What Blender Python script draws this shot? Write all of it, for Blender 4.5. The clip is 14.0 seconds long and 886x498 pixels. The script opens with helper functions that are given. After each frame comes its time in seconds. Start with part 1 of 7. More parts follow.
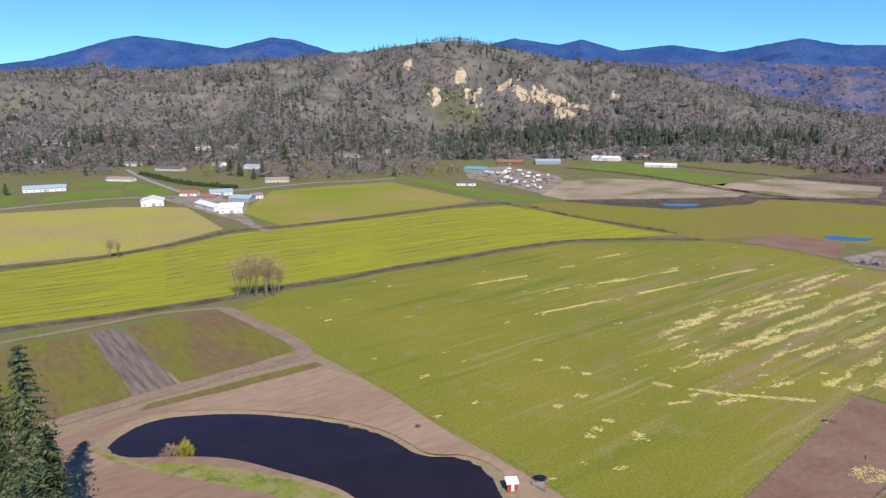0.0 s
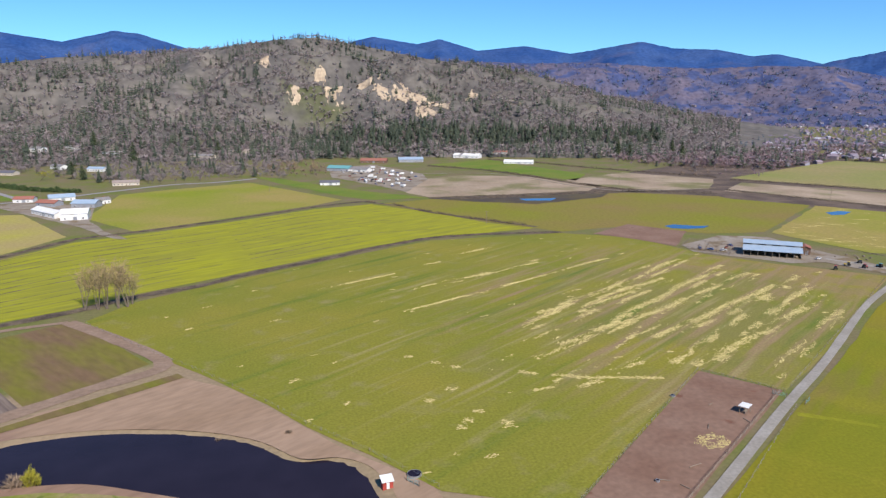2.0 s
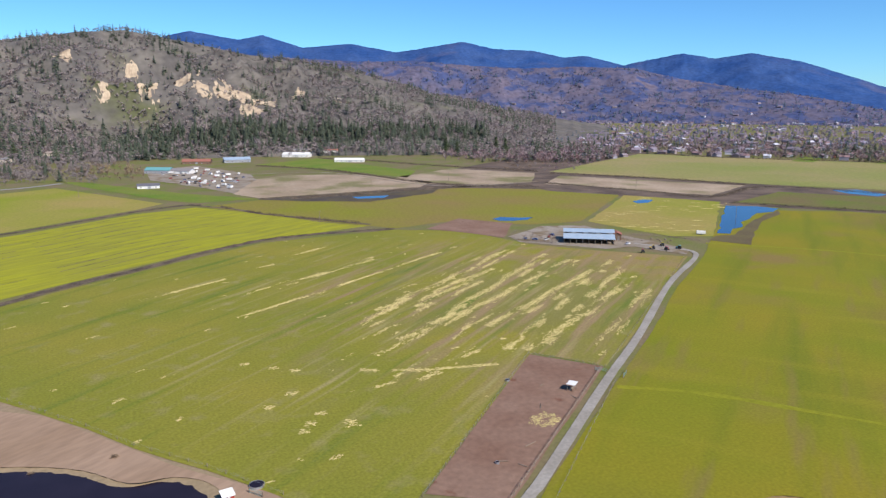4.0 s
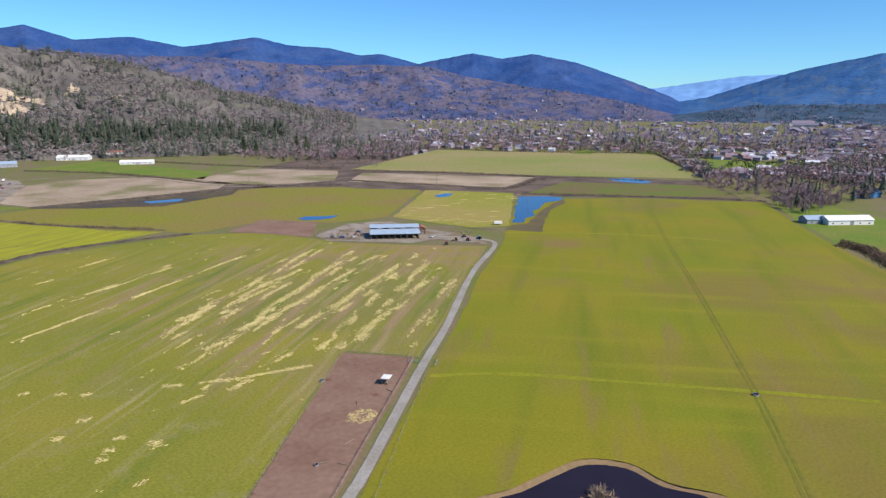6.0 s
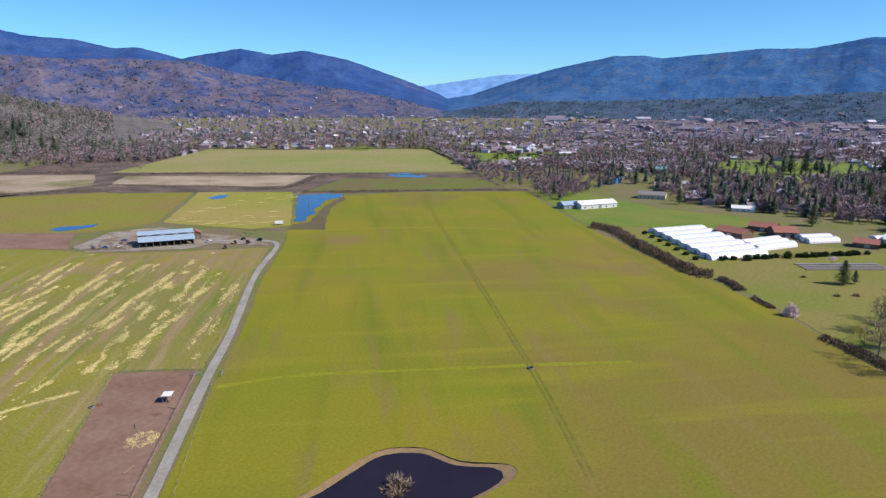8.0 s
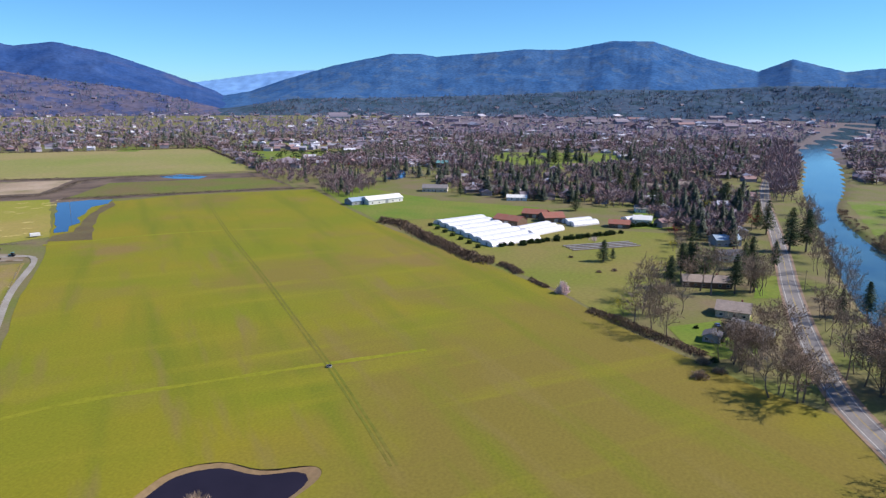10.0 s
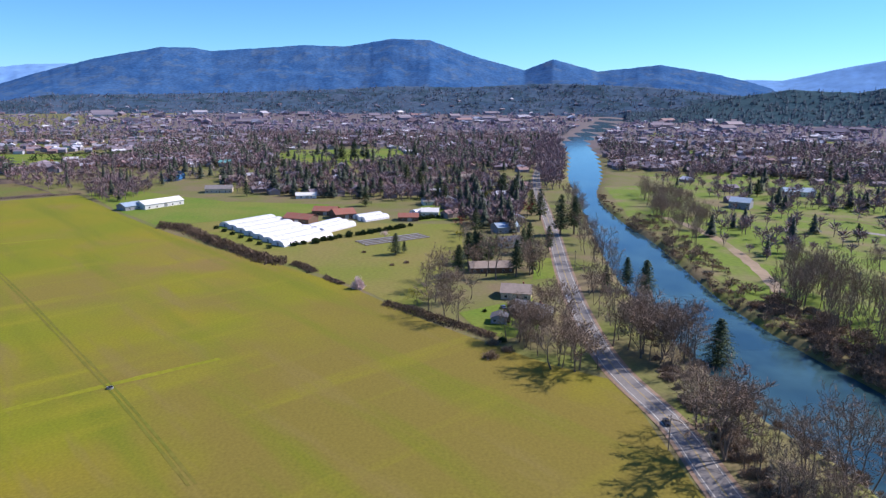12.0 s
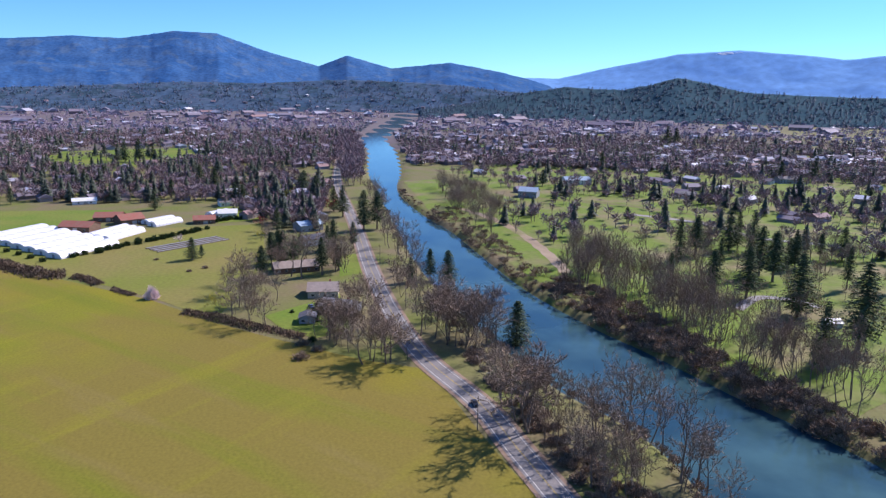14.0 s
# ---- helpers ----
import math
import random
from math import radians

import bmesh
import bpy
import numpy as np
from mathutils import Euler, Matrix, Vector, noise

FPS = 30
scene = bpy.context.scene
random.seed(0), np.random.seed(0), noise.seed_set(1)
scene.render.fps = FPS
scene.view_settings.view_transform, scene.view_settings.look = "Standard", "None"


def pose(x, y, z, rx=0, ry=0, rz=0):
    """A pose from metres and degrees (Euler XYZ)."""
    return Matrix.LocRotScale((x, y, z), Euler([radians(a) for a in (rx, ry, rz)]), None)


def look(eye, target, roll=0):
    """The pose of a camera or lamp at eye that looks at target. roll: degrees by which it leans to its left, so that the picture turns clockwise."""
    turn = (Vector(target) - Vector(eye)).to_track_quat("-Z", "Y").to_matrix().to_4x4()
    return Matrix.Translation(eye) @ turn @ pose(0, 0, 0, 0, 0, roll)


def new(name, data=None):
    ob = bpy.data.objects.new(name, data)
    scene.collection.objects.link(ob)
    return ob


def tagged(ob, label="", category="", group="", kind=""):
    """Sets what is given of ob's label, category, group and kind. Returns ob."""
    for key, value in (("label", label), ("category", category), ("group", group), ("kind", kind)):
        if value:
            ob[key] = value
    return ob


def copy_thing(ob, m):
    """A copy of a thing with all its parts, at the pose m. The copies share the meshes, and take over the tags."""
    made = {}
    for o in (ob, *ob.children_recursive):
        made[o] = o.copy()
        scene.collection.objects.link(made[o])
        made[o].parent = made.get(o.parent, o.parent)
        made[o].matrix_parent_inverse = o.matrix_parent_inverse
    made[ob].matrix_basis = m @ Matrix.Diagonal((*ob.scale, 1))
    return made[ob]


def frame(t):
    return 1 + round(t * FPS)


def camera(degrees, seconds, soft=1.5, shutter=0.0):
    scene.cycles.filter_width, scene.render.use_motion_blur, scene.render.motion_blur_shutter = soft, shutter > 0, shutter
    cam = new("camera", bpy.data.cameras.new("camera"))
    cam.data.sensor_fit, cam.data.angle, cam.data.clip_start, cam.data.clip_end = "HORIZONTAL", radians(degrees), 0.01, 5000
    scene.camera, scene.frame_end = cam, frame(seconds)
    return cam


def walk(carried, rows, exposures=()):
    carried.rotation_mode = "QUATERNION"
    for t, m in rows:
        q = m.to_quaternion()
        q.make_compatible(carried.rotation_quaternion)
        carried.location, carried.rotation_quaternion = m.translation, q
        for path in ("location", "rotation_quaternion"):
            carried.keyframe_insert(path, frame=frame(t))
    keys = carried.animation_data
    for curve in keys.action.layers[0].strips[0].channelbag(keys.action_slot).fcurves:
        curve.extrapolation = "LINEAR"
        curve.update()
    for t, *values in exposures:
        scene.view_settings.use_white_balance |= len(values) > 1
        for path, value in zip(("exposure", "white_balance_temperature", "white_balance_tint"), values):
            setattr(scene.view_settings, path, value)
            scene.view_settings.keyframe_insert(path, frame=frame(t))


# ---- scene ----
# ---------------------------------------------------------------- camera
cam = camera(64.0, 14.0, soft=1.35)
EYE = Vector((0.0, 0.0, 100.0))
PATH = [
    (0.0, 2.436, -11.767, -0.299),
    (0.5, -0.131, -11.804, -0.256),
    (1.0, -2.798, -11.842, -0.216),
    (1.5, -5.645, -11.882, -0.177),
    (2.0, -8.541, -11.922, -0.141),
    (2.5, -11.289, -11.964, -0.106),
    (3.0, -14.870, -12.007, -0.073),
    (3.2, -16.339, -12.024, -0.060),
    (5.3, -32.050, -12.210, 0.071),
    (5.5, -33.733, -12.227, 0.083),
    (6.0, -37.913, -12.271, 0.115),
    (6.5, -42.262, -12.315, 0.146),
    (7.0, -47.025, -12.358, 0.179),
    (7.5, -51.501, -12.401, 0.213),
    (8.0, -55.669, -12.442, 0.248),
    (8.2, -57.259, -12.458, 0.263),
    (10.3, -75.399, -12.616, 0.436),
    (10.5, -77.097, -12.629, 0.455),
    (11.0, -82.027, -12.661, 0.504),
    (11.5, -85.882, -12.691, 0.557),
    (12.0, -89.889, -12.719, 0.613),
    (12.5, -94.099, -12.744, 0.673),
    (13.0, -98.148, -12.766, 0.737),
    (13.5, -102.105, -12.785, 0.806),
    (14.0, -105.962, -12.802, 0.879),
]


def heading(yaw, pitch):
    a, b = radians(yaw), radians(pitch)
    return EYE + Vector((-math.sin(a) * math.cos(b), math.cos(a) * math.cos(b), math.sin(b))) * 100


walk(cam, [(t, look(EYE, heading(yaw, pitch), roll)) for t, yaw, pitch, roll in PATH],
     exposures=[(0.0, 0.43, 6500, 15), (6.5, 0.44, 6500, 15), (10.5, 0.5, 6450, 17), (14.0, 0.62, 6150, 25)])

# ---------------------------------------------------------------- sky and sun
SUN_AZ, SUN_EL = 160.0, 42.0
world = bpy.data.worlds.new("sky")
scene.world = world
world.use_nodes = True
wn = world.node_tree.nodes
sky = wn.new("ShaderNodeTexSky")
sky.sky_type = "NISHITA"
sky.sun_disc = False
sky.sun_elevation = radians(SUN_EL)
sky.sun_rotation = radians(SUN_AZ)
sky.air_density, sky.dust_density, sky.ozone_density = 0.8, 0.0, 4.0
wn["Background"].inputs["Strength"].default_value = 0.088
tint = wn.new("ShaderNodeMix")
tint.data_type, tint.blend_type = "RGBA", "MULTIPLY"
tint.inputs["Factor"].default_value = 1.0
tint.inputs[7].default_value = (0.5, 0.93, 1.22, 1)
world.node_tree.links.new(sky.outputs[0], tint.inputs[6])
world.node_tree.links.new(tint.outputs[2], wn["Background"].inputs["Color"])
sun = new("sun", bpy.data.lights.new("sun", "SUN"))
sun.data.energy, sun.data.angle, sun.data.color = 4.2, radians(0.55), (1.0, 0.95, 0.86)
to_sun = Vector((math.sin(radians(SUN_AZ)) * math.cos(radians(SUN_EL)),
                 math.cos(radians(SUN_AZ)) * math.cos(radians(SUN_EL)), math.sin(radians(SUN_EL))))
sun.matrix_world = look(to_sun * 500, (0, 0, 0))

# ---------------------------------------------------------------- materials
rng = np.random.default_rng(7)


def surface(name, colours, scale=0.05, fine=1.5, rough=0.9, bump=0.0, bump_scale=3.0, stretch=None, turn=0.0,
            contrast=(0.35, 0.65), spec=0.2, metal=0.0, island=0.0, patch=None, zones=(), depth=(0.82, 1.15), streaks=()):
    """Two colours mixed by a broad noise, shaded by a fine one; island: spread of brightness from piece to piece.
    patch: (colour, scale, low, high) lays a third colour in blotches.
    streaks: (colour, scale, low, high, turn, squeeze, x, y, reach, spread) lays drawn-out marks round a place."""
    m = bpy.data.materials.new(name)
    m.use_nodes = True
    nt = m.node_tree
    b = nt.nodes["Principled BSDF"]
    b.inputs["Roughness"].default_value = rough
    b.inputs["Metallic"].default_value = metal
    b.inputs["Specular IOR Level"].default_value = spec
    geo = nt.nodes.new("ShaderNodeNewGeometry")
    mp = nt.nodes.new("ShaderNodeMapping")
    nt.links.new(geo.outputs["Position"], mp.inputs["Vector"])
    if stretch:
        mp.vector_type = "TEXTURE"
        mp.inputs["Rotation"].default_value = (0, 0, radians(turn))
        mp.inputs["Scale"].default_value = tuple(1 / k for k in stretch)

    def noise_ramp(sc, lo, hi, vec=None, detail=5.0):
        n = nt.nodes.new("ShaderNodeTexNoise")
        n.inputs["Scale"].default_value = sc
        n.inputs["Detail"].default_value = detail
        nt.links.new(vec if vec else mp.outputs[0], n.inputs["Vector"])
        r = nt.nodes.new("ShaderNodeMapRange")
        r.inputs["From Min"].default_value, r.inputs["From Max"].default_value = lo, hi
        nt.links.new(n.outputs["Fac"], r.inputs["Value"])
        return r.outputs[0], n

    def mix(fac, a, c, blend="MIX"):
        x = nt.nodes.new("ShaderNodeMix")
        x.data_type, x.blend_type = "RGBA", blend
        if isinstance(fac, float):
            x.inputs["Factor"].default_value = fac
        else:
            nt.links.new(fac, x.inputs["Factor"])
        for sock, v in ((x.inputs[6], a), (x.inputs[7], c)):
            if isinstance(v, tuple):
                sock.default_value = (*v, 1)
            else:
                nt.links.new(v, sock)
        return x.outputs[2]

    f1, n1 = noise_ramp(scale, *contrast)
    col = mix(f1, colours[0], colours[1])
    if patch:
        fp, _ = noise_ramp(patch[1], patch[2], patch[3], geo.outputs["Position"])
        col = mix(fp, col, patch[0])
    for colour, cx, cy, reach, spread, sc in zones:
        away = nt.nodes.new("ShaderNodeVectorMath")
        away.operation = "DISTANCE"
        away.inputs[1].default_value = (cx, cy, 0)
        nt.links.new(geo.outputs["Position"], away.inputs[0])
        nz, _ = noise_ramp(sc, 0.3, 0.7, geo.outputs["Position"])
        rough_edge = nt.nodes.new("ShaderNodeMath")
        rough_edge.operation = "MULTIPLY_ADD"
        rough_edge.inputs[1].default_value = spread * 1.4
        nt.links.new(nz, rough_edge.inputs[0])
        nt.links.new(away.outputs["Value"], rough_edge.inputs[2])
        rr = nt.nodes.new("ShaderNodeMapRange")
        rr.interpolation_type = "SMOOTHSTEP"
        rr.inputs["From Min"].default_value, rr.inputs["From Max"].default_value = reach + spread, reach
        rr.inputs["To Max"].default_value = 0.85
        nt.links.new(rough_edge.outputs[0], rr.inputs["Value"])
        col = mix(rr.outputs[0], col, colour)
    for colour, sc, lo, hi, way, squeeze, cx, cy, reach, spread in streaks:
        drawn = nt.nodes.new("ShaderNodeMapping")
        drawn.vector_type = "TEXTURE"
        drawn.inputs["Rotation"].default_value = (0, 0, radians(way))
        drawn.inputs["Scale"].default_value = (1 / squeeze, 1, 1)
        nt.links.new(geo.outputs["Position"], drawn.inputs["Vector"])
        fs, _ = noise_ramp(sc, lo, hi, drawn.outputs[0])
        away = nt.nodes.new("ShaderNodeVectorMath")
        away.operation = "DISTANCE"
        away.inputs[1].default_value = (cx, cy, 0)
        nt.links.new(geo.outputs["Position"], away.inputs[0])
        rr = nt.nodes.new("ShaderNodeMapRange")
        rr.interpolation_type = "SMOOTHSTEP"
        rr.inputs["From Min"].default_value, rr.inputs["From Max"].default_value = reach + spread, reach
        nt.links.new(away.outputs["Value"], rr.inputs["Value"])
        both = nt.nodes.new("ShaderNodeMath")
        both.operation = "MULTIPLY"
        both.use_clamp = True
        nt.links.new(fs, both.inputs[0])
        nt.links.new(rr.outputs[0], both.inputs[1])
        col = mix(both.outputs[0], col, colour)
    f2, n2 = noise_ramp(fine, 0.25, 0.75)
    g = nt.nodes.new("ShaderNodeMapRange")
    g.inputs["To Min"].default_value, g.inputs["To Max"].default_value = depth
    nt.links.new(f2, g.inputs["Value"])
    comb = nt.nodes.new("ShaderNodeCombineColor")
    for i in range(3):
        nt.links.new(g.outputs[0], comb.inputs[i])
    col = mix(1.0, col, comb.outputs[0], "MULTIPLY")
    if island:
        r = nt.nodes.new("ShaderNodeMapRange")
        r.inputs["To Min"].default_value, r.inputs["To Max"].default_value = 1 - island, 1 + island
        nt.links.new(geo.outputs["Random Per Island"], r.inputs["Value"])
        comb = nt.nodes.new("ShaderNodeCombineColor")
        for i in range(3):
            nt.links.new(r.outputs[0], comb.inputs[i])
        col = mix(1.0, col, comb.outputs[0], "MULTIPLY")
    nt.links.new(col, b.inputs["Base Color"])
    if bump:
        bp = nt.nodes.new("ShaderNodeBump")
        bp.inputs["Strength"].default_value = bump
        bp.inputs["Distance"].default_value = 0.3
        _, n3 = noise_ramp(bump_scale, 0, 1)
        nt.links.new(n3.outputs["Fac"], bp.inputs["Height"])
        nt.links.new(bp.outputs[0], b.inputs["Normal"])
    return m


def palette(name, colours, rough=0.8, spread=0.15):
    """Each separate piece of a joined mesh takes one of the colours by chance."""
    m = bpy.data.materials.new(name)
    m.use_nodes = True
    nt = m.node_tree
    b = nt.nodes["Principled BSDF"]
    b.inputs["Roughness"].default_value = rough
    geo = nt.nodes.new("ShaderNodeNewGeometry")
    ramp = nt.nodes.new("ShaderNodeValToRGB")
    ramp.color_ramp.interpolation = "CONSTANT"
    while len(ramp.color_ramp.elements) < len(colours):
        ramp.color_ramp.elements.new(0.5)
    for i, c in enumerate(colours):
        ramp.color_ramp.elements[i].position = i / len(colours)
        ramp.color_ramp.elements[i].color = (*c, 1)
    nt.links.new(geo.outputs["Random Per Island"], ramp.inputs[0])
    n = nt.nodes.new("ShaderNodeTexNoise")
    n.inputs["Scale"].default_value = 0.6
    nt.links.new(geo.outputs["Position"], n.inputs["Vector"])
    g = nt.nodes.new("ShaderNodeMapRange")
    g.inputs["To Min"].default_value, g.inputs["To Max"].default_value = 1 - spread, 1 + spread
    nt.links.new(n.outputs["Fac"], g.inputs["Value"])
    comb = nt.nodes.new("ShaderNodeCombineColor")
    for i in range(3):
        nt.links.new(g.outputs[0], comb.inputs[i])
    x = nt.nodes.new("ShaderNodeMix")
    x.data_type, x.blend_type = "RGBA", "MULTIPLY"
    x.inputs["Factor"].default_value = 1.0
    nt.links.new(ramp.outputs[0], x.inputs[6])
    nt.links.new(comb.outputs[0], x.inputs[7])
    nt.links.new(x.outputs[2], b.inputs["Base Color"])
    return m


def water_mat(name, colour, rough=0.06, ripple=0.08, scale=0.8, colour2=None):
    m = surface(name, (colour, colour2 or colour), scale=0.03, fine=0.08, rough=rough, bump=ripple, bump_scale=scale, spec=0.5)
    m.node_tree.nodes["Principled BSDF"].inputs["IOR"].default_value = 1.33
    return m


# The last zone is town ground, its grey tinted lavender for haze.
M_GROUND = surface("valley_soil_and_grass", ((0.14, 0.16, 0.035), (0.185, 0.145, 0.08)), scale=0.03, fine=0.6, bump=0.1, bump_scale=0.6,
                   zones=(((0.3, 0.22, 0.14), -50, 187, 95, 10, 0.05), ((0.26, 0.17, 0.09), 131, 103, 36, 6, 0.08), ((0.15, 0.12, 0.135), 2400, -300, 1330, 260, 0.01)))
M_PASTURE = surface("grazed_pasture", ((0.168, 0.185, 0.02), (0.245, 0.212, 0.03)), scale=0.012, fine=1.1, bump=0.05, bump_scale=0.8, depth=(0.75, 1.22), contrast=(0.3, 0.7),
                    patch=((0.24, 0.215, 0.07), 0.09, 0.56, 0.74),
                    zones=(((0.27, 0.185, 0.085), 265, 365, 55, 70, 0.06), ((0.2, 0.18, 0.05), 180, 300, 90, 110, 0.03)),
                    streaks=(((0.27, 0.19, 0.095), 0.16, 0.5, 0.66, 41, 0.07, 190, 315, 90, 90), ((0.3, 0.255, 0.1), 0.22, 0.56, 0.74, 41, 0.06, 110, 320, 90, 110),
                             ((0.1, 0.15, 0.016), 0.1, 0.56, 0.74, 41, 0.08, 60, 260, 160, 120)))
M_RIGHT = surface("damp_green_field", ((0.172, 0.188, 0.009), (0.226, 0.192, 0.013)), scale=0.014, fine=1.0, bump=0.04, bump_scale=0.8, contrast=(0.34, 0.66), depth=(0.82, 1.15),
                  patch=((0.21, 0.165, 0.032), 0.02, 0.56, 0.78),
                  zones=(((0.182, 0.14, 0.028), 240, -5, 140, 110, 0.012), ((0.22, 0.145, 0.05), 430, 160, 45, 60, 0.02), ((0.19, 0.15, 0.03), 330, 170, 50, 90, 0.012), ((0.19, 0.145, 0.04), 545, 405, 40, 60, 0.02),
                         ((0.215, 0.15, 0.045), 365, 330, 25, 50, 0.03)),
                  streaks=(((0.15, 0.165, 0.01), 0.05, 0.52, 0.7, 41, 0.1, 330, 220, 260, 120), ((0.218, 0.204, 0.014), 0.06, 0.54, 0.72, -46, 0.12, 240, 190, 170, 120),
                           ((0.2, 0.155, 0.04), 0.09, 0.56, 0.74, 41, 0.14, 260, 60, 190, 120)))
M_STRIPED = surface("yellow_green_crop", ((0.32, 0.32, 0.014), (0.25, 0.245, 0.03)), scale=0.12, fine=0.4, stretch=(0.12, 1.3, 1), turn=34, bump=0.05, depth=(0.75, 1.15))
M_PALE = surface("pale_stubble_grass", ((0.36, 0.33, 0.055), (0.35, 0.275, 0.11)), scale=0.012, fine=0.4, bump=0.05)
M_MID = surface("short_green_crop", ((0.215, 0.245, 0.018), (0.31, 0.245, 0.07)), scale=0.009, fine=0.4, bump=0.05)
M_OLIVE = surface("olive_meadow", ((0.2, 0.2, 0.02), (0.225, 0.165, 0.05)), scale=0.01, fine=0.4, bump=0.05)
M_GREEN = surface("lush_grass", ((0.12, 0.19, 0.02), (0.175, 0.195, 0.035)), scale=0.025, fine=0.5, bump=0.05)
M_MARSH = surface("marsh_pasture", ((0.125, 0.155, 0.025), (0.16, 0.125, 0.05)), scale=0.02, fine=0.4, bump=0.05)
M_PARK = surface("park_grass", ((0.135, 0.195, 0.024), (0.215, 0.175, 0.09)), scale=0.03, fine=0.3, bump=0.08, contrast=(0.45, 0.68))
M_MEADOW = surface("olive_meadow_grass", ((0.165, 0.185, 0.028), (0.21, 0.18, 0.05)), scale=0.02, fine=0.5, bump=0.05)
M_TAN = surface("dry_tan_grass", ((0.4, 0.31, 0.22), (0.29, 0.22, 0.145)), scale=0.02, fine=0.3, bump=0.05, patch=((0.19, 0.175, 0.075), 0.016, 0.5, 0.66))
M_FARFIELD = surface("far_pale_green", ((0.21, 0.235, 0.055), (0.29, 0.24, 0.1)), scale=0.006, fine=0.2, bump=0.05)
M_DIRT = surface("bare_brown_soil", ((0.36, 0.25, 0.17), (0.29, 0.195, 0.125)), scale=0.02, fine=0.3, bump=0.08, bump_scale=1.2, stretch=(0.4, 1.4, 1), turn=38, zones=(((0.25, 0.155, 0.105), -76, 169, 34, 14, 0.06), ((0.27, 0.17, 0.12), -121, 201, 30, 16, 0.06)))
M_BANK = surface("patchy_bank_grass", ((0.19, 0.22, 0.03), (0.3, 0.23, 0.12)), scale=0.11, fine=0.7, bump=0.1, patch=((0.14, 0.17, 0.03), 0.2, 0.55, 0.62))
M_PADDOCK = surface("trampled_mud", ((0.2, 0.115, 0.078), (0.245, 0.155, 0.11)), scale=0.05, fine=0.5, bump=0.1, bump_scale=1.5, patch=((0.17, 0.08, 0.05), 0.09, 0.64, 0.7))
M_SCRUB = surface("brown_marsh_scrub", ((0.085, 0.062, 0.048), (0.17, 0.125, 0.092)), scale=0.03, fine=0.3, bump=0.2)
M_PLOUGH = surface("ploughed_soil", ((0.13, 0.095, 0.08), (0.23, 0.18, 0.14)), scale=0.35, fine=0.8, bump=0.6, bump_scale=0.7, stretch=(0.12, 1.6, 1), turn=-51)
M_WEEDY = surface("weedy_plot", ((0.165, 0.158, 0.022), (0.175, 0.112, 0.06)), scale=0.05, fine=0.3, bump=0.1, stretch=(0.4, 1.4, 1), turn=-51)
M_WETDIRT = surface("wet_brown_margin", ((0.12, 0.085, 0.035), (0.15, 0.12, 0.04)), scale=0.05, fine=0.4, rough=0.6)
M_DARKWET = surface("dark_marsh", ((0.07, 0.055, 0.045), (0.11, 0.085, 0.04)), scale=0.03, fine=0.2, rough=0.7)
M_YARD = surface("gravel_yard", ((0.31, 0.27, 0.22), (0.24, 0.195, 0.145)), scale=0.05, fine=0.6, bump=0.3, patch=((0.2, 0.15, 0.09), 0.07, 0.52, 0.62))
M_GRAVEL = surface("grey_gravel", ((0.34, 0.315, 0.275), (0.28, 0.255, 0.215)), scale=0.08, fine=0.9, bump=0.4, bump_scale=4)
M_TRACK = surface("dirt_track", ((0.29, 0.205, 0.145), (0.24, 0.165, 0.115)), scale=0.1, fine=0.6, bump=0.1)
M_ASPHALT = surface("worn_asphalt", ((0.24, 0.222, 0.21), (0.185, 0.172, 0.165)), scale=0.1, fine=1.2, bump=0.05, rough=0.85)
M_FARASPH = surface("grey_far_asphalt", ((0.27, 0.255, 0.25), (0.31, 0.29, 0.28)), scale=0.1, fine=1.2)
M_LINE = surface("road_paint", ((0.72, 0.7, 0.62), (0.55, 0.53, 0.48)), scale=0.6, fine=2.0)
M_YLINE = surface("yellow_road_paint", ((0.5, 0.36, 0.08), (0.42, 0.32, 0.12)), scale=0.6, fine=2.0)
M_POND = water_mat("dark_pond_water", (0.02, 0.016, 0.026), ripple=0.03)
M_POND.node_tree.nodes["Principled BSDF"].inputs["Specular IOR Level"].default_value = 0.2
# colour2 mottles the river darker, standing in for dark reflections and shadows.
M_RIVER = water_mat("blue_green_river", (0.05, 0.11, 0.115), rough=0.06, ripple=0.07, scale=0.4, colour2=(0.02, 0.055, 0.075))
M_FLOOD = water_mat("standing_water", (0.02, 0.06, 0.14), ripple=0.02)
M_HILL = surface("oak_hillside", ((0.115, 0.105, 0.095), (0.175, 0.157, 0.132)), scale=0.012, fine=0.05, bump=0.4, bump_scale=0.03,
                 patch=((0.1, 0.105, 0.05), 0.006, 0.58, 0.72), depth=(0.65, 1.2))
M_SAND = surface("eroded_sandy_cliff", ((0.52, 0.41, 0.28), (0.38, 0.29, 0.2)), scale=0.05, fine=0.15, bump=0.6, bump_scale=0.1)
M_SNOW = surface("old_snow", ((0.75, 0.78, 0.85), (0.68, 0.72, 0.8)), scale=0.01, fine=0.05)
# Blue and paler tones imitate aerial haze, put straight into the forest colour.
M_RANGE = surface("haze_tinted_forest", ((0.026, 0.07, 0.205), (0.045, 0.092, 0.225)), scale=0.006, depth=(0.74, 1.2), fine=0.055, bump=0.3, bump_scale=0.02, spec=0.0,
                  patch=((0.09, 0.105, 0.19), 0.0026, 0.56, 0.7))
M_RANGE_E = surface("paler_haze_tinted_forest", ((0.036, 0.108, 0.255), (0.058, 0.136, 0.28)), scale=0.007, fine=0.06, bump=0.2, bump_scale=0.02, spec=0.0,
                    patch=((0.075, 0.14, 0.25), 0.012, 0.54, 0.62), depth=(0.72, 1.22))
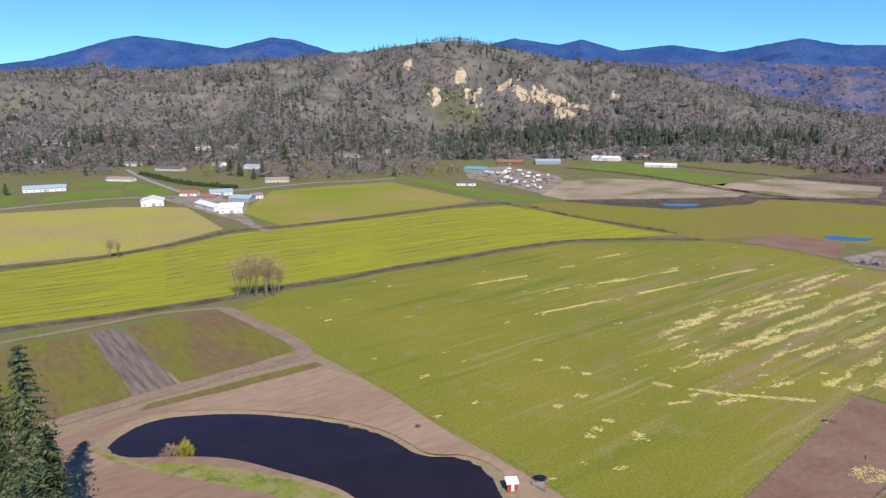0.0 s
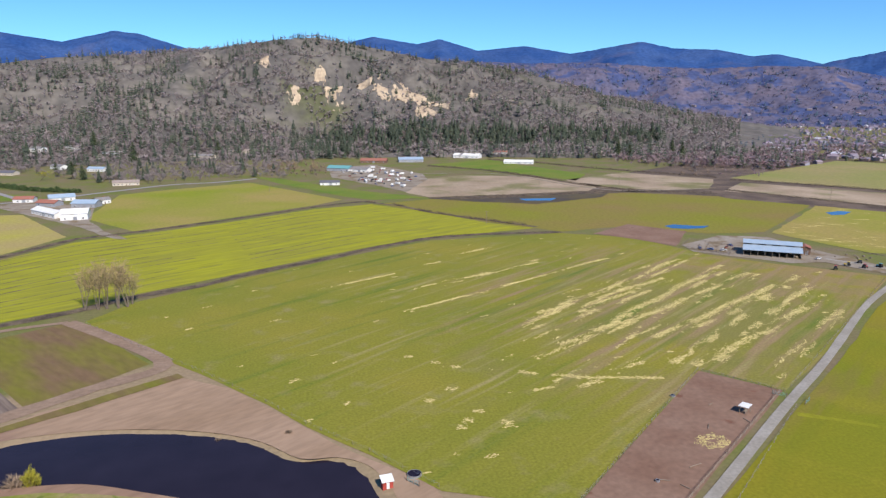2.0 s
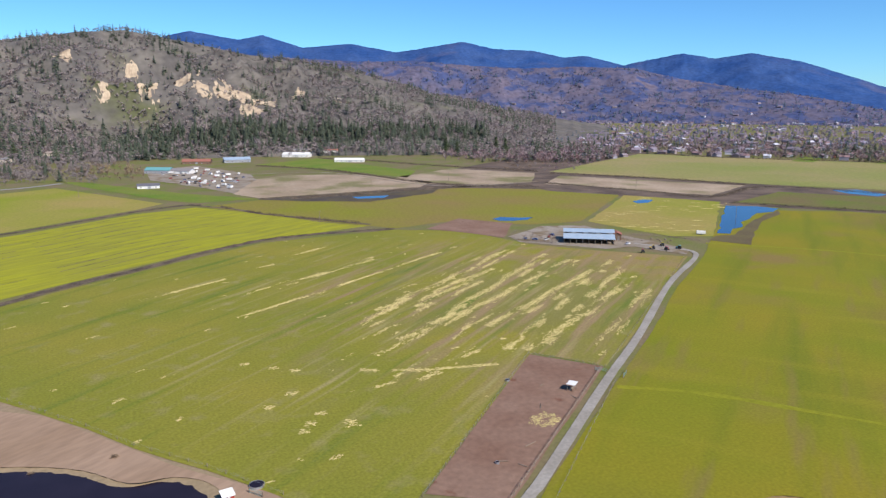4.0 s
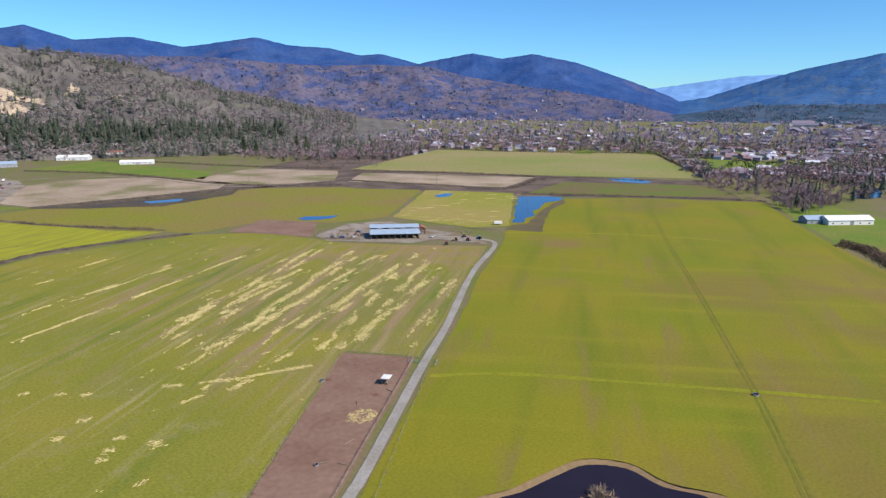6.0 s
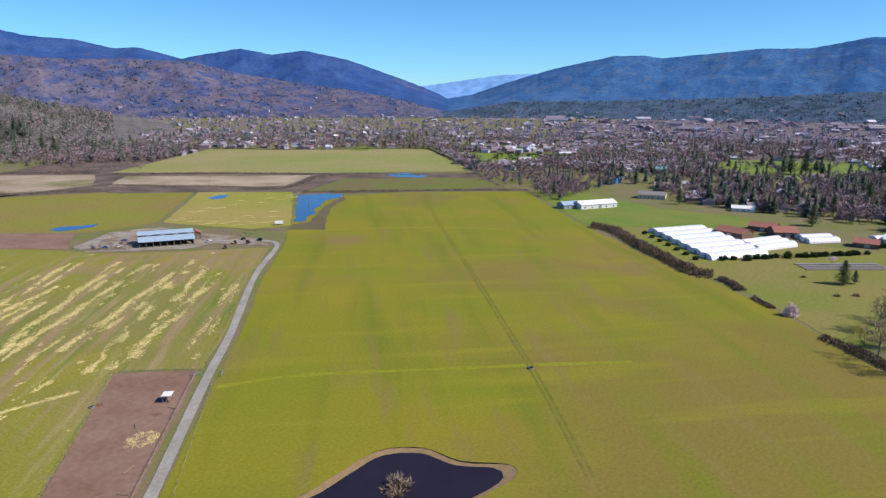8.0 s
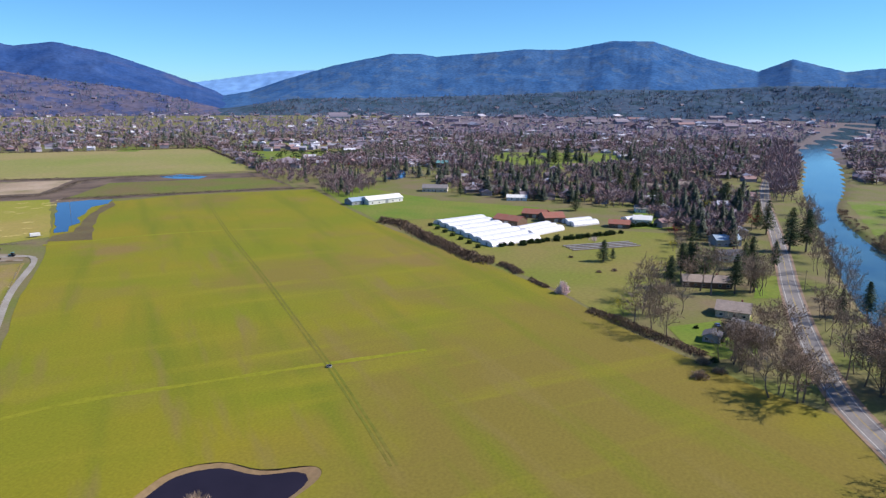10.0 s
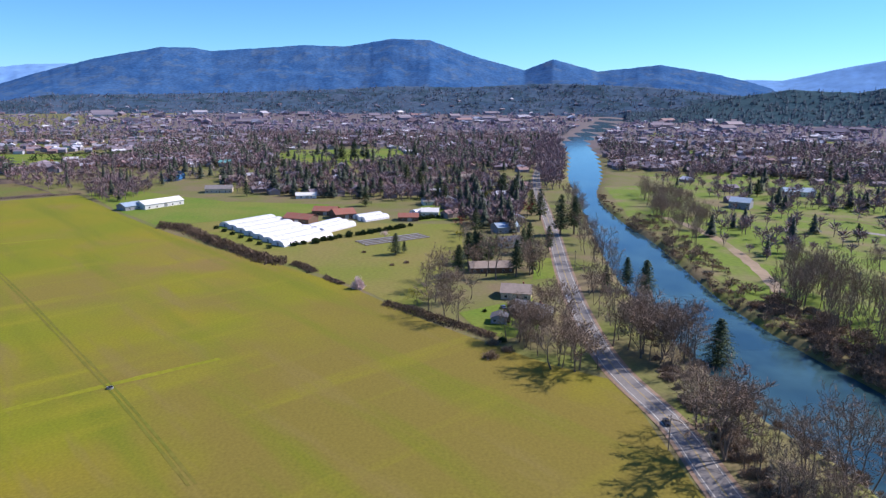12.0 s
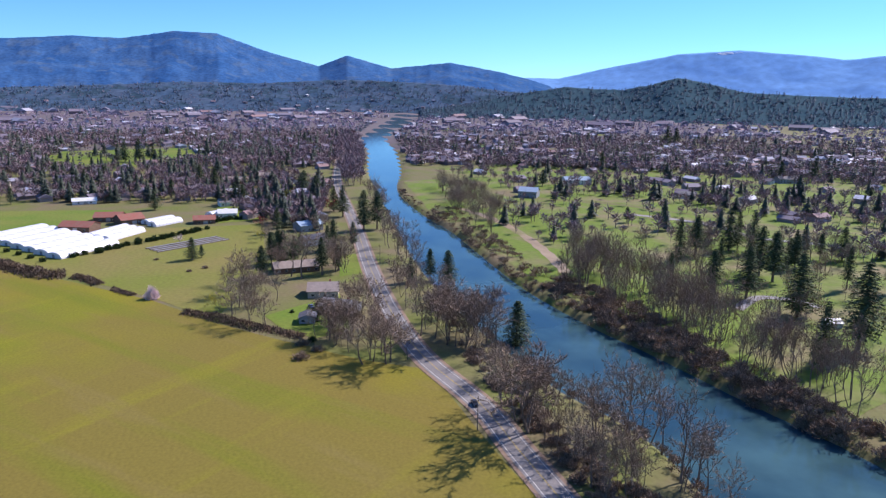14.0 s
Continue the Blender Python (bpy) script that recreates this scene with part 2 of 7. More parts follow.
M_RANGE_S = surface("palest_haze_tinted_range", ((0.17, 0.34, 0.62), (0.185, 0.355, 0.62)), scale=0.002, fine=0.02, bump=0.2, bump_scale=0.02, spec=0.0)
# Foothill and knoll colours are shifted to blue, a painted haze.
M_FOOT = surface("haze_tinted_brown_foothill", ((0.095, 0.1, 0.165), (0.145, 0.125, 0.165)), scale=0.01, fine=0.05, bump=0.4, bump_scale=0.03, spec=0.0,
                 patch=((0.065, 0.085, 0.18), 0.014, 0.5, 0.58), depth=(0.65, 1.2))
M_FOOT_E = surface("haze_tinted_green_foothill", ((0.06, 0.105, 0.165), (0.082, 0.118, 0.172)), scale=0.01, fine=0.05, bump=0.4, bump_scale=0.03, spec=0.0,
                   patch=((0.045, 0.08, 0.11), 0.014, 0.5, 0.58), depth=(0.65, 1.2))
M_CONE = surface("haze_tinted_knoll", ((0.042, 0.083, 0.105), (0.055, 0.097, 0.115)), scale=0.01, fine=0.06, bump=0.5, bump_scale=0.05, spec=0.0)
M_BARK = surface("grey_brown_bark", ((0.16, 0.12, 0.09), (0.22, 0.18, 0.14)), scale=0.8, fine=6.0, bump=0.4)
M_TWIG = surface("bare_twigs", ((0.3, 0.22, 0.155), (0.22, 0.16, 0.118)), scale=0.05, fine=0.6, island=0.35)
M_TWIG_PALE = surface("pale_bare_twigs", ((0.32, 0.25, 0.18), (0.25, 0.195, 0.145)), scale=0.05, fine=0.6, island=0.35)
M_TWIG_GOLD = surface("golden_bare_twigs", ((0.42, 0.32, 0.16), (0.35, 0.265, 0.14)), scale=0.2, fine=0.6, island=0.35)
M_NEEDLE = surface("conifer_needles", ((0.06, 0.085, 0.04), (0.09, 0.115, 0.052)), scale=0.15, fine=1.0, island=0.5)
M_BUD = surface("fresh_yellow_leaves", ((0.36, 0.33, 0.03), (0.28, 0.26, 0.04)), scale=0.3, fine=1.0, island=0.35)
M_BLOSSOM = surface("pale_blossom", ((0.85, 0.7, 0.68), (0.75, 0.58, 0.56)), scale=0.3, fine=1.0, island=0.3)
M_RED = surface("red_spring_leaves", ((0.3, 0.075, 0.055), (0.2, 0.06, 0.05)), scale=0.3, fine=1.0, island=0.35)
M_BRAMBLE = surface("brown_bramble", ((0.24, 0.175, 0.122), (0.32, 0.235, 0.16)), scale=0.05, fine=0.5, island=0.4)
M_HEDGE = surface("brown_hedge_twigs", ((0.155, 0.105, 0.07), (0.215, 0.15, 0.1)), scale=0.1, fine=0.6, island=0.35)
M_DITCH = surface("dead_ditch_grass", ((0.075, 0.058, 0.045), (0.17, 0.13, 0.09)), scale=0.12, fine=0.6, bump=0.2, island=0.3)
M_EVERGREEN = surface("clipped_evergreen", ((0.045, 0.075, 0.028), (0.07, 0.1, 0.035)), scale=0.1, fine=0.8, island=0.4)
M_STRAW = surface("spread_straw", ((0.53, 0.44, 0.18), (0.44, 0.355, 0.145)), scale=0.15, fine=1.2, island=0.25)
M_TWIG_FAR = palette("distant_bare_twigs", [(0.22, 0.185, 0.175), (0.26, 0.215, 0.2), (0.18, 0.155, 0.155), (0.22, 0.195, 0.165), (0.27, 0.205, 0.205)])
M_TWIG_TOWN = palette("town_bare_twigs", [(0.23, 0.165, 0.17), (0.27, 0.195, 0.195), (0.18, 0.14, 0.16), (0.23, 0.18, 0.165), (0.29, 0.165, 0.17)])
# Lavender and bluish-grey twigs: haze painted into the tree colour.
M_TWIG_FARTOWN = palette("haze_tinted_town_twigs", [(0.31, 0.235, 0.32), (0.36, 0.27, 0.35), (0.26, 0.215, 0.31), (0.34, 0.25, 0.3)])
M_TWIG_HAZE = palette("haze_tinted_bare_twigs", [(0.17, 0.16, 0.225), (0.205, 0.17, 0.215), (0.14, 0.145, 0.215), (0.21, 0.175, 0.2)])
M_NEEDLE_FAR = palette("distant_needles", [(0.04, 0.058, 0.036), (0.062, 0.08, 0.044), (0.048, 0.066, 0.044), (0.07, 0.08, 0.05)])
# Bluer than the needles above, with haze painted into the colour.
M_NEEDLE_TOWN = palette("haze_tinted_town_needles", [(0.055, 0.085, 0.12), (0.07, 0.1, 0.125), (0.06, 0.09, 0.13)])
M_NEEDLE_HAZE = palette("haze_tinted_needles", [(0.06, 0.105, 0.15), (0.07, 0.115, 0.155), (0.052, 0.095, 0.14)])
# Many wall and roof colours lean blue or purple, a painted haze tint.
M_WALLS_FAR = palette("haze_tinted_town_walls", [(0.3, 0.28, 0.32), (0.22, 0.18, 0.18), (0.26, 0.25, 0.3), (0.5, 0.5, 0.55), (0.2, 0.14, 0.14), (0.28, 0.23, 0.22)])
M_ROOFS_FAR = palette("haze_tinted_town_roofs", [(0.22, 0.19, 0.23), (0.17, 0.155, 0.2), (0.27, 0.17, 0.165), (0.36, 0.35, 0.41), (0.27, 0.22, 0.25), (0.16, 0.135, 0.17), (0.58, 0.58, 0.64), (0.22, 0.18, 0.22), (0.2, 0.17, 0.2)])
M_WHITE = surface("white_painted_siding", ((0.75, 0.74, 0.7), (0.66, 0.65, 0.62)), scale=0.4, fine=3.0)
M_CREAM = surface("cream_siding", ((0.6, 0.53, 0.42), (0.52, 0.46, 0.37)), scale=0.4, fine=3.0)
M_GREYWALL = surface("grey_siding", ((0.32, 0.33, 0.35), (0.27, 0.28, 0.3)), scale=0.4, fine=3.0)
M_BROWNWALL = surface("brown_timber_siding", ((0.16, 0.1, 0.07), (0.2, 0.13, 0.09)), scale=0.4, fine=3.0)
M_REDPAINT = surface("red_barn_paint", ((0.42, 0.07, 0.05), (0.34, 0.06, 0.045)), scale=0.6, fine=4.0)
M_ROOF_GREY = surface("grey_shingles", ((0.26, 0.24, 0.23), (0.2, 0.19, 0.19)), scale=0.5, fine=4.0, bump=0.3)
M_ROOF_TAN = surface("weathered_tan_shingles", ((0.34, 0.28, 0.24), (0.28, 0.23, 0.2)), scale=0.5, fine=4.0, bump=0.3)
M_ROOF_DARK = surface("dark_shingles", ((0.11, 0.11, 0.13), (0.14, 0.135, 0.15)), scale=0.5, fine=4.0, bump=0.3)
M_ROOF_RED = surface("rusty_red_roof", ((0.34, 0.12, 0.09), (0.3, 0.15, 0.11)), scale=0.4, fine=3.0)
M_ROOF_BLUE = surface("blue_grey_metal_roof", ((0.3, 0.4, 0.5), (0.36, 0.44, 0.52)), scale=0.3, fine=3.0, rough=0.4, spec=0.5)
M_ROOF_TEAL = surface("teal_metal_roof", ((0.12, 0.32, 0.33), (0.16, 0.36, 0.36)), scale=0.3, fine=3.0, rough=0.5)
M_ROOF_WHITE = surface("white_metal_roof", ((0.78, 0.77, 0.73), (0.7, 0.69, 0.66)), scale=0.3, fine=3.0, rough=0.5)
M_PLASTIC = surface("white_greenhouse_film", ((0.8, 0.8, 0.82), (0.72, 0.72, 0.75)), scale=0.2, fine=2.0, rough=0.35, spec=0.4)
M_GLASS = surface("dark_window_glass", ((0.03, 0.035, 0.045), (0.04, 0.045, 0.055)), scale=0.5, rough=0.08, spec=0.6)
M_WOOD = surface("weathered_wood", ((0.2, 0.155, 0.115), (0.26, 0.21, 0.16)), scale=0.5, fine=5.0, bump=0.3)
M_STEEL = surface("galvanised_steel", ((0.42, 0.43, 0.44), (0.36, 0.37, 0.38)), scale=0.5, fine=4.0, rough=0.45, metal=0.6)
M_RUBBER = surface("black_rubber", ((0.02, 0.02, 0.02), (0.03, 0.03, 0.03)), scale=2.0, rough=0.8)
CAR_PAINTS = [surface(n, (c, tuple(v * 0.85 for v in c)), scale=0.5, fine=3.0, rough=0.3, spec=0.5) for n, c in (
    ("white_car_paint", (0.7, 0.7, 0.7)), ("black_car_paint", (0.02, 0.02, 0.025)), ("red_car_paint", (0.4, 0.04, 0.03)),
    ("blue_car_paint", (0.08, 0.13, 0.3)), ("silver_car_paint", (0.45, 0.46, 0.48)))]


# ---------------------------------------------------------------- helpers of this scene
def put(name, verts, faces, mat, smooth=False):
    me = bpy.data.meshes.new(name)
    me.from_pydata(verts, [], faces)
    me.materials.append(mat)
    if smooth:
        me.polygons.foreach_set("use_smooth", [True] * len(me.polygons))
    me.update()
    return new(name, me)


def part(name, bm, mat, parent, label=""):
    """Links a bmesh as one mesh under a thing or a part."""
    me = bpy.data.meshes.new(name)
    bm.to_mesh(me)
    bm.free()
    me.materials.append(mat)
    ob = new(name, me)
    ob.parent = parent
    return tagged(ob, label) if label else ob


def box(bm, x0, x1, y0, y1, z0, z1):
    v = [bm.verts.new(p) for p in ((x0, y0, z0), (x1, y0, z0), (x1, y1, z0), (x0, y1, z0), (x0, y0, z1), (x1, y0, z1), (x1, y1, z1), (x0, y1, z1))]
    for f in ((3, 2, 1, 0), (4, 5, 6, 7), (0, 1, 5, 4), (1, 2, 6, 5), (2, 3, 7, 6), (3, 0, 4, 7)):
        bm.faces.new([v[i] for i in f])
    return v


def boxes(*dims):
    bm = bmesh.new()
    for d in dims:
        box(bm, *d)
    return bm


def tube(bm, a, b, r0, r1, sides=5):
    a, b = Vector(a), Vector(b)
    q = (b - a).to_track_quat("Z", "Y")
    rings = []
    for p, r in ((a, r0), (b, r1)):
        rings.append([bm.verts.new(p + q @ Vector((math.cos(k * 6.2832 / sides) * r, math.sin(k * 6.2832 / sides) * r, 0))) for k in range(sides)])
    for k in range(sides):
        bm.faces.new((rings[0][k], rings[0][(k + 1) % sides], rings[1][(k + 1) % sides], rings[1][k]))
    bm.faces.new(rings[1])
    bm.faces.new(rings[0][::-1])


def inside(pts, x, y):
    """Which of the places lie in the polygon."""
    x, y = np.asarray(x, float), np.asarray(y, float)
    c = np.zeros(x.shape, bool)
    for (x0, y0), (x1, y1) in zip(pts, pts[1:] + pts[:1]):
        if y0 != y1:
            c ^= ((y0 > y) != (y1 > y)) & (x < (x1 - x0) * (y - y0) / (y1 - y0) + x0)
    return c


def from_line(pts, x, y, closed=False):
    """Distance to a polyline."""
    x, y = np.asarray(x, float), np.asarray(y, float)
    best = np.full(x.shape, 1e9)
    for (x0, y0), (x1, y1) in zip(pts, pts[1:] + (pts[:1] if closed else [])):
        dx, dy = x1 - x0, y1 - y0
        s = np.clip(((x - x0) * dx + (y - y0) * dy) / (dx * dx + dy * dy + 1e-9), 0, 1)
        best = np.minimum(best, np.hypot(x - x0 - s * dx, y - y0 - s * dy))
    return best


def signed(pts, x, y):
    d = from_line(pts, x, y, True)
    return np.where(inside(pts, x, y), -d, d)


TABLE = rng.random((256, 256))


def vnoise(x, y):
    xi, yi = np.floor(x).astype(int), np.floor(y).astype(int)
    fx, fy = x - xi, y - yi
    fx, fy = fx * fx * (3 - 2 * fx), fy * fy * (3 - 2 * fy)
    a, b = TABLE[xi % 256, yi % 256], TABLE[(xi + 1) % 256, yi % 256]
    c, d = TABLE[xi % 256, (yi + 1) % 256], TABLE[(xi + 1) % 256, (yi + 1) % 256]
    return (a * (1 - fx) + b * fx) * (1 - fy) + (c * (1 - fx) + d * fx) * fy


def fbm(x, y, octaves=5):
    return sum(vnoise(x * 2 ** k + 17 * k, y * 2 ** k + 31 * k) * 0.5 ** (k + 1) for k in range(octaves))


def ridged(x, y, octaves=4):
    return sum((1 - np.abs(2 * vnoise(x * 2 ** k + 9 * k, y * 2 ** k + 5 * k) - 1)) * 0.5 ** (k + 1) for k in range(octaves))


def rounded(pts, wobble=0.0, step=12.0, closed=True):
    """A polyline with its sides divided and a little uneven."""
    out = []
    for (x0, y0), (x1, y1) in zip(pts, pts[1:] + (pts[:1] if closed else [])):
        n = max(1, int(math.hypot(x1 - x0, y1 - y0) / step))
        for k in range(n):
            x, y = x0 + (x1 - x0) * k / n, y0 + (y1 - y0) * k / n
            out.append((x + wobble * (noise.noise((x * 0.13, y * 0.13, 3.0))), y + wobble * (noise.noise((x * 0.13, y * 0.13, 9.0)))))
    return out if closed else out + [pts[-1]]


def smooth_line(pts, n=6, closed=False):
    """A curve through the points."""
    out, m = [], len(pts)
    for i in range(m if closed else m - 1):
        p = [Vector(pts[(i + k) % m] if closed else pts[min(max(i + k, 0), m - 1)]) for k in (-1, 0, 1, 2)]
        for k in range(n):
            s = k / n
            out.append(tuple(0.5 * (2 * p[1] + (p[2] - p[0]) * s + (2 * p[0] - 5 * p[1] + 4 * p[2] - p[3]) * s * s + (3 * p[1] - p[0] - 3 * p[2] + p[3]) * s ** 3)))
    return out if closed else out + [tuple(pts[-1])]


def sheet(name, pts, mat, z, label, category, wobble=1.5, hole=None):
    """A flat piece of ground cover, with its outline and perhaps a hole."""
    from mathutils.geometry import tessellate_polygon
    outer = [Vector((x, y, z)) for x, y in rounded(pts, wobble)]
    loops = [outer] + ([[Vector((x, y, z)) for x, y in hole]] if hole else [])
    flat = [v for l in loops for v in l]
    tris = [t if (flat[t[1]] - flat[t[0]]).cross(flat[t[2]] - flat[t[0]]).z > 0 else t[::-1] for t in tessellate_polygon(loops)]
    return tagged(put(name, flat, tris, mat), label, category, kind="structure")


def ribbon(name, pts, width, mat, z, label, category, wobble=0.0, thick=0.0):
    """A strip of even width along a line."""
    pts = [Vector(p) for p in pts]
    verts, faces = [], []
    for i, p in enumerate(pts):
        d = (pts[min(i + 1, len(pts) - 1)] - pts[max(i - 1, 0)]).normalized()
        w = width / 2 * (1 + wobble * noise.noise((p.x * 0.1, p.y * 0.1, 0)))
        n = Vector((-d.y, d.x)) * w
        verts += [(p.x + n.x, p.y + n.y, z), (p.x - n.x, p.y - n.y, z)]
        if i:
            k = 2 * i
            faces.append((k - 2, k - 1, k + 1, k))
    return tagged(put(name, verts, faces, mat), label, category, kind="structure")


# ---------------------------------------------------------------- plan of the valley
POND = smooth_line([(-108, 192), (-106, 204), (-98, 211), (-81, 214), (-62, 213), (-42, 208), (-27, 200), (-16, 189), (-6, 188), (2, 182), (7, 169), (6, 160), (-7, 155), (-27, 163), (-37, 171), (-52, 178), (-67, 184), (-81, 185), (-95, 184), (-105, 188)], 4, True)
SLOUGH = smooth_line([(109, 119), (119, 118), (131, 118), (142, 117), (149, 109), (149, 98), (154, 88), (151, 84), (142, 85), (128, 90), (112, 103)], 4, True)
RIVER_L = [(1498, -246), (1188, -203), (873, -150), (720, -131), (553, -113), (447, -101), (360, -95), (290, -95), (245, -98), (206, -103), (182, -111), (159, -113), (131, -110)]
RIVER_R = [(1496, -306), (1151, -248), (867, -193), (695, -151), (561, -143), (487, -146), (389, -142), (327, -141), (269, -147), (236, -154), (192, -161), (171, -165), (145, -170), (110, -172)]
RIVER = smooth_line([(3200, -700), (2300, -470)] + RIVER_L + [(60, -105), (-150, -80), (-500, -60)], 4) + \
    smooth_line([(-500, -130), (-150, -145), (50, -165)] + RIVER_R[::-1] + [(2300, -560), (3200, -820)], 4)
PASTURE = [(-118, 331), (-102, 365), (-46, 414), (24, 469), (66, 499), (167, 512), (215, 487), (238, 424), (263, 395), (312, 352), (256, 301), (193, 245), (153, 212), (134, 235), (55, 153), (25, 166), (7, 188), (-12, 209), (-26, 228), (-52, 259), (-75, 283)]
RIGHT = [(339, 364), (478, 495), (569, 443), (653, 342), (649, 337), (563, 265), (502, 210), (437, 145), (392, 89), (346, 44), (304, 13), (278, -12), (248, -41), (236, -58.5), (212, -63.5), (166, -66), (146, -67), (123, -67.3), (125, -15), (139, 40), (80, 138), (105, 160), (149, 199), (189, 233), (260, 298), (322, 348)]


def step(x):
    x = np.clip(x, 0, 1)
    return x * x * (3 - 2 * x)


def ground_z(x, y):
    x, y = np.asarray(x, float), np.asarray(y, float)
    z = (fbm(x * 0.02, y * 0.02, 3) - 0.45) * 0.1
    z = z - 4.4 * step((3.2 - signed(RIVER, x, y)) / 7)
    z = z - 1.6 * step((3.0 - signed(POND, x, y)) / 6)
    z = z - 1.4 * step((3.5 - signed(SLOUGH, x, y)) / 6)
    return z


def axis(lo, hi, fine):
    a = list(np.arange(lo, hi, fine))
    d = fine
    while a[-1] < 5600:
        d *= 1.16
        a.append(a[-1] + d)
    d = fine
    while a[0] > -5600:
        d *= 1.16
        a.insert(0, a[0] - d)
    return np.array(a)


gx, gy = axis(-130, 640, 3.2), axis(-260, 230, 3.2)
GX, GY = np.meshgrid(gx, gy)
GZ = ground_z(GX, GY)
nx, ny = len(gx), len(gy)
idx = np.arange(nx * ny).reshape(ny, nx)
quads = np.stack([idx[:-1, :-1], idx[:-1, 1:], idx[1:, 1:], idx[1:, :-1]], -1).reshape(-1, 4)
tagged(put("ground", np.stack([GX, GY, GZ], -1).reshape(-1, 3).tolist(), quads.tolist(), M_GROUND, True),
       "flat valley floor of grass and brown soil", "ground", kind="structure")


def grown(pts, by):
    cx, cy = sum(p[0] for p in pts) / len(pts), sum(p[1] for p in pts) / len(pts)
    return [(cx + (x - cx) * by, cy + (y - cy) * by) for x, y in pts]


sheet("pond_water", grown(POND, 1.04), M_POND, -0.62, "dark still farm pond water", "pond", 0)
sheet("slough_water", grown(SLOUGH, 1.04), M_POND, -0.62, "dark shallow slough water in the field", "pond", 0)
river_sheet = [(x, y) for x, y in RIVER]
sheet("river_water", river_sheet, M_RIVER, -2.6, "wide blue-green river with slow ripples", "river", 0)

sheet("field_pasture", PASTURE, M_PASTURE, 0.10, "green grazed pasture with bare patches", "field", 1.0)
sheet("field_damp", RIGHT, M_RIGHT, 0.10, "yellow-green damp hay field", "field", 1.0, hole=grown(SLOUGH, 1.17))
sheet("bare_soil", [(-59, 257), (-40, 244), (-26, 226), (-12, 207), (7, 185), (22, 170), (25, 162), (9, 147), (-31, 146), (-96, 144), (-117, 143), (-148, 185), (-124, 197), (-110, 217), (-97, 233), (-76, 249)], M_DIRT, 0.08, "raked bare brown soil round the pond", "field", 2.0, hole=grown(POND, 1.09))
sheet("paddock_soil", [(132, 234), (152, 212), (77, 143), (58, 155)], M_PADDOCK, 0.14, "trampled reddish-brown paddock soil", "paddock", 0.6)
sheet("field_striped", [(-298, 393), (-286, 406), (-243, 445), (-213, 481), (-187, 533), (-161, 551), (-95, 599), (-20, 666), (32, 689), (82, 630), (124, 565), (154, 536), (110, 521), (68, 512), (25, 486), (-48, 427), (-106, 379), (-130, 356), (-175, 325), (-216, 301), (-227, 295)], M_STRIPED, 0.10, "yellow-green crop field with drill rows", "field", 1.0)
sheet("field_pale", [(-459, 617), (-439, 634), (-353, 675), (-278, 673), (-201, 556), (-220, 497), (-249, 455), (-298, 424), (-312, 413)], M_PALE, 0.10, "pale green stubble field", "field", 1.0)
sheet("field_mid", [(-231, 802), (-215, 642), (-156, 570), (-99, 620), (-20, 692), (5, 725), (-105, 896), (-187, 841)], M_MID, 0.10, "short green crop field by the farm", "field", 1.0)
sheet("plot_weedy", [(-198, 257), (-191, 276), (-171, 293), (-118, 227), (-138, 203), (-148, 185)], M_WEEDY, 0.10, "weedy olive vegetable plot", "field", 1.0)
sheet("plot_ploughed", [(-170, 293), (-159, 301), (-103, 233), (-117, 226)], M_PLOUGH, 0.14, "ploughed grey-brown strip", "field", 0.6)
sheet("plot_green", [(-158, 303), (-126, 332), (-105, 314), (-74, 273), (-93, 249), (-102, 234)], M_WEEDY, 0.10, "weedy green and brown plot", "field", 1.0)
sheet("marsh_scrub", [(188, 786), (276, 832), (641, 1130), (850, 1181), (845, 1065), (502, 841), (769, 470), (657, 365), (501, 513), (424, 632), (274, 712)], M_SCRUB, 0.05, "brown scrub and dead grass between fields", "scrub", 3.0)
sheet("field_olive", [(38, 689), (93, 713), (209, 727), (294, 741), (394, 687), (402, 639), (300, 519), (251, 533), (208, 528), (169, 518), (121, 575)], M_OLIVE, 0.08, "olive-green wet meadow", "field", 2.0)
sheet("field_olive_mid", [(225, 669), (286, 701), (384, 680), (447, 612), (322, 490), (276, 492), (206, 541), (111, 641), (120, 687)], M_OLIVE, 0.10, "olive-green wet meadow", "field", 2.0)
sheet("field_olive_far", [(451, 608), (509, 534), (375, 398), (347, 410), (334, 455), (326, 487)], M_MID, 0.14, "green meadow with straw patches", "field", 2.0)
sheet("marsh", [(93, 718), (301, 746), (273, 700), (191, 662), (134, 690)], M_DARKWET, 0.16, "dark marshy meadow", "field", 3.0)
sheet("field_tan", [(105, 898), (165, 938), (246, 911), (309, 797), (274, 750), (183, 736), (95, 730), (73, 770)], M_TAN, 0.10, "dry tan fallow plot", "field", 3.0)
sheet("field_tan_left", [(285, 860), (393, 936), (474, 837), (417, 745), (351, 747), (300, 778)], M_TAN, 0.10, "dry tan fallow plot", "field", 3.0)
sheet("field_tan_strip", [(488, 798), (629, 624), (535, 574), (424, 725)], M_TAN, 0.10, "dry tan fallow strip", "field", 3.0)
sheet("field_far", [(499, 844), (629, 935), (811, 1056), (889, 954), (997, 845), (1052, 748), (785, 489), (720, 562), (648, 642)], M_FARFIELD, 0.10, "large pale green hay field", "field", 2.0)
sheet("field_green_left", [(142, 1101), (254, 1183), (287, 1064), (336, 925), (297, 851), (238, 967)], M_GREEN, 0.10, "bright green field", "field", 2.0)
sheet("field_green_strip", [(-106, 966), (-72, 937), (27, 794), (94, 726), (36, 717), (8, 747), (-77, 896)], M_GREEN, 0.14, "bright green strip of grass", "field", 2.0)
